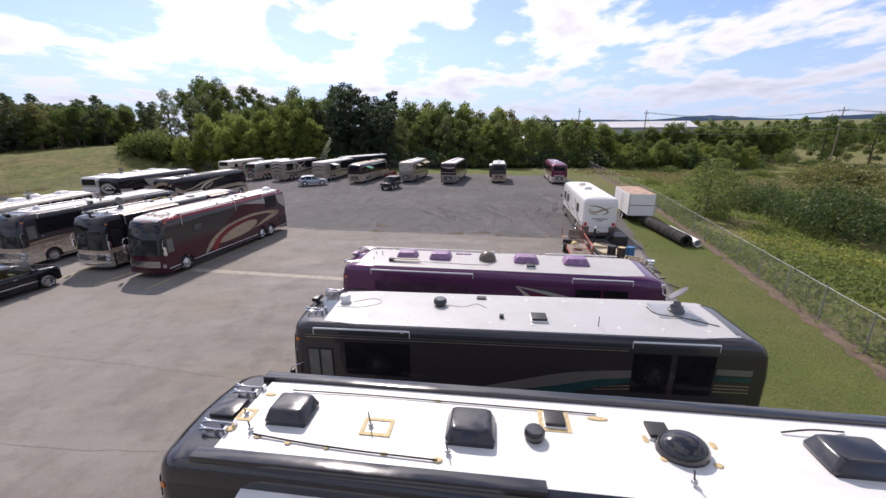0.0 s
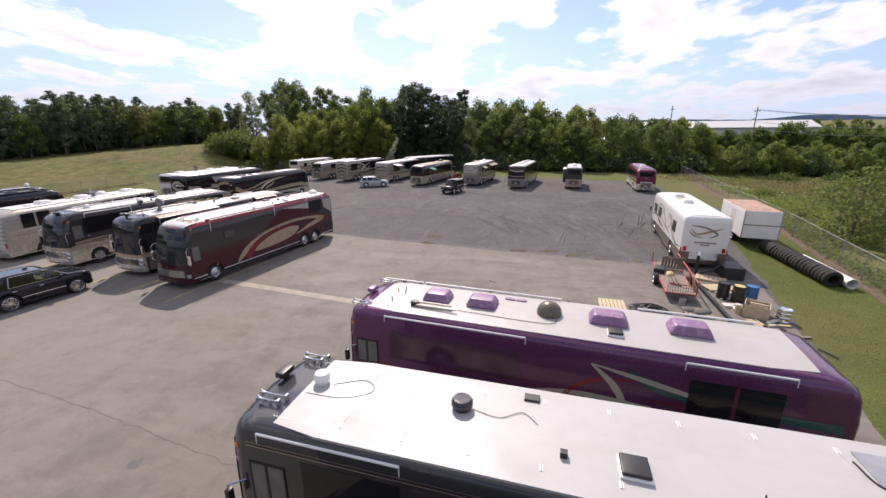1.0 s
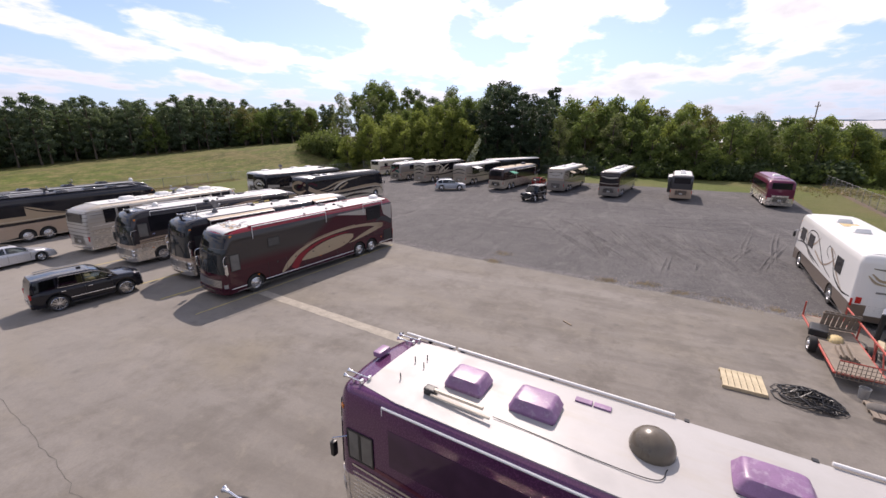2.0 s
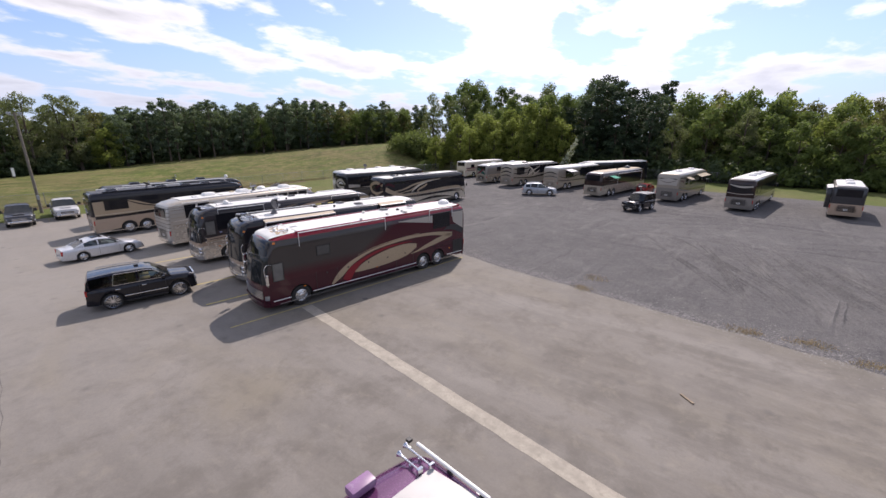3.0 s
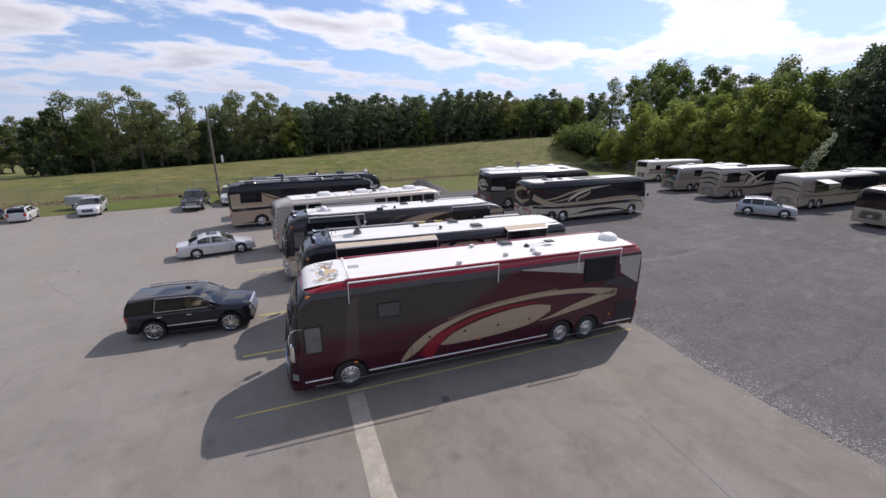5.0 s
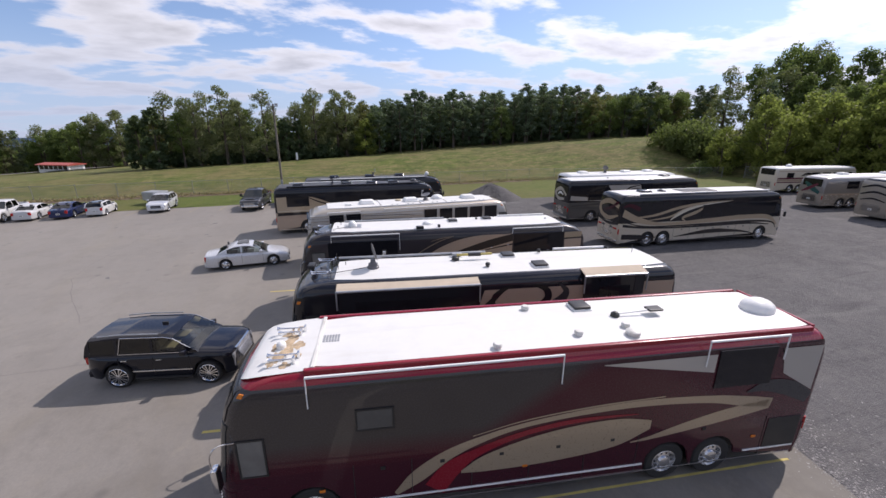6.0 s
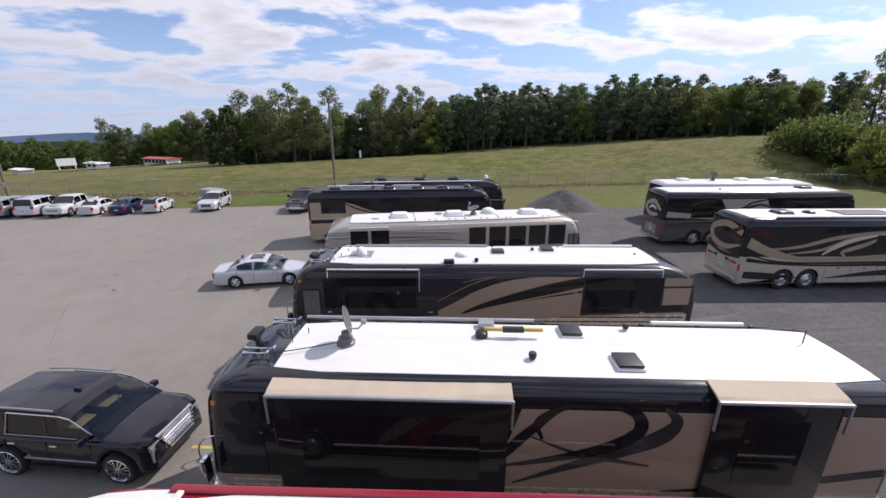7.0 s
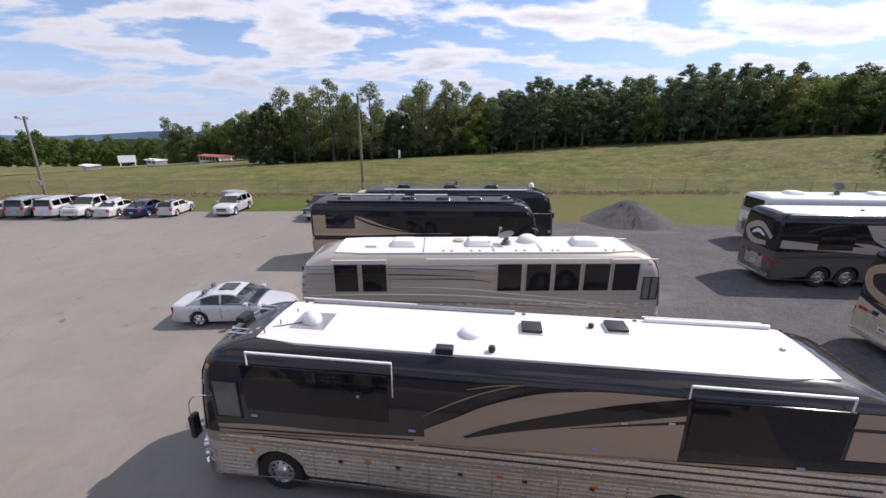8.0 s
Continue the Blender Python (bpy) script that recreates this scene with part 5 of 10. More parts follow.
# ---- the silver coach with many windows ----
c, sh = coach("older silver motor coach with a row of dark windows", -35.05, 31.27, 89.5, H=3.5, L=13.1, style="classic", body=SILVER, upper=SILVER, cap=CHAMPAGNE, belt=1.75, lower=SILVER, flutes=12, roof=ROOF, roof_in=0.14, shield=(1.6, 2.75), mirrors=False, wheels=(4.86, -3.0, -4.24), cap_from=3.24)
for s in (1, -1):
    for a, b in ((0.4, 1.24), (1.41, 2.26), (2.42, 3.3), (3.45, 4.34), (4.48, 5.37), (-5.32, -4.5), (-4.35, -3.5)):
        window_panel(c, sh, a, b, 2.17, 3.18, s, "window", GLASS, SILVER, 6)
    window_panel(c, sh, 5.6, 5.82, 1.84, 2.64, s, "driver_window", CABVIEW, BLACK, 3), window_panel(c, sh, 5.88, 6.1, 1.84, 2.64, s, "driver_window", CABVIEW, BLACK, 3)
    topper(c, sh, 6.0, 4.4, s, 0.1, -0.08, 3.32), topper(c, sh, 4.36, -2.1, s, 0.1, -0.06, 3.36), topper(c, sh, -3.5, -5.4, s, 0.1, -0.08, 3.32)
# shade of the flute gaps put into colour: every other tail rib pewter
for i in range(14):
    z = 1.28 + i * 0.14
    for s in (1, -1):
        cols = [0, 1, 2, 3] if s < 0 else [19, 20, 21, 22]
        part("tail_rib", sh.patch(z, z + 0.07, cols, 0.018, 1), SILVER if i % 2 else PEWTER, c)
        for xa, xb in (((-6.36, -5.36), (-3.46, 0.36)) if 2.1 < z < 3.2 else ((-6.36, 5.5),)):
            if z < 3.2:
                part("side_rib", B(xa, xb, *sorted((s * 1.295, s * 1.313)), z, z + 0.05), CHAMPAGNE if i % 2 else SILVER, c)
    if z < 3.2:
        part("tail_rib", sh.patch(z, z + 0.06, [22, 0], 0.016, 1), SILVER if i % 2 else PEWTER, c)
part("tail_bumper", sh.patch(0.4, 0.62, REAR, 0.05, 1), CHROME, c)
for a, b, mt in (
    (((-6.2, 3.02), (-3.7, 3.04), (-1.2, 2.98), (-0.2, 2.88)), 0.028, CHARCOAL), (((-6.2, 2.86), (-2.8, 2.8), (-0.4, 2.72)), 0.034, CHARCOAL), (((-3.4, 2.64), (-0.8, 2.62), (0.2, 2.5)), 0.034, CHARCOAL),
    (((-3.4, 2.36), (-0.8, 2.26), (1.2, 2.04), (5.3, 1.6)), 0.045, WHITEPAINT), (((-6.2, 2.03), (-3.8, 2.07), (-0.8, 2.0), (2.2, 1.76), (5.3, 1.43)), 0.06, WHITEPAINT), (((-6.2, 1.76), (-3.0, 1.76), (0.0, 1.68), (3.0, 1.5)), 0.05, PEWTER)):
    both(c, "pin_stripe", ribbon, sh, (tuple((x, z, b if 0 < i < len(a) - 1 else b * 0.4) for i, (x, z) in enumerate(a)),), mt, 6)
for x in (-2.95, -0.17, 3.75):
    u = ac_unit(c, x, -0.1, 3.51, 0.95, 0.72, 0.26, WHITE, "white rooftop air conditioner")
roof_dome(c, 1.72, 0.25, 3.51, 0.4, 0.35, 0.26, WHITE), dish(c, 0.85, -0.1, 3.51, 200, 0.3, 18)
roof_hatch(c, -4.1, -0.3, 3.51, 0.2, WHITE), roof_pot(c, -0.9, 0.3, 3.51, 0.2, 0.12, BEIGE_CLOTH)
for x in (-1.5, -1.2, -0.5, -0.2, 1.1, 1.4, 2.4, 2.6, 4.3, 4.6):
    roof_pot(c, x, -0.85, 3.46, 0.05, 0.1, GALV)
for x in (-2.2, 0.3, 2.0):
    part("roof_rib", B(x - 0.02, x + 0.02, -0.9, 0.9, 3.5, 3.56, 0.006), CHAMPAGNE, c)
seams(c, sh, 0.45, 1.3, [4.0, 3.0, 1.7, 0.4, -0.9, -2.2]), side_lamps(c, sh, [4.83, -1.0], 1.28), plate_bar(c, sh)

# ---- two dark coaches beyond it ----
c, sh = coach("black and tan motor coach with a low roof rack", -43.73, 28.93, 87, L=13.0, H=3.6, body=BRONZE, upper=NEARBLACK, cap=NEARBLACK, belt=1.7, lower=BRONZE, roof=ROOF_DARK)
both(c, "painted_field", area, sh, (((-6.7, 2.9), (-4.0, 2.9), (-2.2, 2.3), (-0.5, 1.9)), ((-6.7, 1.6), (-4.0, 1.7), (-2.2, 1.75), (-0.5, 1.85))), TAN, 1)
for pts, mt in ((((-4.2, 2.95, 0.05), (-3.0, 2.4, 0.1), (-1.2, 2.0, 0.06), (0.5, 1.85, 0.02)), NEARBLACK), (((-6.6, 1.6, 0.26), (-4.0, 1.62, 0.22), (-1.0, 1.7, 0.3), (2.5, 1.6, 0.5), (6.2, 1.5, 0.5)), BROWNBLACK), (((-6.6, 1.82, 0.03), (-3.0, 1.84, 0.04), (1.5, 1.9, 0.02)), CREAM)):
    both(c, "painted_sweep", ribbon, sh, (pts,), mt, 2)
for s in (1, -1):
    window_panel(c, sh, -5.6, -3.95, 2.15, 2.95, s, layer=3)
    for x in (-1.0, 0.0, 4.2, 5.2):
        window_panel(c, sh, x, x + 0.75, 2.35, 2.85, s, layer=3)
for x in (-4.7, -1.0, 1.0, 2.8):
    ac_unit(c, x, -0.1, 3.56, 0.9, 0.75, 0.24, BLACK_GLOSS, "black rooftop air conditioner")
roof_dome(c, 4.6, 0.0, 3.56, 0.3, 0.3, 0.24, BLACK_GLOSS), dish(c, -2.1, -0.2, 3.56, 31, 0.28, 35), roof_rail(c, sh, -5.5, 5.0, -1, NEARBLACK), roof_rail(c, sh, -5.5, -1.4, 1, WHITE), roof_rail(c, sh, -0.8, 1.2, 1, WHITE), roof_rail(c, sh, 2.0, 5.0, 1, NEARBLACK)
plate_bar(c, sh)
c, sh = coach("black motor coach with chrome trim beside the grass", -48.33, 31.1, 87, L=13.0, H=3.5, body=NEARBLACK, upper=NEARBLACK, cap=NEARBLACK, belt=1.9, roof=ROOF_DARK)
for s in (1, -1):
    window_panel(c, sh, -5.5, 5.2, 2.2, 2.9, s), part("chrome_strip", B(-6.5, 6.2, *sorted((s * 1.3, s * 1.312)), 2.0, 2.05), CHROME, c)
for x in (-3.8, -0.6, 2.2):
    ac_unit(c, x, 0, 3.56, 0.9, 0.75, 0.22, BLACK_GLOSS, "black rooftop air conditioner")
roof_dome(c, 5.0, 0.2, 3.56, 0.2, 0.2, 0.26, WHITE), dish(c, -0.2, 0.3, 3.56, 31, 0.26, 15), roof_rail(c, sh, -5.0, 4.5, -1, WHITE)
plate_bar(c, sh)

# ---- the swirled pair parked nose-in on the gravel ----
c, sh = coach("black and tan motor coach with swirling cream sweeps", -31.94, 51.91, 82.5, H=3.66, body=BEIGEPAINT, upper=NEARBLACK, cap=NEARBLACK, belt=1.75, lower=BEIGEPAINT, roof=ROOF, rear_mat=STEEL)
for pts, mt, ly in (
    (((-6.7, 2.5, 0.5), (-5.4, 1.95, 0.4), (-3.4, 1.6, 0.2), (0.5, 1.72, 0.3), (3.5, 1.85, 0.34), (5.4, 1.75, 0.3), (6.3, 1.15, 0.14)), TAN, 1),
    (((-6.6, 1.85, 0.05), (-4.5, 1.45, 0.1), (0.0, 1.45, 0.12), (4.0, 1.5, 0.16), (5.8, 1.35, 0.1), (6.3, 0.9, 0.03)), BROWNBLACK, 2),
    (((-6.0, 2.1, 0.05), (-4.2, 2.25, 0.16), (-2.4, 2.7, 0.2), (-0.4, 2.98, 0.12), (2.0, 3.1, 0.03)), TAN, 2),
    (((-4.6, 1.9, 0.05), (-3.0, 2.1, 0.14), (-1.6, 2.65, 0.16), (0.4, 2.95, 0.05)), TAN, 2),
    (((-2.9, 1.85, 0.06), (-2.4, 2.2, 0.2), (-1.5, 2.6, 0.2), (0.0, 2.9, 0.1), (1.8, 3.05, 0.02)), CREAM, 3),
    (((-1.7, 1.75, 0.05), (-1.9, 2.0, 0.18), (-0.9, 2.35, 0.22), (0.0, 2.8, 0.05)), TAN, 4),
    (((-5.4, 2.7, 0.3), (-6.2, 3.0, 0.25), (-6.7, 2.9, 0.1)), MAROON, 2),
    (((-6.6, 0.8, 0.36), (-5.2, 0.72, 0.34), (-3.9, 0.66, 0.05)), NEARBLACK, 1),
    (((-6.6, 1.6, 0.2), (-5.2, 1.42, 0.14), (-3.0, 1.3, 0.1), (0.0, 1.32, 0.14), (3.6, 1.36, 0.14), (5.6, 1.2, 0.05)), NEARBLACK, 3),
    (((-2.4, 0.62, 0.04), (0.5, 0.9, 0.3), (3.0, 0.8, 0.16), (4.6, 0.5, 0.03)), BROWNBLACK, 1),
):
    both(c, "painted_sweep", ribbon, sh, (pts,), mt, ly)
for s in (1, -1):
    window_panel(c, sh, -0.4, 5.9, 2.0, 2.85, s, layer=5)
rear_swirl(c, sh, ((TAN, ((-1.1, 2.9, 0.3), (0.0, 3.15, 0.35), (1.0, 2.8, 0.3), (0.9, 2.2, 0.3), (0.0, 1.95, 0.3), (-1.1, 2.3, 0.1))), (MAROON, ((-1.0, 3.2, 0.2), (-0.2, 2.7, 0.2), (0.7, 2.4, 0.05))), (NEARBLACK, ((-1.2, 1.75, 0.2), (0.0, 1.6, 0.2), (1.2, 1.8, 0.1)))))
ac_unit(c, -4.4, -0.1, 3.63, 0.9, 0.75, 0.22, BLACK_GLOSS, "black rooftop air conditioner"), roof_dome(c, -3.0, -0.1, 3.63, 0.3, 0.3, 0.16, BLACK_GLOSS)
part("roof_rack", B(-1.6, 1.2, -0.6, 0.5, 3.66, 3.74, 0.02), BLACK, c, "low black roof rack")
roof_rail(c, sh, -5.4, 5.2, -1, WHITE), rear_trim(c, sh), plate_bar(c, sh), seams(c, sh, 0.45, 1.3, [4.0, 2.7, 1.4, 0.1, -1.2, -2.5])
c, sh = coach("charcoal motor coach with white and pewter swirls", -39.62, 53.06, 84.5, H=3.66, body=SMOKE, upper=NEARBLACK, cap=NEARBLACK, belt=1.8, lower=SMOKE, roof=ROOF, rear_mat=STEEL)
for pts, mt, ly in (
    (((-6.7, 2.2, 0.4), (-4.5, 2.05, 0.3), (-2.0, 1.9, 0.3), (2.0, 1.75, 0.1)), SILVER, 1),
    (((-3.4, 2.3, 0.05), (-2.6, 2.15, 0.2), (-1.6, 1.95, 0.16), (1.6, 1.75, 0.05)), SILVER, 2),
    (((-2.2, 2.5, 0.03), (-1.5, 2.6, 0.1), (-0.9, 2.95, 0.12), (0.4, 3.2, 0.03)), NEARBLACK, 3),
    (((-1.6, 2.3, 0.06), (-1.2, 2.4, 0.55), (-0.4, 2.45, 0.85), (0.4, 2.4, 0.65), (0.8, 2.35, 0.06)), CHARCOAL, 4),
    (((-1.2, 2.35, 0.04), (-0.9, 2.4, 0.36), (-0.3, 2.44, 0.56), (0.3, 2.4, 0.4), (0.6, 2.38, 0.05)), SILVER, 5),
    (((-0.9, 2.3, 0.03), (-0.4, 2.36, 0.2), (0.3, 2.3, 0.05)), PEWTER, 6),
    (((-6.6, 1.5, 0.03), (-3.0, 1.6, 0.1), (2.0, 1.3, 0.05)), CHARCOAL, 2),
):
    both(c, "painted_sweep", ribbon, sh, (pts,), mt, ly)
for s in (1, -1):
    window_panel(c, sh, -5.0, -3.4, 1.95, 2.75, s, layer=5), window_panel(c, sh, 2.2, 6.0, 2.0, 2.8, s, layer=5)
rear_swirl(c, sh, ((SILVER, ((-0.9, 2.4, 0.2), (0.0, 2.9, 0.3), (0.9, 2.5, 0.3), (0.4, 2.0, 0.3), (-0.6, 2.05, 0.2))), (WHITEPAINT, ((-0.4, 2.4, 0.1), (0.1, 2.55, 0.2), (0.5, 2.35, 0.1)))))
ac_unit(c, 3.6, 0, 3.63, 0.9, 0.75, 0.22, BLACK_GLOSS, "black rooftop air conditioner"), both(c, "painted_field", area, sh, (((-3.1, 3.2), (-2.4, 3.2), (-1.2, 3.2), (0.1, 3.2)), ((-2.6, 2.5), (-1.9, 2.1), (-1.0, 1.9), (0.7, 1.9))), SILVER, 1), roof_pot(c, -2.6, -0.3, 3.63, 0.08, 0.14, BLACK), roof_dome(c, 5.0, 0.1, 3.5, 0.26, 0.26, 0.16, BLACK_GLOSS), rear_trim(c, sh), plate_bar(c, sh)
c, sh = coach("white and teal motor coach with roof domes", -46.2, 57.8, 84, H=3.25, body=WHITEPAINT, upper=SILVER, cap=WHITEPAINT, belt=2.0, lower=SILVER, roof=ROOF, flutes=8)
for s in (1, -1):
    for x in (1.4, 2.4, 3.4, 4.4, 5.4):
        window_panel(c, sh, x, x + 0.85, 2.2, 2.85, s, layer=3)
    window_panel(c, sh, -0.6, 0.9, 2.3, 2.8, s, layer=3)
    part("painted_sweep", ribbon(sh, s, ((-6.3, 2.5, 0.3), (-4.0, 2.55, 0.34), (-1.0, 2.6, 0.1)), 1), TEAL, c)
    part("painted_sweep", ribbon(sh, s, ((-6.3, 1.9, 0.06), (0.0, 1.9, 0.08), (5.4, 1.9, 0.05)), 1), TEAL, c)
    part("painted_sweep", ribbon(sh, s, ((-6.5, 2.86, 0.12), (0, 2.86, 0.12), (5.6, 2.86, 0.12)), 1), WHITEPAINT, c)
for x in (-4.6, 0.6, 3.4):
    ac_unit(c, x, 0, 3.26, 1.0, 0.8, 0.24, WHITE, "white rooftop air conditioner")
dish(c, -1.9, 0, 3.26, 34, 0.3, 60), plate_bar(c, sh)

# ---- the near row ----
c, sh = coach("black motor coach with a patched white roof", 2.25, 5.5, 174.0, L=14.0, H=3.62, style="flat", body=NEARBLACK, upper=NEARBLACK, cap=BLACK_GLOSS, belt=1.7, roof=ROOF, roof_start=5.82, roof_in=0.3)
for s in (1, -1):
    y = s * 1.1
    bm = bmesh.new()
    box(bm, 0.3 if s > 0 else -6.3, 6.05, y - 0.12, y + 0.12, 3.58, 3.71, 0.03)
    part("awning_case", bm, BLACK_GLOSS, c, "gloss black awning case", 40)
    window_panel(c, sh, 5.3, 6.2, 1.6, 2.4, s, "driver_window", SCREEN, BLACK, 3)
    window_panel(c, sh, -5.5, 4.6, 1.9, 2.9, s)
slide_out(c, sh, 0.9, 5.1, 0.95, 3.1, 1, 0.5, BLACK_GLOSS, WHITE)
for x, y, lx, ly in ((4.86, 0.0, 0.8, 0.66), (1.5, 0.05, 0.85, 0.74), (-4.6, 0.0, 1.05, 0.72)):
    ac_unit(c, x, y, 3.65, lx, ly, 0.3, BLACK_GLOSS, "gloss black rooftop air conditioner")
roof_pot(c, 0.4, 0.08, 3.65, 0.18, 0.22, BLACK_GLOSS)
roof_hatch(c, 0.0, -0.38, 3.65, 0.2), roof_hatch(c, -1.75, -0.3, 3.65, 0.2)
roof_dome(c, -2.0, 0.1, 3.65, 0.42, 0.34, 0.28, BLACK_GLOSS, "gloss black satellite dome")
seal_square(c, 3.18, 0.15, 3.67, 0.28, 0.22), seal_square(c, 5.72, 0.12, 3.665, 0.16, 0.16), seal_square(c, 0.0, -0.38, 3.665, 0.28, 0.27, 0.08)
bm = bmesh.new()
for x, y, a, b in ((5.2, 0.62, 0.07, 0.05), (4.6, 0.7, 0.06, 0.05), (3.9, 0.72, 0.05, 0.05), (2.9, 0.74, 0.06, 0.05), (2.0, 0.76, 0.09, 0.06), (5.6, -0.5, 0.12, 0.06), (2.2, -0.7, 0.07, 0.05), (-0.8, -0.55, 0.2, 0.06), (-1.65, 0.3, 0.07, 0.06), (-2.45, 0.34, 0.08, 0.06), (-1.5, -0.12, 0.05, 0.1), (-2.58, -0.1, 0.06, 0.1), (5.8, 0.5, 0.1, 0.08)):
    lathe(bm, [(1.0, 0), (0.8, 0.01), (0, 0.012)], 8, pose(x, y, 3.666) @ Matrix.Diagonal((a, b, 1, 1)))
part("sealant", bm, SEALANT, c, "yellowed sealant blobs")
roof_cable(c, [(5.3, 0.6, 3.69), (4.4, 0.68, 3.68), (3.4, 0.74, 3.68), (2.0, 0.78, 3.68)], 0.016)
roof_cable(c, [(5.2, -0.66, 3.69), (3.5, -0.7, 3.68), (1.6, -0.68, 3.68), (-0.8, -0.66, 3.68)], 0.014)
roof_cable(c, [(-3.9, -0.55, 3.69), (-4.4, -0.6, 3.75), (-5.0, -0.7, 3.68)], 0.016)
for x, y, h in ((3.3, 0.15, 0.28), (5.72, 0.12, 0.1), (1.85, 0.6, 0.2), (-1.9, 0.75, 0.22), (5.4, 0.5, 0.16)):
    part("whip_antenna", C((x, y, 3.7), (x + 0.03, y, 3.7 + h), 0.014, 5), BLACK, c)
    part("antenna_base", lathe(bmesh.new(), [(0.05, 0), (0.04, 0.04), (0, 0.05)], 8, pose(x, y, 3.7)), GALV, c)
horn_pair(c, 6.1, -0.55, 3.6), horn_pair(c, 6.05, 0.5, 3.6)
bm = bmesh.new()
box(bm, 5.95, 6.45, -0.32, 0.2, 3.56, 3.68, 0.04)
part("roof_marker_pod", bm, BLACK_GLOSS, c, "black roof pod", 40)

c, sh = coach("dark brown motor coach with a riveted metal roof", 2.26, 10.81, 175.6, L=13.3, H=3.52, style="flat", body=BROWNGREY, upper=BROWNGREY, cap=CHARCOAL, belt=1.45, lower=STEEL, flutes=11, roof=ROOF_METAL, roof_in=0.16, roof_start=5.5, shield=(1.55, 2.7), front=STEEL)
for pts, mt, ly in (
    (((1.6, 1.55, 0.02), (-0.2, 1.9, 0.3), (-1.6, 2.2, 0.36), (-3.4, 2.45, 0.2)), PEWTER, 1),
    (((0.6, 1.5, 0.02), (-1.0, 1.75, 0.26), (-2.2, 2.05, 0.26), (-3.3, 2.25, 0.1)), TEAL, 2),
    (((5.9, 1.55, 0.1), (3.0, 1.45, 0.12), (-1.0, 1.4, 0.14), (-6.2, 1.5, 0.16)), TEAL, 3),
    (((5.9, 1.66, 0.03), (3.0, 1.57, 0.05), (-1.0, 1.52, 0.05), (-6.2, 1.64, 0.05)), PEWTER, 4),
    (((-5.3, 2.6, 0.18), (-6.2, 2.6, 0.18)), PEWTER, 2),
    (((-5.3, 2.4, 0.14), (-6.2, 2.4, 0.14)), TEAL, 2),
    (((-5.3, 2.2, 0.03), (-6.2, 2.2, 0.03)), TAN, 2), (((-5.3, 2.1, 0.03), (-6.2, 2.1, 0.03)), TAN, 2), (((-5.3, 2.0, 0.03), (-6.2, 2.0, 0.03)), TAN, 2),
    (((-2.0, 1.95, 0.02), (-3.2, 2.05, 0.03)), TAN, 2), (((-2.2, 1.88, 0.02), (-3.2, 1.95, 0.03)), TAN, 2),
):
    both(c, "painted_sweep", ribbon, sh, (pts,), mt, ly)
for s in (1, -1):
    topper(c, sh, 5.75, 2.95, s, 0.45, -0.07, 3.38), topper(c, sh, -3.1, -5.3, s, 0.5, -0.07, 3.37)
    window_panel(c, sh, 2.95, 4.85, 1.95, 3.0, s), window_panel(c, sh, -4.12, -3.15, 1.85, 3.05, s, layer=3), window_panel(c, sh, -5.25, -4.28, 1.85, 3.05, s, layer=3)
    part("window_latch", B(-4.26, -4.14, *sorted((s * 1.3, s * 1.33)), 2.35, 2.5, 0.01), CHROME, c)
    window_panel(c, sh, 5.25, 5.58, 1.75, 2.72, s, "driver_window", CABVIEW, BLACK, 3), window_panel(c, sh, 5.64, 5.95, 1.75, 2.72, s, "driver_window", CABVIEW, BLACK, 3)
    for z in (1.62, 1.7, 3.12, 3.2):
        part("pinstripe", ribbon(sh, s, ((6.0, z, 0.02), (0.0, z, 0.02), (-3.0, z, 0.02)), layer=5), TAN, c)
    bm = bmesh.new()
    for i in range(190):
        x = -5.75 + i * 0.06
        box(bm, x, x + 0.022, s * 0.93 - 0.011, s * 0.93 + 0.011, 3.515, 3.545)
    tagged(part("rivets", bm, WHITE, c), kind="stuff")
for x in np.arange(-5.2, 5.4, 1.18):
    part("roof_seam", B(x - 0.012, x + 0.012, -0.9, 0.9, 3.52, 3.561, 0.002), ROOF_METAL, c)
    for y in (0.84, -0.84):
        part("seam_tab", B(x - 0.03, x + 0.03, y - 0.07, y + 0.07, 3.535, 3.556, 0.004), WHITE, c)
for s in (1, -1):
    part("edge_plate", B(-5.9, 5.5, *sorted((s * 0.96, s * 1.08)), 3.49, 3.522, 0.004), GALV, c, "dull metal plate along the roof edge")
roof_pot(c, 5.27, -0.2, 3.56, 0.17, 0.26, WHITE), roof_pot(c, 2.23, -0.2, 3.56, 0.21, 0.24, BLACK_GLOSS)
roof_hatch(c, -0.71, 0.5, 3.55, 0.24), part("roof_box", B(0.3, 0.42, 0.45, 0.57, 3.56, 3.66, 0.01), BLACK, c), part("roof_box", B(0.8, 1.1, -0.95, -0.75, 3.54, 3.6, 0.01), BLACK, c)
part("dish_plate", B(-5.3, -4.2, -0.85, 0.15, 3.565, 3.58), GALV, c)
dish(c, -4.85, -0.35, 3.57, -31, 0.36, 42)
roof_cable(c, [(-5.6, 0.55, 3.57), (-5.2, 0.3, 3.57), (-4.8, 0.1, 3.58), (-4.2, -0.1, 3.58), (-4.1, -0.6, 3.57)], 0.016)
roof_cable(c, [(5.0, -0.2, 3.57), (4.4, -0.5, 3.57), (4.1, -0.2, 3.57), (4.6, 0.15, 3.57), (5.4, 0.2, 3.57)], 0.006)
roof_cable(c, [(2.0, -0.2, 3.58), (1.5, -0.1, 3.58), (1.1, -0.35, 3.58), (0.8, -0.1, 3.58)], 0.006)
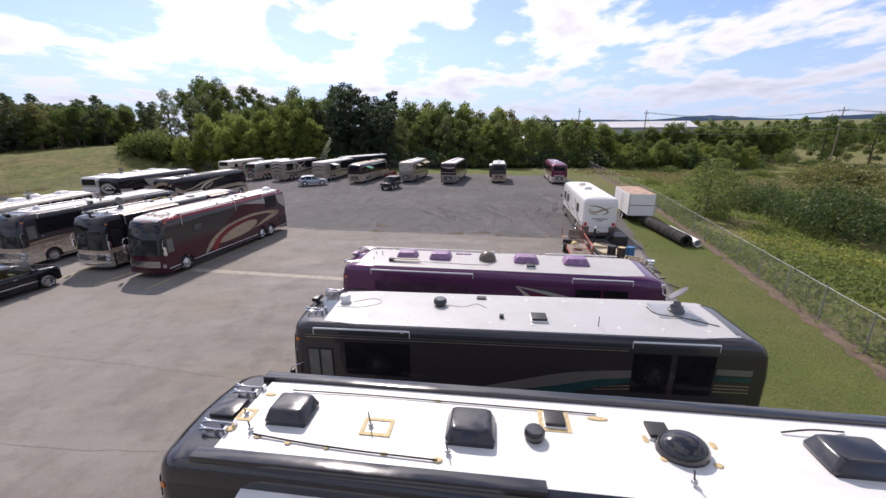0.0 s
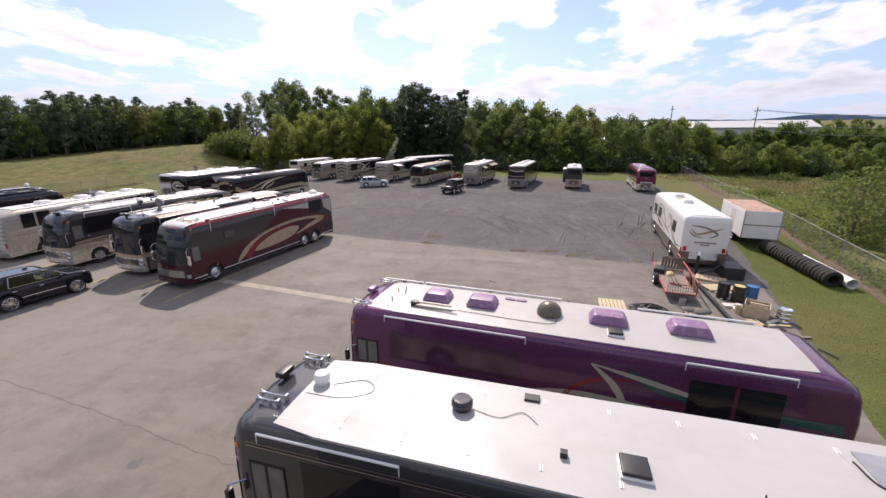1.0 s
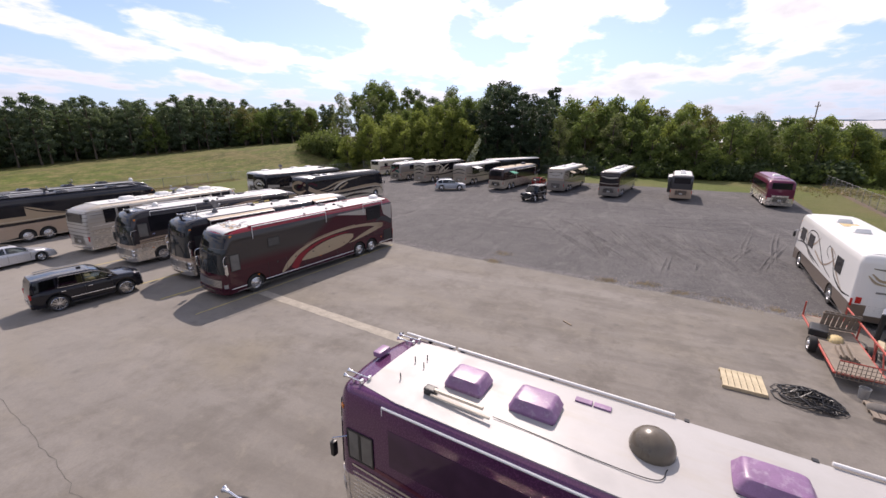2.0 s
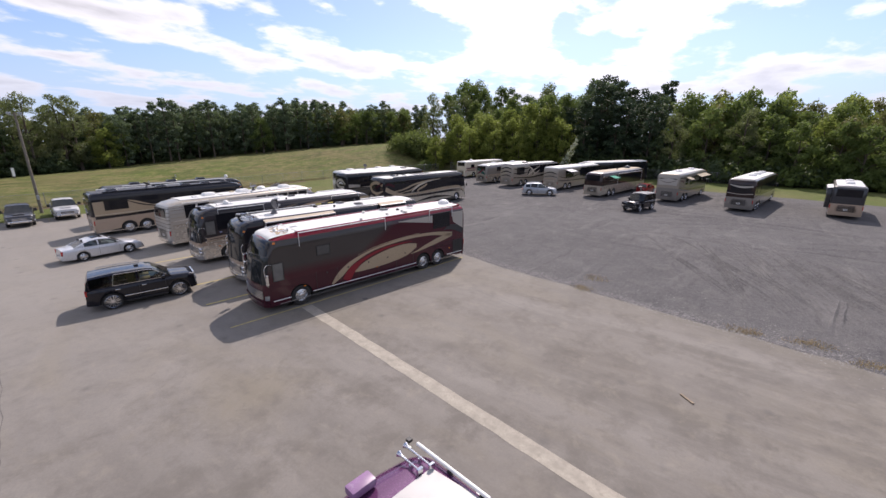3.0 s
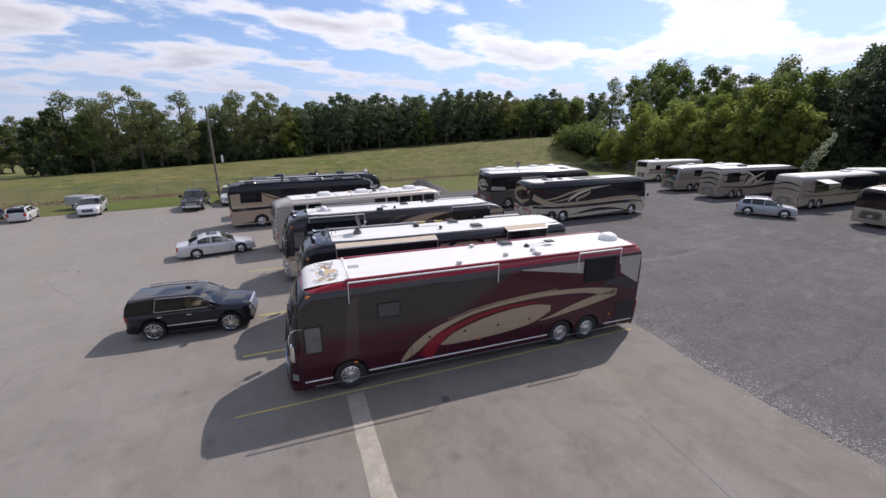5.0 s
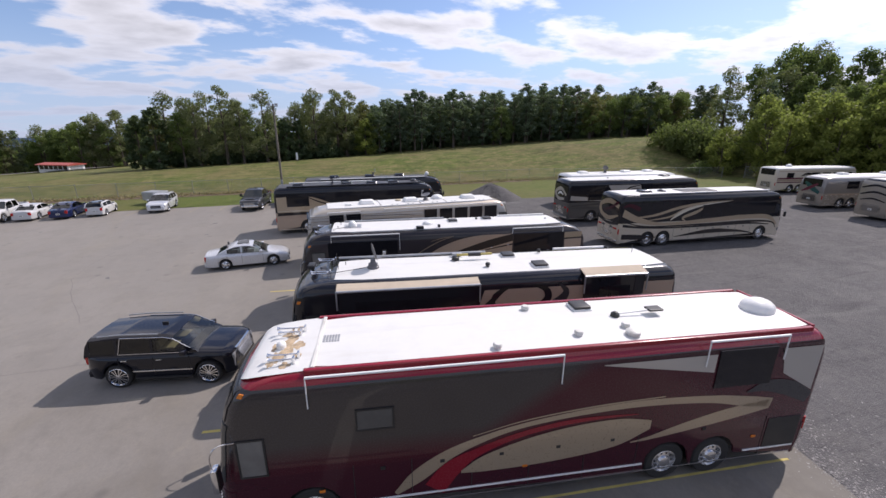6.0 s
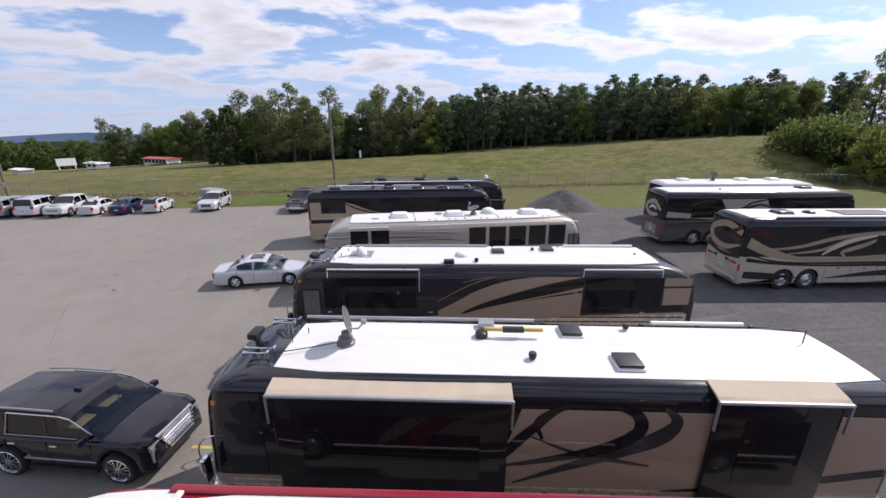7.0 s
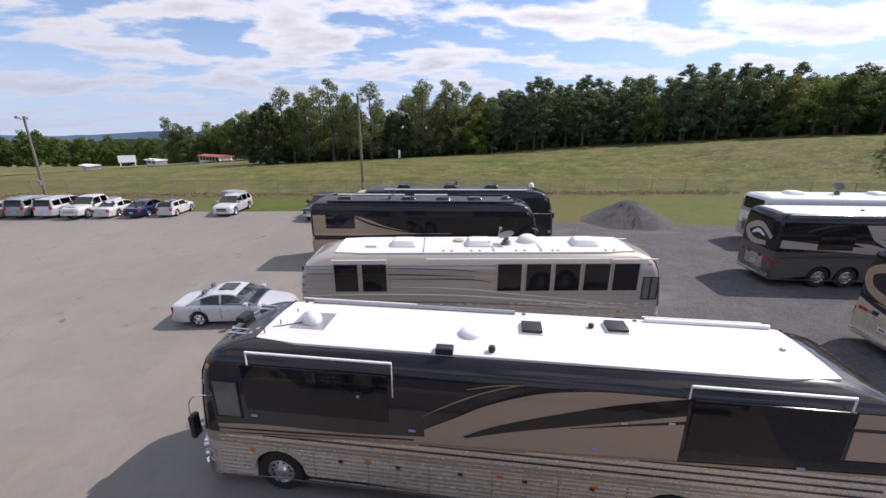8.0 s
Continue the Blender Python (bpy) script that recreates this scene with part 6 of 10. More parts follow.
horn_pair(c, 5.95, -1.0, 3.48), horn_pair(c, 5.95, 0.55, 3.5), spot_pod(c, 6.22, -0.25, 3.45)
part("whip_antenna", C((-2.3, 0.8, 3.52), (-2.3, 0.8, 3.85), 0.012, 5), BLACK, c)
seams(c, sh, 0.45, 1.5, [3.9, 2.7, 1.4, 0.1, -1.2]), side_lamps(c, sh, [4.3, 2.2, -0.4]), plate_bar(c, sh)

c, sh = coach("purple motor coach with grey and teal sweeps", 2.21, 15.72, 172.6, L=13.0, H=3.5, style="flat", body=PURPLE, upper=PURPLE, cap=PURPLE, belt=1.45, lower=STEEL, flutes=9, roof=ROOF_DIRTY, roof_in=0.2, roof_start=5.68, shield=(1.5, 2.65), front=STEEL)
for pts, mt, ly in (
    (((0.9, 1.75, 0.12), (-0.6, 2.0, 0.14), (-2.4, 1.95, 0.1)), SILVER, 2),
    (((-1.2, 1.0, 0.04), (-0.6, 1.25, 0.1), (-0.3, 1.7, 0.13), (-0.5, 2.15, 0.12), (-1.1, 2.5, 0.1), (-2.0, 2.65, 0.03)), RED, 2),
    (((-1.4, 1.2, 0.05), (-1.75, 1.8, 0.14), (-1.5, 2.4, 0.18), (-0.9, 2.95, 0.05)), SILVER, 3),
    (((-0.9, 2.95, 0.03), (-2.2, 2.7, 0.14), (-3.2, 2.5, 0.12)), SILVER, 3),
    (((-0.6, 2.0, 0.02), (-2.0, 1.75, 0.14), (-5.4, 1.5, 0.14), (-6.2, 1.5, 0.12)), SILVER, 3),
    (((-1.8, 2.9, 0.03), (-2.4, 2.6, 0.3), (-3.2, 2.4, 0.2)), TEAL, 2),
    (((-5.0, 2.3, 0.2), (-6.2, 2.3, 0.24)), TEAL, 2), (((-5.0, 2.05, 0.08), (-6.2, 2.05, 0.08)), SILVER, 2), (((-5.0, 1.85, 0.2), (-6.2, 1.85, 0.2)), PLUM, 2),
    (((5.6, 1.75, 0.1), (2.0, 1.55, 0.1), (-2.0, 1.3, 0.1), (-6.2, 1.25, 0.1)), PLUM, 2),
    (((5.9, 1.55, 0.05), (3.5, 1.42, 0.06), (0.5, 1.1, 0.05), (-1.5, 0.9, 0.02)), CREAM, 3),
    (((-2.2, 2.2, 0.02), (-3.2, 2.15, 0.12)), PLUM, 2),
):
    both(c, "painted_sweep", ribbon, sh, (pts,), mt, ly)
for s in (1, -1):
    topper(c, sh, 5.0, 0.8, s, 0.5, -0.07, 3.36), topper(c, sh, -3.0, -5.2, s, 0.55, -0.07, 3.36)
    window_panel(c, sh, 0.95, 4.85, 2.0, 2.9, s, layer=2, material=PLUMGLASS)
    window_panel(c, sh, -5.05, -3.15, 1.85, 2.95, s, layer=4), part("window_bar", B(-4.16, -4.08, *sorted((s * 1.3, s * 1.324)), 1.85, 2.95), PLUM, c)
    window_panel(c, sh, 5.3, 5.6, 1.75, 2.45, s, "driver_window", CABVIEW, BLACK, 4), window_panel(c, sh, 5.67, 5.95, 1.75, 2.45, s, "driver_window", CABVIEW, BLACK, 4)
for x, lx in ((3.75, 0.85), (2.3, 0.9), (-1.3, 1.0), (-3.3, 1.0)):
    ac_unit(c, x, -0.08, 3.53, lx, 0.68, 0.28, PURPLE_PLASTIC, "faded purple rooftop air conditioner")
roof_dome(c, 0.3, -0.05, 3.53, 0.36, 0.36, 0.34, plain("bronze_plastic", (0.12, 0.1, 0.075), 0.3), "bronze satellite dome")
roof_hatch(c, -1.45, 0.62, 3.53, 0.2)
for x in (1.55, 1.2):
    part("roof_box", B(x - 0.16, x + 0.16, -0.82, -0.68, 3.52, 3.57, 0.01), PURPLE_PLASTIC, c)
a = part("antenna", B(3.1, 4.2, 0.55, 0.62, 3.62, 3.68, 0.01), CREAM, c, "folded television antenna")
part("antenna_base", B(4.15, 4.4, 0.5, 0.68, 3.53, 3.68, 0.03), BLACK, a), part("antenna_mast", tube(bmesh.new(), [(4.2, 0.7, 3.6), (2.9, 0.75, 3.62)], 0.03, 6), CREAM, a)
roof_cable(c, [(2.9, 0.6, 3.56), (2.0, 0.62, 3.55), (1.0, 0.66, 3.55), (0.2, 0.62, 3.56), (0.05, 0.3, 3.56)], 0.008)
horn_pair(c, 5.95, 0.95, 3.45), horn_pair(c, 5.95, -0.95, 3.45), spot_pod(c, 6.1, -0.1, 3.4, PURPLE_PLASTIC)
for x, y in ((5.2, -0.2), (5.0, -0.4), (4.9, -0.1), (5.1, 0.5)):
    part("whip_antenna", C((x, y, 3.53), (x, y, 3.68), 0.014, 5), BLACK, c)
roof_rail(c, sh, 6.15, 4.7, -1, WHITE, -1.2, 0.03), roof_rail(c, sh, 4.62, 0.0, -1, WHITE, -1.2, 0.03), roof_rail(c, sh, -2.2, -5.2, -1, WHITE, -1.2, 0.03)
seams(c, sh, 0.45, 1.5, [3.9, 2.7, 1.4, 0.1, -1.2]), side_lamps(c, sh, [4.3, 1.8, -0.6]), plate_bar(c, sh)

# ---- the far row along the trees ----


def plainer(label, cx, cy, yaw, windows=((-4.5, 4.8),), stripes=(), units=(), win=(2.05, 2.8), **kw):
    kw.setdefault("cap_from", kw["H"] - 0.14)
    c, sh = coach(label, cx, cy, yaw, detail=1, **kw)
    for s in (1, -1):
        for a, b in windows:
            window_panel(c, sh, a, b, win[0], win[1], s, layer=6)
    for pts, mt, ly in stripes:
        both(c, "painted_sweep", ribbon, sh, (pts,), mt, ly)
    for x, mt in units:
        ac_unit(c, x, 0, sh.H + 0.01, 0.95, 0.75, 0.25, mt, "rooftop air conditioner")
    plate_bar(c, sh)
    return c, sh


RUSSET = paint("dark_russet_paint", (0.03, 0.017, 0.016), 0.15)
GREIGE = paint("greige_paint", (0.33, 0.295, 0.25), 0.26, 0.35)
STRAIGHT = lambda z, w, a=-6.3, b=6.2: ((a, z, w), (0, z, w), (b, z, w))  # noqa: E731
c, sh = plainer("cream motor home with brown and red stripes", -44.8, 87.0, 80, L=12.2, H=3.15, style="boxy", body=CREAM, upper=CREAM, cap=WHITEPAINT, belt=1.7, lower=CREAM, win=(1.95, 2.55), windows=((-4.6, -3.6), (-1.0, 0.2), (0.6, 1.8), (2.2, 3.4), (3.8, 5.0)),
                stripes=((STRAIGHT(1.85, 0.18, -5.9, 5.6), PLUM, 2), (STRAIGHT(1.6, 0.24, -5.9, 5.6), BRONZE, 2), (STRAIGHT(1.36, 0.12, -5.9, 5.6), PLUM, 2), (STRAIGHT(2.72, 0.08, -5.9, 5.6), BRONZE, 2), (((-2.6, 2.1, 0.05), (-1.6, 2.4, 0.3), (0.0, 2.2, 0.05)), BROWNBLACK, 3)))
roof_dome(c, -3.2, 0, 3.16, 0.35, 0.35, 0.3, WHITE)
c, sh = plainer("silver and brown motor coach with a painted tail", -36.2, 81.6, 80, H=3.3, style="classic", body=GREIGE, upper=PEWTER, cap=WHITEPAINT, belt=1.6, lower=GREIGE, flutes=6, windows=((-4.2, -2.8), (-2.4, 5.2)), units=((-3.5, WHITE), (2.0, WHITE)),
                stripes=((((-6.2, 1.5, 0.1), (-3.0, 1.45, 0.16), (5.5, 1.4, 0.1)), BRONZE, 2),))
rear_swirl(c, sh, ((TEAL, ((-0.9, 1.6, 0.3), (0.0, 2.1, 0.5), (0.7, 2.6, 0.2))), (PLUM, ((-0.6, 2.5, 0.2), (0.2, 2.0, 0.3), (0.9, 1.6, 0.1)))))
c, sh = plainer("tan and black motor coach with curling sweeps", -30.3, 80.2, 78, H=3.6, body=GREIGE, upper=GREIGE, cap=NEARBLACK, belt=1.8, lower=GREIGE, windows=((0.4, 6.0), (-5.8, -3.8)), win=(1.95, 3.1), units=((-2.0, BLACK_GLOSS),), rear_mat=PEWTER,
                stripes=((((-6.5, 2.9, 0.1), (-4.5, 2.75, 0.2), (-2.5, 2.9, 0.12)), NEARBLACK, 2), (((-6.5, 2.2, 0.1), (-5.0, 2.0, 0.22), (-3.0, 2.2, 0.1)), NEARBLACK, 2), (((-2.8, 1.3, 0.05), (-2.6, 2.3, 0.3), (-1.6, 2.95, 0.3), (-0.4, 2.6, 0.2)), NEARBLACK, 2), (((-1.6, 1.4, 0.05), (-1.2, 2.1, 0.26), (0.2, 2.8, 0.3), (3.0, 2.6, 0.9), (6.0, 2.4, 0.9)), BROWNBLACK, 3), (((-6.5, 1.5, 0.1), (-2.0, 1.3, 0.2), (3.0, 1.6, 0.3), (6.2, 1.3, 0.2)), BROWNBLACK, 2)))
both(c, "painted_field", area, sh, (((-2.6, 3.3), (6.4, 3.3)), ((-0.6, 2.0), (6.4, 1.7))), BROWNBLACK, 1)
for pts in (((-2.9, 1.6, 0.06), (-1.9, 2.1, 0.2), (-0.6, 2.7, 0.16), (0.6, 3.1, 0.05)), ((-1.6, 1.5, 0.05), (-0.4, 2.0, 0.16), (0.8, 2.5, 0.1), (2.0, 2.8, 0.03)), ((-2.6, 3.1, 0.04), (-1.9, 2.8, 0.2), (-1.2, 2.3, 0.2), (-1.0, 1.7, 0.06))):
    both(c, "painted_sweep", ribbon, sh, (pts,), CREAM, 4)
rear_swirl(c, sh, ((NEARBLACK, ((-1.1, 2.9, 0.12), (0.0, 3.1, 0.18), (1.1, 2.8, 0.1))), (NEARBLACK, ((-1.1, 2.3, 0.1), (0.0, 2.5, 0.18), (1.1, 2.2, 0.1))), (NEARBLACK, ((-1.0, 1.7, 0.06), (0.0, 1.9, 0.14), (1.0, 1.7, 0.06)))))
c, sh = plainer("champagne motor coach with a propped white awning", -22.8, 80.2, 79, H=3.5, body=GREIGE, upper=GREIGE, cap=WHITEPAINT, belt=1.7, lower=CHAMPAGNE, windows=((-0.4, 6.0), (-4.6, -2.4)), win=(1.9, 3.05), units=((2.2, WHITE),), rear_mat=PEWTER,
                stripes=((((-6.5, 2.1, 0.05), (-4.0, 1.8, 0.14), (-1.0, 2.1, 0.1), (0.5, 2.5, 0.03)), BROWNBLACK, 2), (((-6.5, 1.55, 0.06), (-2.0, 1.35, 0.1), (6.0, 1.5, 0.2)), BROWNBLACK, 2), (((-3.0, 2.6, 0.05), (-1.4, 2.8, 0.2), (0.4, 2.5, 0.1)), BROWNBLACK, 3), (((-6.5, 1.25, 0.04), (-3.0, 1.05, 0.06), (2.0, 1.2, 0.08), (6.0, 1.1, 0.04)), BRONZE, 2)))
both(c, "painted_field", area, sh, (((-0.2, 3.25), (6.3, 3.25)), ((0.6, 1.75), (6.3, 1.7))), NEARBLACK, 4)
rear_swirl(c, sh, ((BROWNBLACK, ((-1.2, 2.5, 0.08), (0.0, 2.75, 0.14), (1.2, 2.45, 0.08))), (BROWNBLACK, ((-1.2, 2.0, 0.06), (0.0, 2.15, 0.1), (1.2, 1.95, 0.06))), (BRONZE, ((-1.2, 1.7, 0.06), (0.0, 1.78, 0.1), (1.2, 1.66, 0.06)))))
window_awning(c, sh, -4.9, -2.9, 3.1, -1, WHITE, 1.1)
c, sh = plainer("bronze and silver motor coach with a green awning", -15.2, 76.7, 78, H=3.4, style="classic", body=CHAMPAGNE, upper=RUSSET, cap=PEWTER, belt=1.6, lower=CHAMPAGNE, flutes=6, roof=TAN_CLOTH, windows=((-5.2, -3.6), (-2.6, 5.6)), units=(), win=(1.95, 2.8),
                stripes=((((-6.3, 1.8, 0.1), (0.0, 1.7, 0.2), (6.0, 1.5, 0.1)), BROWNBLACK, 2),))
window_awning(c, sh, -4.9, -3.4, 2.85, -1, GREEN_CLOTH, 0.9), roof_dome(c, 3.0, 0, 3.41, 0.45, 0.4, 0.35, BLACK_GLOSS), roof_pot(c, -0.6, -0.2, 3.41, 0.12, 0.2, BLACK)
topper(c, sh, -2.4, 5.2, -1, 1.4, z=3.0)
plainer("black motor coach with a white roof edge under the trees", -19.2, 92.0, 60, H=3.7, style="boxy", body=NEARBLACK, upper=NEARBLACK, cap=WHITEPAINT, belt=1.8, cap_from=3.55, windows=((-5.5, 5.5),))
c, sh = plainer("tan motor home with propped beige awnings", -6.7, 77.2, 80, L=12.2, H=3.6, body=PEWTER, upper=GREIGE, cap=CHAMPAGNE, belt=1.8, lower=PEWTER, windows=((-3.6, -2.6), (-1.9, 0.2), (2.0, 3.0), (3.8, 5.2)), win=(2.1, 2.8), units=((-2.5, WHITE), (2.5, WHITE)),
                stripes=((((-5.8, 1.9, 0.1), (-2.0, 1.4, 0.22), (5.0, 1.2, 0.1)), BROWNBLACK, 2), (((-5.8, 2.8, 0.1), (-4.4, 2.5, 0.16), (-3.8, 1.8, 0.06)), PLUM, 2), (((-5.8, 1.5, 0.1), (-2.0, 1.05, 0.12), (5.4, 0.9, 0.16)), BRONZE, 2), (((-5.8, 3.1, 0.1), (-1.0, 2.95, 0.12), (5.4, 3.05, 0.16)), BROWNBLACK, 2), (((-2.4, 1.9, 0.03), (0.6, 2.2, 0.3), (5.6, 1.9, 0.5)), BROWNBLACK, 2)))
window_awning(c, sh, -3.8, -2.4, 3.1, -1, BEIGE_CLOTH, 0.7), window_awning(c, sh, 0.4, 4.6, 3.2, -1, BEIGE_CLOTH, 0.7)
rear_swirl(c, sh, ((SILVER, ((-1.1, 2.5, 0.7), (0.0, 2.6, 0.8), (1.1, 2.5, 0.7))), (PEWTER, ((-1.0, 2.8, 0.06), (0.0, 2.5, 0.12), (1.0, 2.7, 0.05)))))
c, sh = plainer("dark russet and pewter motor coach with chrome mirrors", 0.95, 75.5, 80, H=3.6, body=PEWTER, upper=RUSSET, cap=PEWTER, belt=1.6, lower=PEWTER, windows=((-5.6, -4.2), (-3.6, 5.8)), units=((-2.0, WHITE), (0.8, WHITE), (3.4, WHITE)),
                stripes=((((-6.5, 2.0, 0.14), (-3.0, 1.7, 0.1), (6.0, 1.6, 0.1)), NEARBLACK, 2),))
rear_swirl(c, sh, ((SILVER, ((-1.1, 2.85, 0.14), (0.0, 2.75, 0.2), (1.1, 2.95, 0.05))), (NEARBLACK, ((-1.2, 2.25, 0.2), (0.0, 2.15, 0.16), (1.2, 2.25, 0.2))), (SILVER, ((-1.2, 2.05, 0.06), (0.0, 1.95, 0.06), (1.2, 2.05, 0.06)))))
mh, mhs = plainer("small grey motor home with a white roof", 9.05, 74.5, 84, L=8.6, W=2.5, H=3.3, style="boxy", body=BRONZE, upper=CHARCOAL, cap=PEWTER, belt=1.5, lower=BRONZE, windows=((-3.4, -1.6), (-1.0, 0.8), (1.4, 3.0)), units=((-1.5, WHITE), (1.2, WHITE)), wheels=(2.7, -1.9), stripes=((STRAIGHT(1.6, 0.2, -4.0, 3.6), CHARCOAL, 2),))
slide_out(mh, mhs, -3.2, 0.6, 0.9, 2.9, 1, 0.4, CHARCOAL, WHITE)
c, sh = plainer("plum motor coach with a ribbed steel tail", 19.3, 74.6, 84, L=12.2, H=3.4, style="classic", body=PLUM, upper=PLUM, cap=PLUM, belt=1.5, lower=STEEL, flutes=8, roof=PURPLE_PLASTIC, windows=((-4.8, 5.0),), win=(1.95, 2.75), units=((-1.5, WHITE),), stripes=((STRAIGHT(1.7, 0.1, -5.8, 5.4), SILVER, 2),))

# ---- the white motor home by the scrap ----
TAUPE = paint("taupe_paint", (0.16, 0.125, 0.1), 0.3, 0.2)
c, sh = coach("white motor home with brown swirls and a grey skirt", 13.35, 38.1, 83, L=11.7, W=2.7, H=3.45, style="boxy", body=WHITEPAINT, upper=WHITEPAINT, cap=WHITEPAINT, belt=1.6, lower=TAUPE, skirt_top=1.1, roof=ROOF, wheels=(3.9, -2.9), rear_mat=WHITEPAINT)
for pts, mt in (
    (((-5.6, 1.35, 0.04), (-4.4, 1.25, 0.1), (-3.0, 1.6, 0.08), (-2.2, 2.4, 0.06), (-1.4, 2.75, 0.05), (-1.1, 2.4, 0.05), (-1.7, 2.1, 0.02)), BROWNBLACK),
    (((-2.6, 1.3, 0.03), (-1.0, 1.6, 0.07), (0.2, 2.3, 0.08), (1.3, 2.85, 0.06), (2.6, 2.8, 0.06), (3.2, 2.3, 0.05)), BROWNBLACK),
    (((0.6, 1.25, 0.03), (2.2, 1.5, 0.08), (3.2, 2.1, 0.08), (4.6, 2.5, 0.06), (5.3, 2.2, 0.04)), BROWNBLACK),
    (((-4.6, 1.2, 0.04), (-3.0, 1.9, 0.12), (-1.6, 2.7, 0.1), (-2.6, 2.4, 0.05), (-1.0, 1.6, 0.12), (1.0, 1.9, 0.12)), BRONZE),
    (((0.4, 2.8, 0.04), (1.4, 2.2, 0.14), (2.6, 2.0, 0.12), (3.6, 2.6, 0.1), (5.0, 2.2, 0.06)), BRONZE),
    (((-0.6, 1.3, 0.03), (1.6, 1.5, 0.12), (3.4, 1.8, 0.12), (5.2, 1.6, 0.05)), CHARCOAL),
):
    both(c, "painted_sweep", ribbon, sh, (pts,), mt, 2)
for s in (1, -1):
    for a, b in ((-3.8, -2.9), (1.6, 2.6), (3.6, 4.6)):
        window_panel(c, sh, a, b, 1.9, 2.6, s, layer=4, frame=BLACK)
rear_swirl(c, sh, ((TAN, ((-0.9, 2.75, 0.04), (-0.2, 2.5, 0.14), (0.5, 2.3, 0.12), (0.9, 2.6, 0.05))), (PEWTER, ((0.9, 2.85, 0.04), (0.1, 2.75, 0.1), (-0.6, 2.35, 0.12), (-0.2, 2.1, 0.05))), (TAN, ((0.2, 2.1, 0.04), (0.7, 2.2, 0.1), (1.0, 2.5, 0.04)))))
for k, (y0, y1) in enumerate(((-0.62, 0.62), (-0.25, 0.25))):
    part("worn_lettering", B(-5.876, -5.862, y0, y1, 1.72 - k * 0.16, 1.8 - k * 0.16), PEWTER, c, "unreadable grey lettering bar")
for x in (-0.4, 2.6):
    ac_unit(c, x, 0.1, 3.46, 0.95, 0.75, 0.28, WHITE, "white rooftop air conditioner")
part("roof_patch", B(1.0, 1.9, -0.4, 0.4, 3.49, 3.51), SEALANT, c), plate_bar(c, sh, 0.6)
for s in (1, -1):
    part("tail_lamp_cluster", B(-5.88, -5.85, *sorted((s * 1.0, s * 1.2)), 1.15, 1.45, 0.01), REDLENS, c)

# ---- cars ----


def see_through(name, tint):
    """Thin tinted pane: lets light through, mirrors at a flat angle."""
    m = Nodes(name)
    t, g, f, mx = (m.n.new(k) for k in ("ShaderNodeBsdfTransparent", "ShaderNodeBsdfGlossy", "ShaderNodeFresnel", "ShaderNodeMixShader"))
    t.inputs[0].default_value = (*tint, 1)
    g.inputs["Roughness"].default_value, f.inputs["IOR"].default_value = 0.03, 1.7
    m.l.new(f.outputs[0], mx.inputs[0]), m.l.new(t.outputs[0], mx.inputs[1]), m.l.new(g.outputs[0], mx.inputs[2])
    m.l.new(mx.outputs[0], m.n["Material Output"].inputs[0])
    return m.mat


PANE, PANE_DARK = see_through("clear_car_glass", (0.55, 0.6, 0.58)), see_through("privacy_glass", (0.035, 0.038, 0.045))
SEAT_TAN, SEAT_GREY = plain("tan_leather", (0.33, 0.26, 0.15), 0.5), plain("grey_seat_cloth", (0.1, 0.1, 0.1), 0.8)

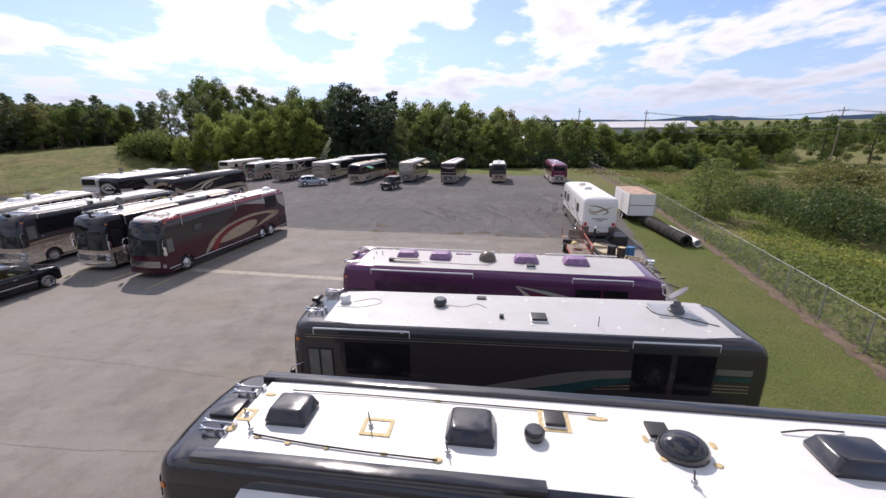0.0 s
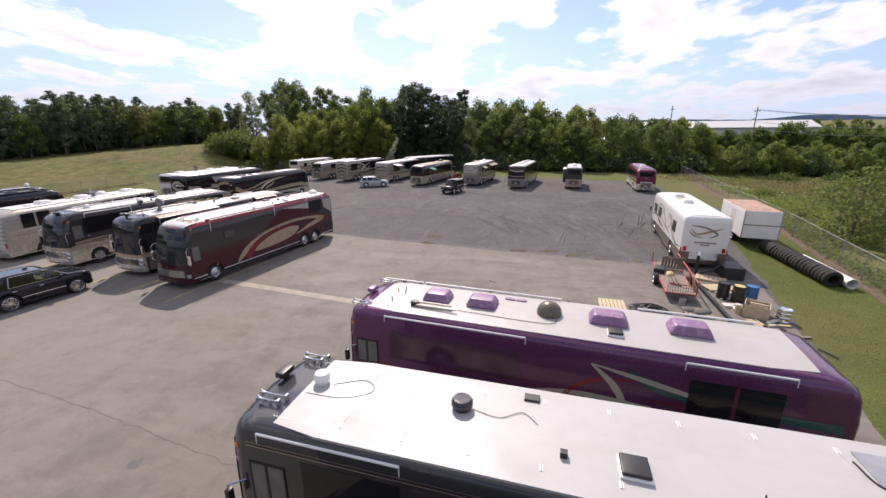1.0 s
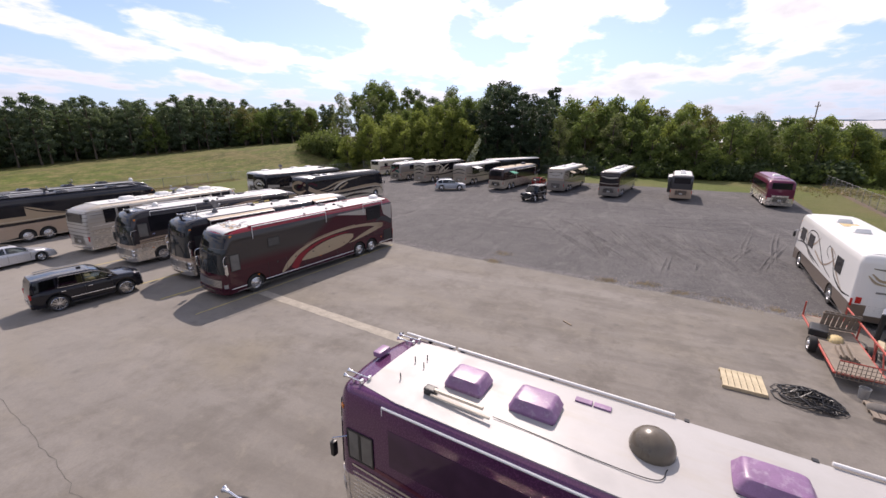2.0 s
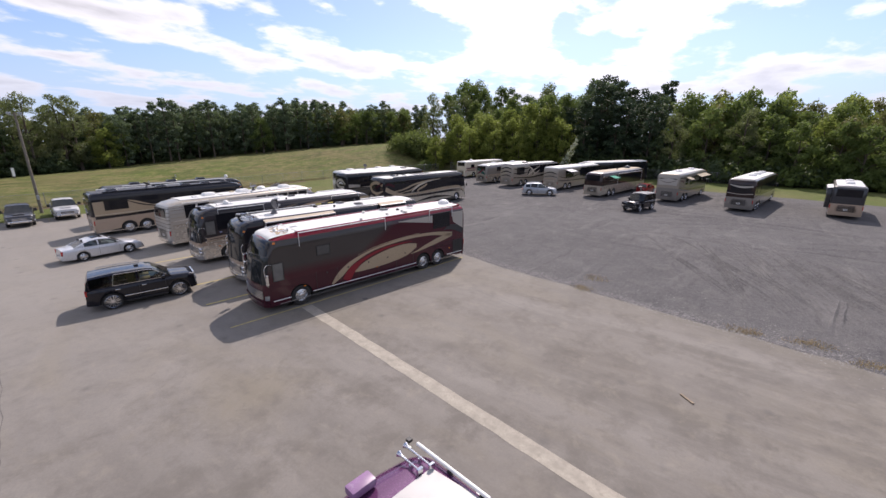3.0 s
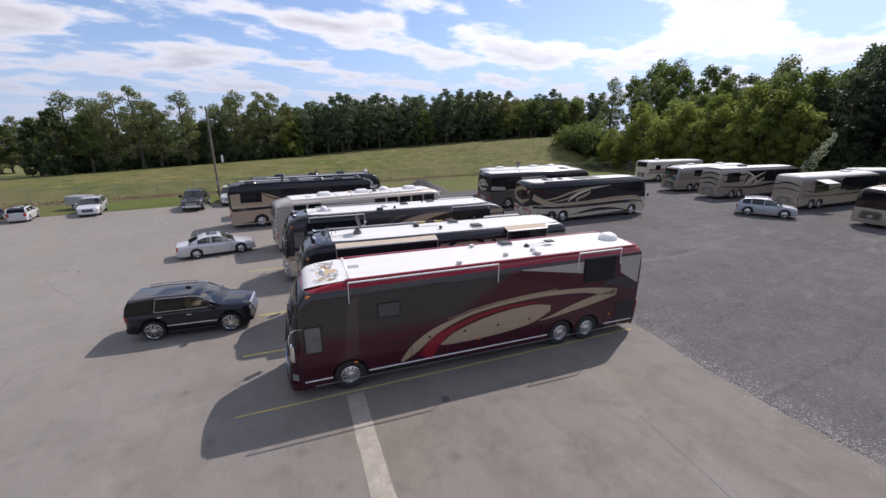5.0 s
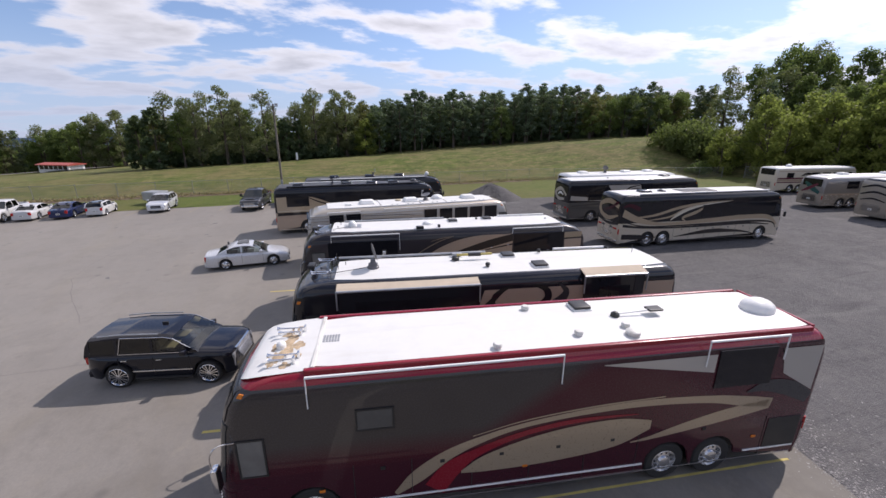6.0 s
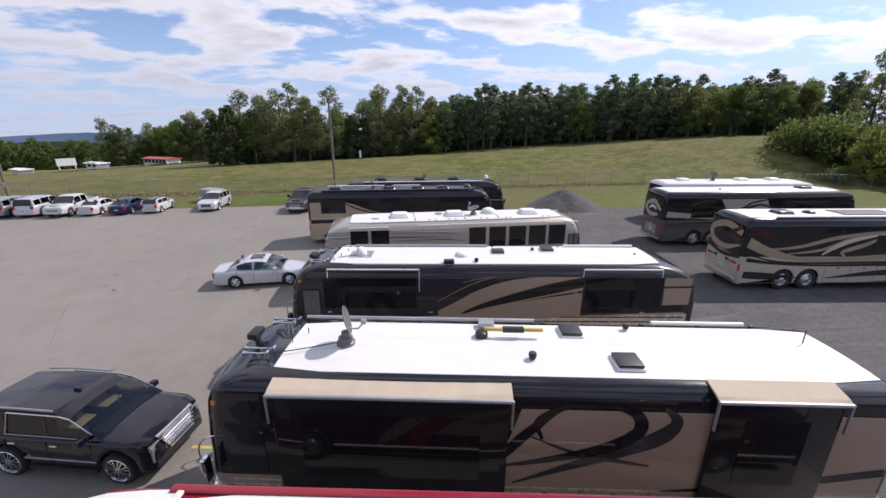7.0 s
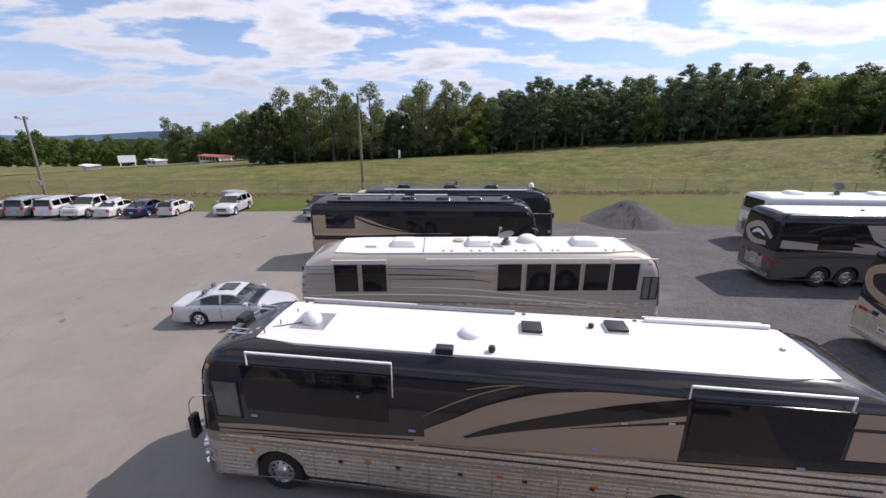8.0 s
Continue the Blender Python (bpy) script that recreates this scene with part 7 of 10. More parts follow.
CARS = {
    # length, width, body top line, bottom, roof line, roof width share, wheels, wheel scale, side windows
    "suv": (4.9, 2.06, ((-2.45, 0.8), (-2.43, 1.12), (-2.35, 1.23), (0.9, 1.22), (1.3, 1.25), (2.1, 1.2), (2.36, 1.13), (2.45, 0.8)), 0.34,
            ((-2.4, 1.22), (-2.33, 1.6), (-2.22, 1.82), (-1.2, 1.89), (0.2, 1.87), (0.5, 1.8), (1.3, 1.24)), 0.83, (1.56, -1.42), 1.16, ((-2.2, -1.4), (-1.3, -0.26), (-0.17, 0.86))),
    "sedan": (4.86, 1.82, ((-2.43, 0.6), (-2.38, 0.93), (-1.6, 1.0), (0.8, 0.93), (1.2, 0.92), (2.05, 0.76), (2.33, 0.62), (2.43, 0.45)), 0.22,
              ((-1.75, 0.99), (-1.15, 1.29), (-0.7, 1.43), (-0.2, 1.46), (0.15, 1.43), (0.35, 1.37), (1.2, 0.92)), 0.72, (1.45, -1.3), 0.88, ((-1.15, -0.38), (-0.3, 0.75))),
    "crossover": (4.75, 1.88, ((-2.37, 0.7), (-2.32, 1.0), (-2.1, 1.06), (0.8, 1.03), (1.2, 1.05), (2.0, 0.95), (2.28, 0.82), (2.37, 0.6)), 0.28,
                  ((-2.25, 1.05), (-1.95, 1.45), (-1.6, 1.6), (-0.8, 1.67), (0.0, 1.65), (0.25, 1.58), (1.2, 1.05)), 0.74, (1.45, -1.35), 0.98, ((-1.9, -1.3), (-1.2, -0.3), (-0.22, 0.75))),
    "estate": (4.8, 1.94, ((-2.4, 0.75), (-2.36, 1.05), (-2.2, 1.12), (0.85, 1.1), (1.25, 1.12), (2.05, 1.03), (2.32, 0.92), (2.4, 0.65)), 0.3,
               ((-2.32, 1.11), (-2.12, 1.42), (-1.85, 1.66), (-0.9, 1.77), (0.0, 1.75), (0.28, 1.68), (1.25, 1.11)), 0.78, (1.45, -1.42), 1.05, ((-1.95, -1.3), (-1.2, -0.28), (-0.2, 0.8))),
    "hatch": (3.85, 1.7, ((-1.92, 0.6), (-1.88, 0.95), (-1.6, 0.99), (0.7, 0.95), (0.9, 0.97), (1.6, 0.88), (1.85, 0.72), (1.92, 0.5)), 0.22,
              ((-1.85, 0.98), (-1.65, 1.3), (-1.4, 1.41), (-0.6, 1.43), (0.1, 1.41), (0.3, 1.35), (0.85, 0.96)), 0.78, (1.25, -1.2), 0.85, ((-1.5, -0.7), (-0.6, 0.4))),
    "pickup": (5.8, 2.0, ((-2.9, 0.8), (-2.86, 1.18), (-0.95, 1.18), (0.9, 1.16), (1.3, 1.2), (2.4, 1.12), (2.75, 1.02), (2.9, 0.75)), 0.42,
               ((-1.0, 1.17), (-0.95, 1.7), (-0.8, 1.86), (-0.2, 1.9), (0.4, 1.88), (0.65, 1.82), (1.4, 1.19)), 0.78, (1.85, -1.75), 1.08, ((-0.85, -0.1), (0.0, 0.95))),
    "jeep": (4.3, 1.86, ((-2.0, 0.85), (-1.98, 1.14), (-1.5, 1.16), (0.6, 1.15), (0.75, 1.16), (1.75, 1.1), (1.9, 1.05), (1.95, 0.75)), 0.48,
             ((-1.98, 1.15), (-1.95, 1.7), (-1.85, 1.92), (-0.6, 1.94), (0.3, 1.93), (0.42, 1.87), (0.72, 1.16)), 0.86, (1.4, -1.3), 1.16, ((-1.8, -1.05), (-0.95, -0.3), (-0.2, 0.42))),
}


def spoke_rim(r, w, n):
    """A bright rim with many narrow paired spokes."""
    m = Matrix.Rotation(-math.pi / 2, 4, "X")
    b = lathe(bmesh.new(), [(r, -w / 2), (r * 1.06, w / 2 - 0.01), (r * 1.0, w / 2 + 0.004), (r * 0.92, w / 2 - 0.03), (r * 0.9, -w * 0.1)], 28, m)
    lathe(b, [(r * 0.26, w / 2 - 0.05), (r * 0.24, w / 2 + 0.005), (0, w / 2 + 0.015)], 14, m)
    lathe(b, [(r * 0.93, w / 2 - 0.09), (0, w / 2 - 0.09)], 20, m, 1)
    for i in range(n):
        a = 2 * math.pi * (i + 0.16 * (i % 2)) / n
        q = Matrix.Rotation(a, 4, "Y")
        vs = [b.verts.new(q @ Vector(p)) for p in ((r * 0.22, w / 2 - 0.005, -0.011), (r * 0.94, w / 2 - 0.02, -0.017), (r * 0.94, w / 2 - 0.02, 0.017), (r * 0.22, w / 2 - 0.005, 0.011), (r * 0.22, w / 2 - 0.06, -0.011), (r * 0.94, w / 2 - 0.07, -0.017), (r * 0.94, w / 2 - 0.07, 0.017), (r * 0.22, w / 2 - 0.06, 0.011))]
        for f in ((0, 1, 2, 3), (0, 4, 5, 1), (3, 2, 6, 7), (4, 7, 6, 5)):
            b.faces.new([vs[j] for j in f])
    return finish(b, [CHROME, BLACK], 30)


SPOKE_RIM = spoke_rim(0.275, 0.25, 14)


def car(label, cx, cy, yaw, kind, body, category="car", roof=None, seats=None, dark=True, group="parked cars", fancy=False, size=1.0):
    L, W, top, zb, roofline, share, axles, k, sides = CARS[kind]
    name = {"suv": "suv", "pickup": "pickup_truck", "jeep": "off_road_car"}.get(kind, "car")
    k0 = 0.935 if fancy else size
    root = thing(name, pose(cx, cy, 0.022, 0, 0, yaw) @ Matrix.Diagonal((k0, k0, k0, 1)), label, category, group)
    R, hub = 0.37 * k * 1.2, 0.37 * k
    tz = lambda x: float(np.interp(x, [p[0] for p in top], [p[1] for p in top]))  # noqa: E731
    rz = lambda x: float(np.interp(x, [p[0] for p in roofline], [p[1] for p in roofline]))  # noqa: E731

    def under(x):
        z = zb
        for xw in axles:
            if abs(x - xw) < R:
                z = max(z, hub + math.sqrt(R * R - (x - xw) ** 2))
        return z

    def half(x):
        e = max(0.0, abs(x) - (L / 2 - 0.55)) / 0.55
        return W / 2 * (0.74 if kind == "jeep" and x > 0.76 else 1 - 0.2 * e**2.2)

    xs = sorted({*np.linspace(-L / 2, L / 2, 23).round(3), *[p[0] for p in top], *[round(xw + R * math.cos(a), 3) for xw in axles for a in np.linspace(0, math.pi, 9)]})
    bm = bmesh.new()
    rows = []
    for x in xs:
        w, z1, z0 = half(x), tz(x), min(under(x), tz(x) - 0.12)
        bed = kind == "pickup" and -2.75 < x < -1.05
        side = [(0.95, z0), (1.0, max(z0 + 0.03, z0 * 0.6 + z1 * 0.4)), (0.995, max(z0 + 0.06, z1 - 0.2)), (0.965, z1 - 0.05), (0.9, z1)]
        inner = [(0.86, z1), (0.85, 0.8), (0.4, 0.8)] if bed else [(0.7, z1 + 0.02), (0.4, z1 + 0.035), (0.2, z1 + 0.04)]
        prof = [(-f * w, z) for f, z in side + inner] + [(f * w, z) for f, z in (side + inner)[::-1]]
        rows.append([bm.verts.new((x, y, z)) for y, z in prof])
    grid_faces(bm, rows, wrap=True)
    bm.faces.new(rows[0]), bm.faces.new(rows[-1])
    part("body", bm, body, root, "", 42)
    part("underbody", B(-L / 2 + 0.35, L / 2 - 0.35, -W / 2 + 0.28, W / 2 - 0.28, zb - 0.06, zb + 0.42, 0.03), BLACK, root)

    g0, g1 = roofline[0][0], roofline[-1][0]
    wb = W / 2 * 0.93

    def gh(x):
        """Half section of the cabin: foot, shoulder, roof edge, roof middle."""
        zf, zr = tz(x) - 0.02, max(rz(x), tz(x) + 0.002)
        t = min(1.0, (zr - zf) / 0.62)
        wr = W / 2 * (0.93 + (share - 0.93) * t)
        return [(wb, zf), (wr + 0.02, zf + (zr - zf) * 0.9), (wr * 0.86, zr - 0.005), (0.0, zr + 0.025 * t)]

    gx = sorted({*np.linspace(g0, g1, 15).round(3), *[p[0] for p in roofline], *[e for s in sides for e in s]})
    glassy = lambda a, b: any(s0 - 1e-3 <= a and b <= s1 + 1e-3 for s0, s1 in sides)  # noqa: E731
    steep = lambda a, b: abs(rz(b) - rz(a)) / (b - a) > 0.42  # noqa: E731
    shell, cover = bmesh.new(), bmesh.new()
    panes = {"windshield": bmesh.new(), "rear_window": bmesh.new()}
    for a, b in zip(gx, gx[1:]):
        ga, gb = gh(a), gh(b)
        for s in (1, -1):
            P = [Vector((a, s * y, z)) for y, z in ga]
            Q = [Vector((b, s * y, z)) for y, z in gb]
            for j in range(3):
                if j == 0 and glassy(a, b):
                    for lo, hi in ((0.0, 0.1), (0.93, 1.0)):
                        q = [P[0].lerp(P[1], lo), Q[0].lerp(Q[1], lo), Q[0].lerp(Q[1], hi), P[0].lerp(P[1], hi)]
                        shell.faces.new([shell.verts.new(v) for v in q])
                    continue
                dest = shell if j < 2 else cover
                if j == 2 and steep(a, b):
                    dest = panes["windshield" if a > 0 else "rear_window"]
                elif j == 1 and steep(a, b) and a > 0:
                    dest = panes["windshield"]
                dest.faces.new([dest.verts.new(v) for v in dict.fromkeys(tuple(v) for v in (P[j], Q[j], Q[j + 1], P[j + 1]))]) if len({tuple(v) for v in (P[j], Q[j], Q[j + 1], P[j + 1])}) > 2 else None
    sill = [Vector((x, s * gh(x)[0][0], gh(x)[0][1])) for x, s in ((gx[0], 1), (gx[0], -1), (gx[1], -1), (gx[1], 1))]
    shell.faces.new([shell.verts.new(v) for v in sill])
    for m in (shell, cover, *panes.values()):
        bmesh.ops.remove_doubles(m, verts=m.verts, dist=0.0005)
    part("cabin_frame", shell, body, root, "", 40)
    part("roof", cover, roof or body, root, "", 40)
    for n, m in panes.items():
        if m.faces:
            part(n, m, GLASS_CAR if kind == "pickup" else PANE if n == "windshield" or not dark else PANE_DARK, root, "", 40)
        else:
            m.free()
    trim = CHROME if fancy else BLACK
    for s in (1, -1):
        for i, (a, b) in enumerate(sides):
            m = bmesh.new()
            r = []
            for x in np.linspace(a, b, 6):
                P = [Vector((x, s * y, z)) for y, z in gh(x)[:2]]
                r.append([m.verts.new(P[0].lerp(P[1], t) + Vector((0, -s * 0.008, 0))) for t in (0.08, 0.5, 0.95)])
            grid_faces(m, r)
            part("side_window", m, PANE if i == len(sides) - 1 or not dark else PANE_DARK, root, "", 40)
        m = tube(bmesh.new(), [(x, s * (wb + 0.004), tz(x) + 0.03) for x in np.linspace(sides[0][0] if not fancy else sides[1][0], sides[-1][1] + 0.15, 6)], 0.014, 4)
        part("window_trim", m, trim, root)
        if fancy:
            e = sides[1][0]
            P = [Vector((e, s * y, z)) for y, z in gh(e)[:2]]
            part("window_trim", tube(bmesh.new(), [P[0] + Vector((0, s * 0.01, 0.05)), P[1] + Vector((0.12, s * 0.012, 0))], 0.014, 4), trim, root)
            part("window_trim", tube(bmesh.new(), [Vector((x, s * (gh(x)[1][0] + 0.012), gh(x)[1][1] + 0.005)) for x in np.linspace(e + 0.12, sides[2][1] + 0.2, 9)], 0.014, 4), trim, root)
        # door gaps, handles, mirrors, wheels, lamps
        for x in (sides[-1][1] + 0.12, sides[-1][0] - 0.04) + ((sides[-2][0] - 0.02,) if kind not in ("hatch", "pickup") else ()):
            part("door_gap", B(x - 0.006, x + 0.006, *sorted((s * (W / 2 - 0.02), s * (W / 2 + 0.002))), zb + 0.14, tz(x) - 0.1), BLACK, root)
        for x in (sides[-1][0] + 0.08, sides[-2][0] + 0.08)[: 1 if kind == "hatch" else 2]:
            part("door_handle", B(x, x + 0.2, *sorted((s * (W / 2 - 0.01), s * (W / 2 + 0.03))), tz(x) - 0.2, tz(x) - 0.165, 0.008), CHROME if fancy else body, root)
        xm = sides[-1][1] + 0.05
        mir = part("mirror", B(xm - 0.1, xm + 0.08, *sorted((s * (W / 2 + 0.02), s * (W / 2 + 0.22))), tz(xm) + 0.03, tz(xm) + 0.19, 0.04), body, root, "", 40)
        part("mirror_stem", B(xm - 0.03, xm + 0.04, *sorted((s * (W / 2 - 0.12), s * (W / 2 + 0.05))), tz(xm) + 0.0, tz(xm) + 0.07), BLACK, mir)
        for xw in axles:
            wheel(root, xw, s * (W / 2 - (0.1 if fancy else 0.14)), hub, s, CAR_TYRE, SPOKE_RIM if fancy else CAR_RIM, k)
        zl = tz(L / 2 - 0.12) - 0.1
        if kind != "jeep":
            part("headlight", B(L / 2 - 0.32, L / 2 - 0.045, *sorted((s * W * 0.24, s * W * 0.425)), zl - 0.17, zl, 0.03), LAMP, root, "", 40)
        zt = tz(-L / 2 + 0.1)
        part("tail_lamp", B(-L / 2 + 0.0, -L / 2 + 0.22, *sorted((s * W * 0.3, s * W * 0.425)), zt - 0.35, zt - 0.05, 0.03), REDLENS, root, "", 40)
        if kind in ("suv", "pickup", "jeep"):
            part("running_board", B(axles[1] + R + 0.05, axles[0] - R - 0.05, *sorted((s * (W / 2 - 0.14), s * (W / 2 + 0.02))), zb - 0.04, zb + 0.03, 0.01), BLACK, root)
    zg = tz(L / 2 - 0.1)
    g = part("grille", B(L / 2 - 0.12, L / 2 + 0.005, -W * 0.24, W * 0.24, zg - (0.48 if fancy else 0.36), zg - 0.02 if fancy else zg - 0.06, 0.02), ALLOY if fancy else BLACK, root)
    for i in range(6 if fancy else 2):
        z = zg - 0.48 + i * 0.088 if fancy else zg - 0.34 + i * 0.12
        hw, xb = (W * (0.21 + 0.018 * i), L / 2 + 0.1 - 0.022 * i) if fancy else (W * 0.235, L / 2 + 0.025)
        part("grille_bar", B(xb - 0.16, xb, -hw, hw, z, z + (0.056 if fancy else 0.028), 0.01), CHROME, g)
    if kind == "pickup":
        for i in range(4):
            part("grille_bar", B(L / 2 - 0.02, L / 2 + 0.03, -W * 0.26, W * 0.26, zg - 0.4 + i * 0.1, zg - 0.36 + i * 0.1, 0.008), CHROME, g)
        for s in (1, -1):
            part("fog_lamp", C((L / 2 - 0.02, s * W * 0.3, zb + 0.1), (L / 2 + 0.03, s * W * 0.3, zb + 0.1), 0.07, 10), LAMP, root)
            part("tow_mirror", B(0.98, 1.12, *sorted((s * (W / 2 + 0.05), s * (W / 2 + 0.3))), 1.22, 1.5, 0.03), BLACK, root)
        part("bonnet_ridge", B(1.5, 2.5, -0.4, 0.4, tz(2.0) + 0.02, tz(2.0) + 0.07, 0.03), body, root, "", 40)
    part("front_bumper", B(L / 2 - 0.3, L / 2 + 0.02, -W * 0.4, W * 0.4, zb, zb + 0.2, 0.05), BLACK if kind in ("jeep", "suv") else CHROME if kind == "pickup" else body, root, "", 40)
    part("rear_bumper", B(-L / 2 - 0.03, -L / 2 + 0.2, -W * 0.42, W * 0.42, zb + 0.02, zb + 0.24, 0.05), body, root, "", 40)
    p = part("number_plate", B(-L / 2 - 0.045, -L / 2 - 0.028, -0.16, 0.16, zb + 0.28, zb + 0.42), WHITE, root)
    part("plate_bar", B(-L / 2 - 0.05, -L / 2 - 0.044, -0.11, 0.11, zb + 0.32, zb + 0.38), BLACK, p)
    mt = seats or SEAT_GREY
    for x in (0.1, -0.85) if kind not in ("pickup",) else (0.25,):
        for s in (1, -1):
            z = tz(x)
            m = B(x - 0.25, x + 0.25, s * 0.4 - 0.26, s * 0.4 + 0.26, z - 0.1, z + 0.06, 0.03)
            box(m, x - 0.34, x - 0.2, s * 0.4 - 0.25, s * 0.4 + 0.25, z, z + 0.34, 0.04), box(m, x - 0.34, x - 0.24, s * 0.4 - 0.12, s * 0.4 + 0.12, z + 0.36, z + 0.5, 0.03)
            part("seat", m, mt, root)
    xd = g1 - 0.5
    part("dashboard", B(xd, xd + 0.35, -W * 0.36, W * 0.36, tz(xd) - 0.02, tz(xd) + 0.08, 0.03), BLACK, root)
    part("steering_wheel", lathe(bmesh.new(), [(0.17, -0.015), (0.19, 0), (0.17, 0.015), (0.155, 0), (0.17, -0.015)], 14, pose(xd - 0.12, 0.4, tz(xd) + 0.14, 0, 60, 0)), BLACK, root)
    if kind in ("suv", "crossover", "estate"):
        for s in (1, -1):
            m = tube(bmesh.new(), [(x, s * gh(x)[1][0] * 0.96, rz(x) + 0.05) for x in np.linspace(-2.0 * L / 5.16, 0.05, 7)], 0.025, 6)
            part("roof_rail", m, GALV, root)
    if fancy:
        part("roof_fin", B(-0.25, -0.05, -0.03, 0.03, 1.89, 1.97, 0.02), BLACK, root)
        for s in (1, -1):
            part("side_moulding", B(-0.9, 1.05, *sorted((s * (W / 2 - 0.01), s * (W / 2 + 0.018))), 0.6, 0.645, 0.006), CHROME, root)
            part("headlight", B(L / 2 - 0.16, L / 2 - 0.02, *sorted((s * W * 0.36, s * W * 0.42)), 0.55, 0.98, 0.02), LAMP, root, "tall clear headlight")
    if kind == "jeep":
        for s in (1, -1):
            hl = part("round_headlight", lathe(bmesh.new(), [(0.1, -0.02), (0.1, 0.04), (0.085, 0.05), (0, 0.055)], 14, pose(L / 2 - 0.2, s * 0.5, 0.98, 0, 90, 0)), LAMP, root, "round headlight", 40)
            part("tow_hook", B(L / 2 + 0.05, L / 2 + 0.14, s * 0.4 - 0.03, s * 0.4 + 0.03, 0.62, 0.7, 0.01), BLACK, root)
        for i in range(7):
            part("grille_slot", B(L / 2 - 0.2, L / 2 - 0.13, -0.3 + i * 0.1 - 0.025, -0.3 + i * 0.1 + 0.025, 0.84, 1.06), BLACK, root)
        part("winch_bumper", B(L / 2 - 0.2, L / 2 + 0.1, -W * 0.47, W * 0.47, 0.5, 0.68, 0.03), BLACK, root, "", 40)
        sp = part("spare_wheel", CAR_TYRE, None, root)
        sp.matrix_local = pose(-2.12, 0, 1.0, 0, 0, 90) @ Matrix.Diagonal((1.05, 1, 1.05, 1))
        part("rim", CAR_RIM, None, sp)
        for s in (1, -1):
            for xw in axles:
                part("fender", B(xw - 0.5, xw + 0.5, *sorted((s * W * 0.34, s * (W / 2 + 0.1))), hub + R - 0.03, hub + R + 0.05, 0.03), body, root, "", 40)
                part("fender_lip", B(xw + 0.42, xw + 0.52, *sorted((s * W * 0.34, s * (W / 2 + 0.1))), hub + R - 0.22, hub + R, 0.03), body, root, "", 40)
    if kind == "hatch" and body is WHITECAR:
        for y in (-0.2, 0.2):
            part("bonnet_stripe", B(0.95, 1.6, y - 0.07, y + 0.07, 0.9, 0.99), WHITEPAINT, root)
    return root


SILVERCAR, WHITECAR, BLUECAR, DARKCAR = paint("silver_car_paint", (0.6, 0.61, 0.63), 0.25, 0.4), paint("white_car_paint", (0.52, 0.52, 0.52), 0.25), paint("blue_car_paint", (0.014, 0.022, 0.08), 0.2, 0.3), paint("graphite_car_paint", (0.06, 0.06, 0.065), 0.22, 0.4)
GREYCAR = paint("grey_car_paint", (0.3, 0.3, 0.31), 0.25, 0.4)
BLACKCAR, REDCAR, GOLDCAR = paint("black_car_paint", (0.007, 0.007, 0.012), 0.12), paint("red_car_paint", (0.33, 0.015, 0.015), 0.22), paint("beige_car_paint", (0.45, 0.42, 0.36), 0.25, 0.4)

car("glossy black suv with a chrome grille and alloy wheels", -24.71, 20.08, 76.8, "suv", BLACKCAR, "suv", seats=SEAT_TAN, fancy=True)
s = car("silver sedan with a dark sunroof on the concrete", -36.2, 21.12, 92, "sedan", SILVERCAR, dark=False, size=0.95)
part("sunroof", B(-0.55, 0.1, -0.36, 0.36, 1.462, 1.492, 0.01), GLASS, s, "dark glass sunroof")
car("graphite pickup truck with chrome trim by the grass", -55.9, 19.7, -8, "pickup", DARKCAR, "pickup truck")
car("white pickup truck parked beside the light pole", -57.2, 23.2, -6, "pickup", WHITECAR, "pickup truck")
car("silver crossover with a small trailer behind it", -57.3, 10.8, 0, "crossover", SILVERCAR, size=0.95)
for label, y, kind, mt, turn in (
    ("white hatchback with a black roof", 5.9, "hatch", WHITECAR, 181), ("dark blue sedan backed to the verge", 3.4, "sedan", BLUECAR, 181), ("white sedan with a spoiler", 0.8, "sedan", WHITECAR, 181),
    ("white pickup truck with a silver bumper", -1.5, "pickup", WHITECAR, 1), ("silver suv with dark windows", -4.0, "suv", SILVERCAR, 181), ("silver-grey suv with dark windows", -6.4, "suv", GREYCAR, 181),
    ("beige sedan at the end of the row", -8.6, "sedan", GOLDCAR, 181), ("dark grey sedan at the end of the row", -11.2, "sedan", DARKCAR, 181)):
    car(label, -56.7, y, turn, kind, mt, roof=BLACKCAR if kind == "hatch" else None, category="pickup truck" if kind == "pickup" else "car", size=0.9)
car("pale blue-grey suv standing across the gravel", -23.4, 67.9, 24, "estate", paint("blue_grey_car_paint", (0.43, 0.46, 0.5), 0.25, 0.3), "suv", size=0.98)
car("black off-road car with a silver hard top", -9.3, 63.4, -106, "jeep", BLACKCAR, roof=SILVERCAR)
c = car("small red car with a bicycle rack on its tail", -11.6, 79.3, 82, "hatch", REDCAR, roof=REDCAR, size=0.95)
rack = part("bicycle_rack", tube(bmesh.new(), [(-1.95, 0.0, 0.5), (-2.25, 0.0, 0.55), (-2.3, 0.0, 1.2)], 0.03, 6), BLACK, c)
for dx in (-2.3, -2.5):
    for y in (-0.5, 0.5):
        part("bicycle_wheel", lathe(bmesh.new(), [(0.3, -0.015), (0.33, 0), (0.3, 0.015), (0.285, 0), (0.3, -0.015)], 18, pose(dx, y, 0.85, 0, 90, 0)), RUBBER, rack)
    part("bicycle_frame", tube(bmesh.new(), [(dx, -0.5, 0.85), (dx, -0.1, 0.8), (dx, 0.3, 1.2), (dx, -0.3, 1.2), (dx, -0.1, 0.8)], 0.02, 5), GALV, rack)


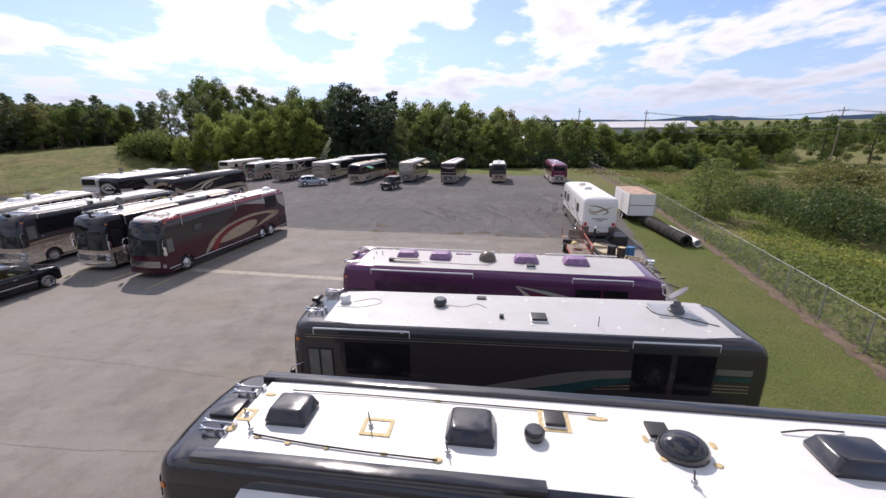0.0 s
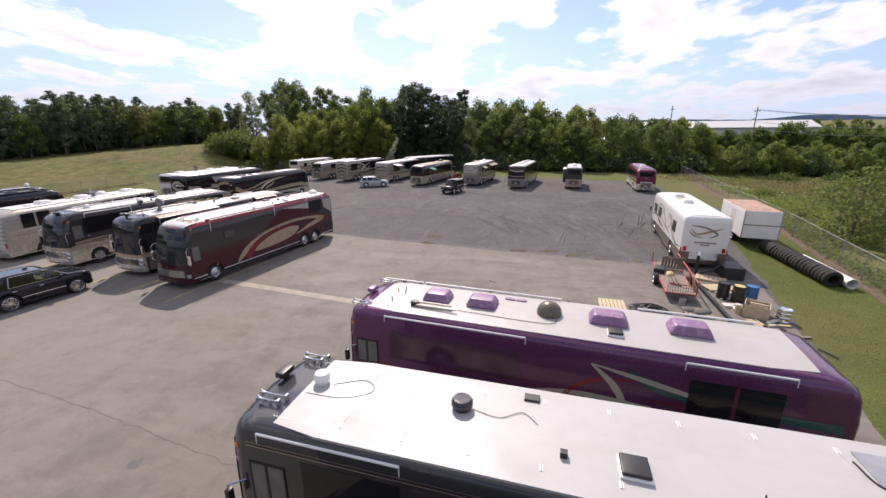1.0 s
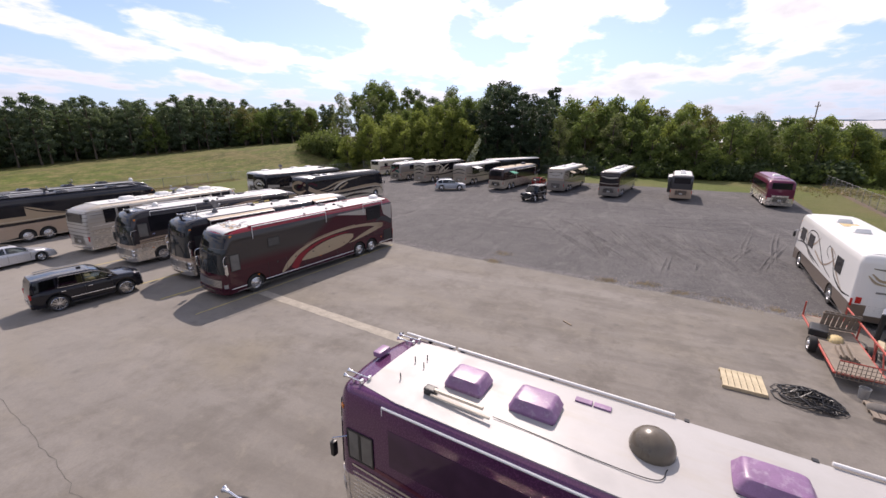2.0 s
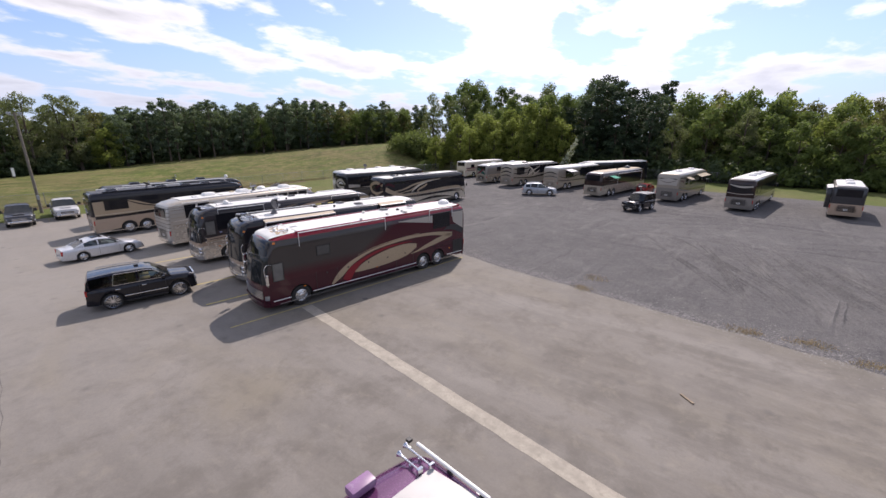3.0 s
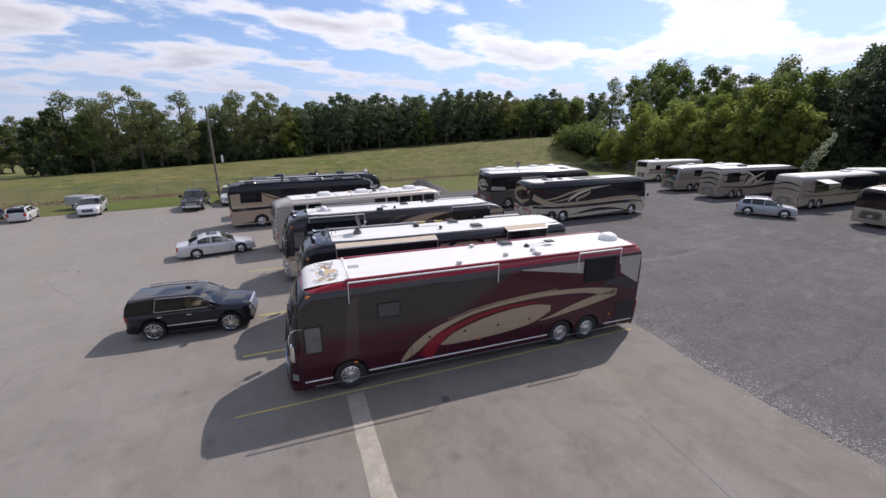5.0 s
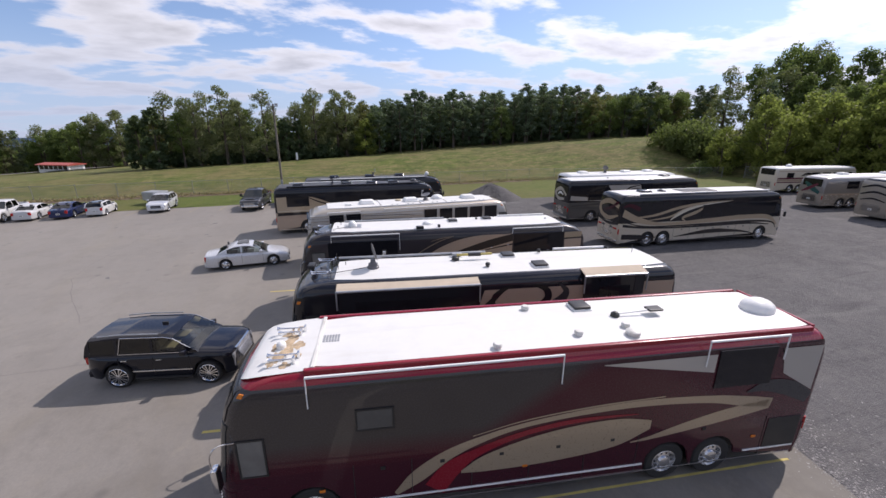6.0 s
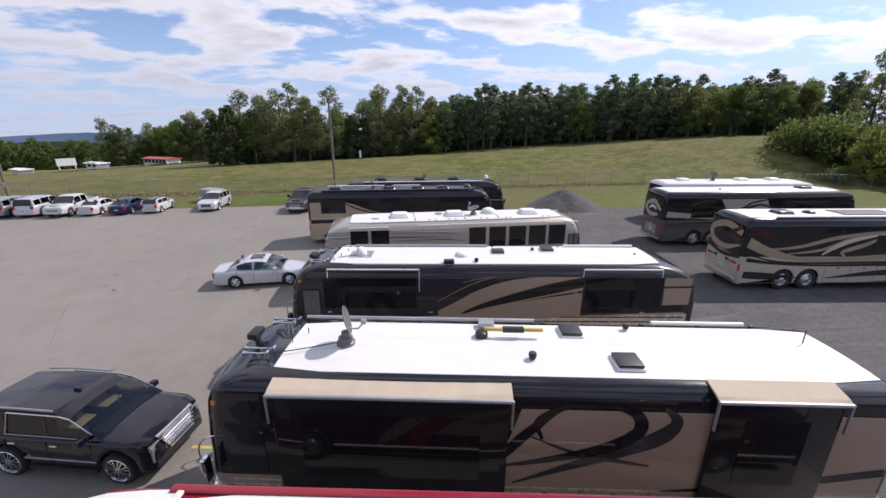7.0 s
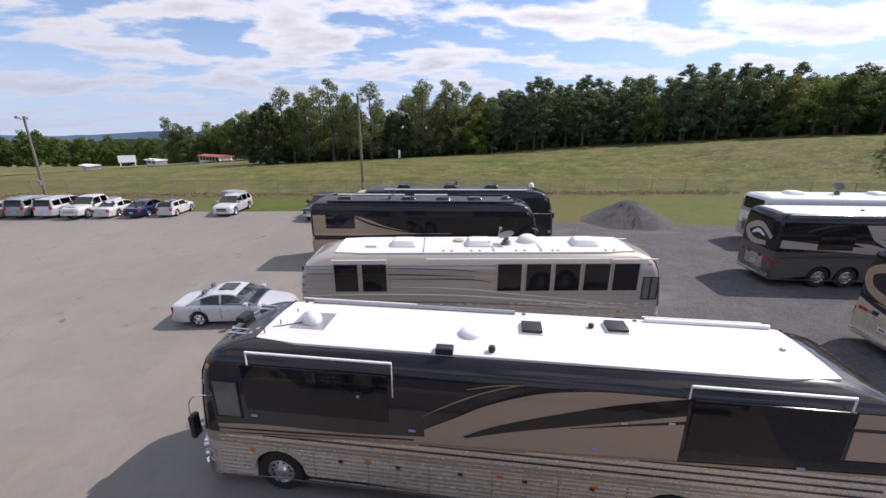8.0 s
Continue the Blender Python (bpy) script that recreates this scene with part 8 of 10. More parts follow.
# the little trailer behind the crossover
t = thing("utility_trailer", pose(-60.9, 9.2, 0.022, 0, 0, 65), "small grey cargo trailer behind the crossover", "trailer")
part("cargo_box", B(-1.0, 1.0, -0.7, 0.7, 0.45, 1.35, 0.06), GALV, t)
for s in (1, -1):
    wheel(t, 0, s * 0.8, 0.3, s, CAR_TYRE, CAR_RIM, 0.8)
part("drawbar", tube(bmesh.new(), [(1.0, 0.4, 0.42), (1.9, 0, 0.42), (1.0, -0.4, 0.42)], 0.03, 6), GALV, t)
part("jockey_leg", C((1.85, 0, 0.0), (1.85, 0, 0.44), 0.03, 6), GALV, t)

# ---- markings and patches on the paving ----


def strip(name, p, q, w, z, material, label, category, amp=0.06, seed=0.0):
    """A flat band on the ground with uneven edges."""
    p, q = Vector(p), Vector(q)
    d = (q - p).normalized()
    n = Vector((-d.y, d.x))
    k = max(4, int((q - p).length / 0.35))
    bm = bmesh.new()
    rows = []
    for i in range(k + 1):
        c = p.lerp(q, i / k)
        a = w / 2 + amp * noise.noise((i * 0.45, seed, 1.0))
        b = w / 2 + amp * noise.noise((i * 0.45, seed, 7.0))
        rows.append([bm.verts.new((*(c + n * a), z)), bm.verts.new((*(c - n * b), z))])
    return solo(name, grid_faces(bm, rows), material, label, category, "structure")


FADED = plain("faded_line_paint", (0.30, 0.26, 0.17), 0.9, var=0.3, scale=2.0, dirt=(0.2, 0.185, 0.165))
PATCH = plain("pale_concrete_patch", (0.335, 0.305, 0.255), 0.95, var=0.22, scale=2.6, fine=16, bump=0.3, dirt=(0.2, 0.18, 0.15))
CRACK = plain("crack_filler", (0.1, 0.093, 0.086), 0.9, var=0.2)
STAIN = plain("oil_stained_concrete", (0.105, 0.1, 0.095), 0.7, var=0.3, scale=1.5)
SAND = plain("washed_out_sand", (0.135, 0.126, 0.116), 0.95, var=0.3, scale=1.0, fine=25, bump=0.4)
DRY = leaf_mat("dry_edge_grass", (0.42, 0.33, 0.19), (0.56, 0.45, 0.29), 0.04)
strip("concrete_patch", (-16.8, 24.45), (1.2, 21.65), 0.55, 0.027, PATCH, "pale patched trench across the concrete", "patch", 0.04)
strip("yellow_line", (-17.5, 21.0), (-15.15, 36.0), 0.065, 0.028, YELLOW, "worn yellow parking line", "road marking", 0.015, 1)
strip("yellow_line", (-21.0, 21.5), (-20.5, 24.6), 0.1, 0.028, YELLOW, "worn yellow parking line", "road marking", 0.015, 2)
strip("yellow_line", (-24.4, 22.4), (-23.6, 27.0), 0.1, 0.028, YELLOW, "worn yellow parking line", "road marking", 0.015, 3)
strip("yellow_line", (-31.0, 22.6), (-30.3, 27.0), 0.1, 0.028, YELLOW, "worn yellow parking line", "road marking", 0.015, 4)
for i, y in enumerate(np.arange(-12, 28, 2.6)):
    strip("yellow_line", (-57.0, y), (-54.6, y - 0.35), 0.09, 0.028, FADED, "worn yellow parking line", "road marking", 0.015, 5 + i)


def crack(pts, w=0.03, seed=0.0):
    q = spline(pts, 10)
    bm = bmesh.new()
    rows = []
    for i, (x, y) in enumerate(q):
        d = q[min(i + 1, len(q) - 1)] - q[max(i - 1, 0)]
        d = d / (np.linalg.norm(d) + 1e-9)
        j = 0.16 * noise.noise((i * 0.6, seed, 0.0))
        a = w * (0.5 + 0.9 * abs(noise.noise((i * 0.5, seed, 4.0))))
        rows.append([bm.verts.new((x - d[1] * (j + a), y + d[0] * (j + a), 0.0262)), bm.verts.new((x - d[1] * (j - a), y + d[0] * (j - a), 0.0262))])
    solo("pavement_crack", grid_faces(bm, rows), CRACK, "dark jagged crack in the concrete", "crack", "structure")


for k, pts in enumerate((
    ((-30.0, 5.0), (-26.6, 12.0), (-26.0, 17.0), (-25.3, 22.0)), ((-45.0, 4.0), (-41.0, 10.0), (-40.5, 18.0)), ((-30.0, 15.0), (-37.0, 12.0), (-45.0, 12.6)), ((-52.0, -6.0), (-50.0, 4.0), (-51.0, 14.0)), ((-20.0, 2.0), (-13.0, 0.5), (-6.0, 1.5)),
    ((-17.0, 10.0), (-12.0, 9.0), (-5.0, 8.8)))):
    crack(pts, 0.008, k * 3.0)
crack(((-24.0, 14.6), (-16.6, 13.84), (-13.7, 13.44), (-10.45, 12.91), (-8.0, 12.44), (-4.5, 11.9)), 0.011, 44.0)
# saw-cut joints
strip("pavement_joint", (-4.9, 19.0), (-3.2, 14.6), 0.022, 0.0262, CRACK, "straight saw-cut joint in the concrete", "joint", 0.005, 90)
strip("pavement_joint", (-11.6, 31.5), (-5.6, 30.05), 0.03, 0.0262, STAIN, "shallow worn joint in the concrete", "joint", 0.03, 92)
rnd = random.Random(5)


def blotch(x, y, a, b, turn, material, z, name, label, seed):
    bm = bmesh.new()
    c = bm.verts.new((x, y, z))
    ring = []
    for i in range(22):
        t = 2 * math.pi * i / 22
        r = 1 + 0.45 * noise.noise((math.cos(t) * 1.3 + seed, math.sin(t) * 1.3, seed))
        u, v = a * r * math.cos(t), b * r * math.sin(t)
        ring.append(bm.verts.new((x + u * math.cos(turn) - v * math.sin(turn), y + u * math.sin(turn) + v * math.cos(turn), z)))
    for i in range(22):
        bm.faces.new((c, ring[i], ring[(i + 1) % 22]))
    solo(name, bm, material, label, "stain", "structure")


for i in range(14):
    a = rnd.uniform(0.07, 0.2)
    blotch(rnd.uniform(-50, -3), rnd.uniform(3, 33), a, a * rnd.uniform(0.4, 0.9), rnd.uniform(0, 3), STAIN, 0.0256, "oil_stain", "dark oil stain on the concrete", i * 1.7)
blotch(-6.3, 10.8, 0.12, 0.08, 0.3, STAIN, 0.0258, "oil_stain", "dark patched hole in the concrete", 50.0)


def tufts(name, spots, material, label, h=(0.12, 0.3), n=14, spread=0.25, seed=3):
    """Grass blades in clumps, one mesh."""
    r = np.random.RandomState(seed)
    V, F = [], []
    for x, y, z in spots:
        for _ in range(n):
            a, l = r.uniform(0, 2 * math.pi), r.uniform(*h)
            px, py = x + r.normal(0, spread), y + r.normal(0, spread)
            w, lean = 0.012 + l * 0.03, r.uniform(0.1, 0.6) * l
            ca, sa = math.cos(a), math.sin(a)
            k = len(V)
            V += [(px - sa * w, py + ca * w, z), (px + sa * w, py - ca * w, z), (px + ca * lean, py + sa * lean, z + l)]
            F.append((k, k + 1, k + 2))
    me = bpy.data.meshes.new(name)
    me.from_pydata(V, [], F)
    me.materials.append(material)
    return solo(name, me, None, label, "grass", "stuff")


EDGE_X, EDGE_Y = [-19, -11.7, -8.1, 3, 15.4], [37.6, 35.65, 35.2, 33.5, 31.6]
clump = lambda cx, cy, rx, ry, n: [(rnd.gauss(cx, rx), rnd.gauss(cy, ry), 0.013) for _ in range(n)]  # noqa: E731
tufts("edge_weeds", clump(-27.1, 39.35, 0.5, 0.45, 34) + clump(-6.4, 35.15, 0.3, 0.14, 14) + clump(-6.4, 37.3, 0.25, 0.2, 9) + clump(1.06, 34.4, 0.5, 0.2, 14) + clump(3.2, 34.6, 0.4, 0.2, 12) + clump(5.0, 33.8, 0.5, 0.2, 10) + clump(7.5, 33.2, 1.4, 0.3, 14) + clump(11.0, 32.9, 1.0, 0.3, 12), DRY, "dry yellowed weeds along the edge of the concrete", (0.03, 0.09), 34, 0.16)
LAWNLEAF = leaf_mat("lawn_blades", (0.10, 0.14, 0.03), (0.16, 0.19, 0.05), 0.25)
tufts("lawn_grass", [(y * 0.235 + rnd.uniform(8.6, 13.6), y, 0.004) for y in [rnd.uniform(4, 40) for _ in range(2600)]], LAWNLEAF, "short mown grass blades", (0.02, 0.04), 9, 0.25)

# loose stones along the slab's edge, thickest on the gravel side
rs = np.random.RandomState(31)
V, F = [], []
for _ in range(20000):
    x = rs.uniform(-18, 15.3)
    off = rs.normal(0.3, 0.55) * (0.5 + 1.0 * abs(noise.noise((x * 0.35, 0.0, 4.0)))) + (rs.exponential(1.2) if rs.rand() < 0.25 else 0.0)
    if off < -0.1 and rs.rand() < 0.75:
        continue
    y = float(np.interp(x, EDGE_X, EDGE_Y)) + off
    a = rs.uniform(0.007, 0.02)
    k = len(V)
    V += [(x + a * 1.3 * rs.normal(), y + a * 1.3 * rs.normal(), (0.021 if off < 0.2 else 0.011) + d) for d in (0, 0, 0, a * 0.55)]
    F += [(k, k + 1, k + 3), (k + 1, k + 2, k + 3), (k + 2, k, k + 3)]
me = bpy.data.meshes.new("stones")
me.from_pydata(V, [], F)
me.materials.append(plain("loose_pale_stones", (0.31, 0.295, 0.285), 0.9, var=0.4, scale=8))
solo("gravel_spill", me, None, "loose pale stones spilled along the concrete edge", "gravel", "stuff")

# ---- tyre ruts in the gravel ----
tq = random.Random(12)
gravel = bpy.data.objects["gravel_lot"]


def rut(pts, w, h):
    """Two low ridges thrown up beside a wheel's path."""
    q = spline(pts, 12)
    for off in (-w, w):
        rows, bm = [], bmesh.new()
        for i, (x, y) in enumerate(q):
            d = q[min(i + 1, len(q) - 1)] - q[max(i - 1, 0)]
            d = d / (np.linalg.norm(d) + 1e-9)
            e = min(1.0, i / 8, (len(q) - 1 - i) / 8)
            hh = h * e * (0.55 + 0.7 * abs(noise.noise((x * 1.3, y * 1.3, off * 9))))
            j = 0.05 * noise.noise((x * 0.9, y * 0.9, off * 5))
            rows.append([bm.verts.new((x - d[1] * (off + j + k), y + d[0] * (off + j + k), 0.008 + z)) for k, z in ((-0.13, 0.0), (0.0, hh + 0.005), (0.13, 0.0))])
        part("tyre_rut", grid_faces(bm, rows), GRAVEL, gravel, "", 60)


for i in range(26):
    x0, y0 = tq.uniform(0.5, 12.5), tq.uniform(34.2, 37.5)
    lean, bend = tq.uniform(-0.5, 0.35), tq.uniform(-2.5, 2.5)
    ln = tq.uniform(7, 20)
    for side in (-0.95, 0.95):
        rut([(x0 + side, y0), (x0 + side + lean * ln * 0.5 + bend * 0.4, y0 + ln * 0.5), (x0 + side + lean * ln + bend, y0 + ln)], 0.15, tq.uniform(0.07, 0.14))
for i in range(16):
    x0, y0 = tq.uniform(-22, 14), tq.uniform(44, 70)
    a, ln = tq.uniform(-0.5, 0.5), tq.uniform(10, 22)
    for side in (-0.95, 0.95):
        rut([(x0 + ln * math.cos(a) * t, y0 + side + ln * math.sin(a) * t + 2.0 * math.sin(t * 2.2)) for t in (0, 0.33, 0.66, 1)], 0.14, tq.uniform(0.03, 0.06))

# ---- gravel heap ----
r = np.random.RandomState(4)
bm = bmesh.new()
rows = []
for i in range(13):
    f = i / 12
    row = []
    for k in range(36):
        a = 2 * math.pi * k / 36
        rad = 3.5 * f * (1 + 0.12 * noise.noise((math.cos(a) * 2, math.sin(a) * 2, 9.0)))
        z = 1.75 * (1 - f ** 1.35) ** 1.15 * (1 + 0.1 * noise.noise((math.cos(a) * 3 * f, math.sin(a) * 3 * f, 2.0))) + 0.06 * noise.noise((rad * 3, a * 5, 1.0)) * (1 - f)
        row.append(bm.verts.new((rad * math.cos(a) * 0.85, rad * math.sin(a) * 1.08, max(0.0, z))))
    rows.append(row)
grid_faces(bm, rows[1:], wrap=True)
top = bm.verts.new((0, 0, 1.78))
for k in range(36):
    bm.faces.new((rows[1][k], rows[1][(k + 1) % 36], top))
for v in rows[0]:
    bm.verts.remove(v)
heap = solo("gravel_heap", bm, GRAVEL, "heap of dark crushed gravel by the verge", "gravel heap", "", 50, m=pose(-52.7, 45.3, 0.01))
V, F = [], []
for _ in range(2500):
    a, f = r.uniform(0, 2 * math.pi), math.sqrt(r.uniform(0, 1))
    s = r.uniform(0.012, 0.04)
    z = 1.75 * (1 - f ** 1.35) ** 1.15
    c = Vector((3.5 * f * math.cos(a) * 0.85, 3.5 * f * math.sin(a), z))
    k = len(V)
    V += [tuple(c + Vector(r.normal(0, s, 3))) for _ in range(4)]
    F += [(k, k + 1, k + 2), (k, k + 2, k + 3), (k, k + 3, k + 1), (k + 1, k + 3, k + 2)]
me = bpy.data.meshes.new("stones")
me.from_pydata(V, [], F)
part("loose_stones", me, None, heap).data.materials.append(GRAVEL)
heap["kind"] = "stuff"

# ---- light poles ----


GREYPOLE = plain("weathered_grey_pole", (0.17, 0.15, 0.125), 0.85, var=0.25, scale=3, fine=40)


def light_pole(cx, cy, h, lean, floods=True):
    p = thing("light_pole", pose(cx, cy, ground_z(cx, cy)), "tall weathered wooden pole with floodlights" if floods else "tall weathered wooden pole with a short cross bar", "light pole", "light poles")
    part("pole", C((0, 0, -0.3), (lean, 0, h), 0.15, 12, 0.1), GREYPOLE, p, "", 40)
    part("cross_bar", C((lean, -0.5, h - 0.25), (lean, 0.5, h - 0.25), 0.035, 8), GALV, p)
    for y in (-0.45, 0.35) if floods else ():
        f = part("floodlight", B(lean + 0.05, lean + 0.35, y - 0.17, y + 0.17, h - 0.2, h + 0.05, 0.05), GALV, p, "grey floodlight", 40)
        part("lens", B(lean + 0.34, lean + 0.365, y - 0.14, y + 0.14, h - 0.17, h + 0.02), LAMP, f)
    part("junction_box", B(0.12, 0.3, -0.12, 0.12, 1.5, 2.0, 0.02), GALV, p)
    return p


light_pole(-61.6, 22.05, 10.5, 0.1, True), light_pole(-64.4, -12.9, 8.5, -0.2)

# ---- chain-link fences ----
CHAIN = chain_mat()
FENCESTEEL = plain("dull_fence_steel", (0.27, 0.275, 0.28), 0.6, 0.4, 0.15)
SOIL = plain("bare_soil", (0.115, 0.08, 0.055), 0.95, var=0.35, scale=1.2, fine=18, bump=0.5, dirt=(0.22, 0.18, 0.09))


def fence(label, pts, h=1.75, step=3.0, barbed=False):
    f = thing("chain_link_fence", Matrix(), label, "fence")
    V, F, UV, run = [], [], [], 0.0
    posts = []
    for (x0, y0), (x1, y1) in zip(pts, pts[1:]):
        ln = math.hypot(x1 - x0, y1 - y0)
        n = max(1, round(ln / step))
        for i in range(n):
            a, b = ((x0 + (x1 - x0) * k / n, y0 + (y1 - y0) * k / n) for k in (i, i + 1))
            za, zb2 = ground_z(*a), ground_z(*b)
            k = len(V)
            V += [(*a, za + 0.03), (*b, zb2 + 0.03), (*b, zb2 + h), (*a, za + h)]
            F.append((k, k + 1, k + 2, k + 3))
            UV += [(run, 0), (run + ln / n, 0), (run + ln / n, h), (run, h)]
            run += ln / n
            posts.append((a, za))
    posts.append((pts[-1], ground_z(*pts[-1])))
    me = bpy.data.meshes.new("mesh")
    me.from_pydata(V, [], F)
    lay = me.uv_layers.new(name="UVMap")
    for i, uv in enumerate(UV):
        lay.data[i].uv = uv
    me.materials.append(CHAIN)
    part("wire_mesh", me, None, f, "woven wire mesh")
    post = finish(lathe(cyl(bmesh.new(), (0, 0, -0.2), (0, 0, h + 0.04), 0.03, 8), [(0.04, h + 0.04), (0.035, h + 0.07), (0, h + 0.085)], 8), FENCESTEEL, 40)
    for (x, y), z in posts:
        part("fence_post", post, None, f).matrix_local = pose(x, y, z)
    part("top_rail", tube(bmesh.new(), [(x, y, z + h) for (x, y), z in posts], 0.018, 6), FENCESTEEL, f)
    return f


EAST = [(4.5, -42), (9.9, -18), (17.25, 14.5), (20.6, 29), (24.5, 46), (34.5, 104)]
fence("chain-link fence between the lawn and the wild field", EAST)
fence("chain-link fence below the trees", [(34.5, 104), (0, 100), (-36, 98), (-57, 93)], 1.9, 4)
fence("chain-link fence at the foot of the bank", [(-66.3, -60), (-66.2, 0), (-65.8, 58), (-58.5, 90)], 1.7, 4)
for i, (p, q) in enumerate(zip(EAST[1:], EAST[2:])):
    n = (Vector(q) - Vector(p)).normalized()
    d = Vector((-n.y, n.x)) * 0.2
    strip("fence_soil", tuple(Vector(p) + d), tuple(Vector(q) + d), 0.75, 0.018, SOIL, "bare brown soil strip under the fence", "soil", 0.4, 40 + i)
for i, (p, q) in enumerate((((-65.6, -50), (-65.4, 58)),)):
    strip("fence_soil", p, q, 1.6, 0.02, SOIL, "bare reddish soil strip at the foot of the bank", "soil", 0.5, 60 + i)

# ---- trailers by the fence ----
t = thing("box_trailer", pose(19.35, 41.4, 0.004, 0, 0, 81), "white box trailer with a rusty roof", "trailer")
part("box", B(-3.0, 3.0, -1.2, 1.2, 0.75, 2.85, 0.04), WHITE, t, "dirty white panelled box")
part("corner_post", B(-3.02, -2.94, -1.215, -1.14, 0.75, 2.85, 0.01), GALV, t), part("corner_post", B(-3.02, -2.94, 1.14, 1.215, 0.75, 2.85, 0.01), GALV, t)
RUSTSHEET = plain("rusting_roof_sheet", (0.45, 0.30, 0.22), 0.8, var=0.4, scale=2, dirt=(0.62, 0.55, 0.48))
for i in range(16):
    part("roof_panel", B(-2.96 + i * 0.37, -2.66 + i * 0.37, -1.17, 1.17, 2.85, 2.872), RUSTSHEET, t, "rust-streaked roof sheet")
part("chassis", B(-2.8, 3.6, -0.5, 0.5, 0.55, 0.75), BLACK, t)
part("side_door", B(-0.9, 0.0, 1.2, 1.212, 0.85, 2.6), OFFWHITE, t)
part("door_edge", B(0.0, 0.03, 1.2, 1.22, 0.85, 2.6), GALV, t)
part("rear_strip", B(-3.012, -3.0, -1.15, 1.15, 1.75, 1.83), WOOD, t)
for s in (1, -1):
    for x in (-0.6, 0.35):
        wheel(t, x, s * 1.0, 0.37, s, CAR_TYRE, CAR_RIM)
part("jack_leg", C((3.5, 0, 0), (3.5, 0, 0.7), 0.04, 8), GALV, t)
t = thing("dump_trailer", pose(17.6, 47.8, 0.004, 0, 0, 82), "black open dump trailer by the fence", "trailer")
bm = B(-2.4, 2.4, -1.05, 1.05, 0.75, 0.82)
for x0, x1, y0, y1 in ((-2.4, 2.4, -1.05, -0.98), (-2.4, 2.4, 0.98, 1.05), (-2.4, -2.33, -0.98, 0.98), (2.33, 2.4, -0.98, 0.98)):
    box(bm, x0, x1, y0, y1, 0.82, 1.55)
part("tub", bm, BLACK, t)
part("chassis", B(-2.0, 3.4, -0.4, 0.4, 0.5, 0.75), BLACK, t)
for s in (1, -1):
    for x in (-0.5, 0.4):
        wheel(t, x, s * 1.12, 0.37, s, CAR_TYRE, CAR_RIM)
part("jack_leg", C((3.3, 0, 0), (3.3, 0, 0.6), 0.04, 8), GALV, t)

# ---- row of tyres and a pipe ----
tyre_mesh = finish(lathe(bmesh.new(), [(0.27, -0.13), (0.36, -0.15), (0.44, -0.14), (0.49, -0.1), (0.5, 0), (0.49, 0.1), (0.44, 0.14), (0.36, 0.15), (0.27, 0.13), (0.265, 0.1), (0.4, 0.09), (0.4, -0.09), (0.265, -0.1), (0.27, -0.13)], 26, Matrix.Rotation(math.pi / 2, 4, "Y")), RUBBER, 30)
tq = random.Random(3)
for i in range(22):
    f = i / 21
    solo("truck_tyre", tyre_mesh, None, "used black truck tyre standing in a row on the lawn", "tyre", group="row of truck tyres",
         m=pose(18.75 + 0.25 * f + tq.uniform(-0.03, 0.03), 30.3 + 7.2 * f, 0.485, 0, tq.uniform(-14, -6), 88 + tq.uniform(-5, 5)) @ Matrix.Diagonal((1, 1, tq.uniform(0.97, 1.0), 1)))
bm = lathe(bmesh.new(), [(0.3, 0), (0.3, 5.0), (0.27, 5.0), (0.27, 0), (0.3, 0)], 20, pose(0, 0, 0.3, 0, 90, 0))
solo("drain_pipe", bm, WHITE, "white plastic drain pipe beside the fence", "pipe", "", 35, m=pose(19.58, 30.0, 0.01, 0, 0, 86))

# ---- scrap and building stuff behind the purple coach ----
REDSTEEL = plain("faded_red_steel", (0.42, 0.07, 0.05), 0.6, var=0.25, dirt=(0.25, 0.12, 0.08))


def pallet(x, y, turn, sx=1.2, sy=1.0, z=0.022, material=None, boards=7, label="new softwood pallet lying on the concrete"):
    p = thing("pallet", pose(x, y, z, 0, 0, turn), label, "pallet", "pallets")
    me = finish(B(-sx / boards * 0.44, sx / boards * 0.44, -sy / 2, sy / 2, 0.1, 0.122), material or PALLETWOOD, 0)
    for i in range(boards):
        part("board", me, None, p).matrix_local = pose(-sx / 2 + (i + 0.5) * sx / boards, 0, 0)
    for yy in (-sy / 2 + 0.05, 0, sy / 2 - 0.05):
        part("bearer", B(-sx / 2, sx / 2, yy - 0.045, yy + 0.045, 0, 0.1), material or PALLETWOOD, p)
    return p


pallet(5.78, 25.06, -5, 1.3, 1.25)
# red utility trailer with its load
t = thing("utility_trailer", pose(9.8, 28.95, 0.022, 0, 0, 81.5), "red steel utility trailer loaded with scrap timber", "trailer")
part("deck", B(-2.7, 2.7, -0.66, 0.66, 0.42, 0.5), WOOD, t)
bm = bmesh.new()
for a, b in (((-2.75, -0.7, 0.46), (2.75, -0.7, 0.46)), ((-2.75, 0.7, 0.46), (2.75, 0.7, 0.46)), ((-2.75, -0.7, 0.46), (-2.75, 0.7, 0.46)), ((2.75, -0.7, 0.46), (2.75, 0.7, 0.46))):
    cyl(bm, a, b, 0.04, 6)
part("frame", bm, REDSTEEL, t)
part("side_rail", C((-2.75, -0.7, 1.15), (2.75, -0.7, 1.15), 0.04, 6), REDSTEEL, t)
for x, y in ((-2.75, -0.7), (-1.0, -0.7), (0.9, -0.7), (2.75, -0.7), (2.75, 0.7)):
    part("rail_post", C((x, y, 0.45), (x, y, 1.15), 0.035, 6), REDSTEEL, t)
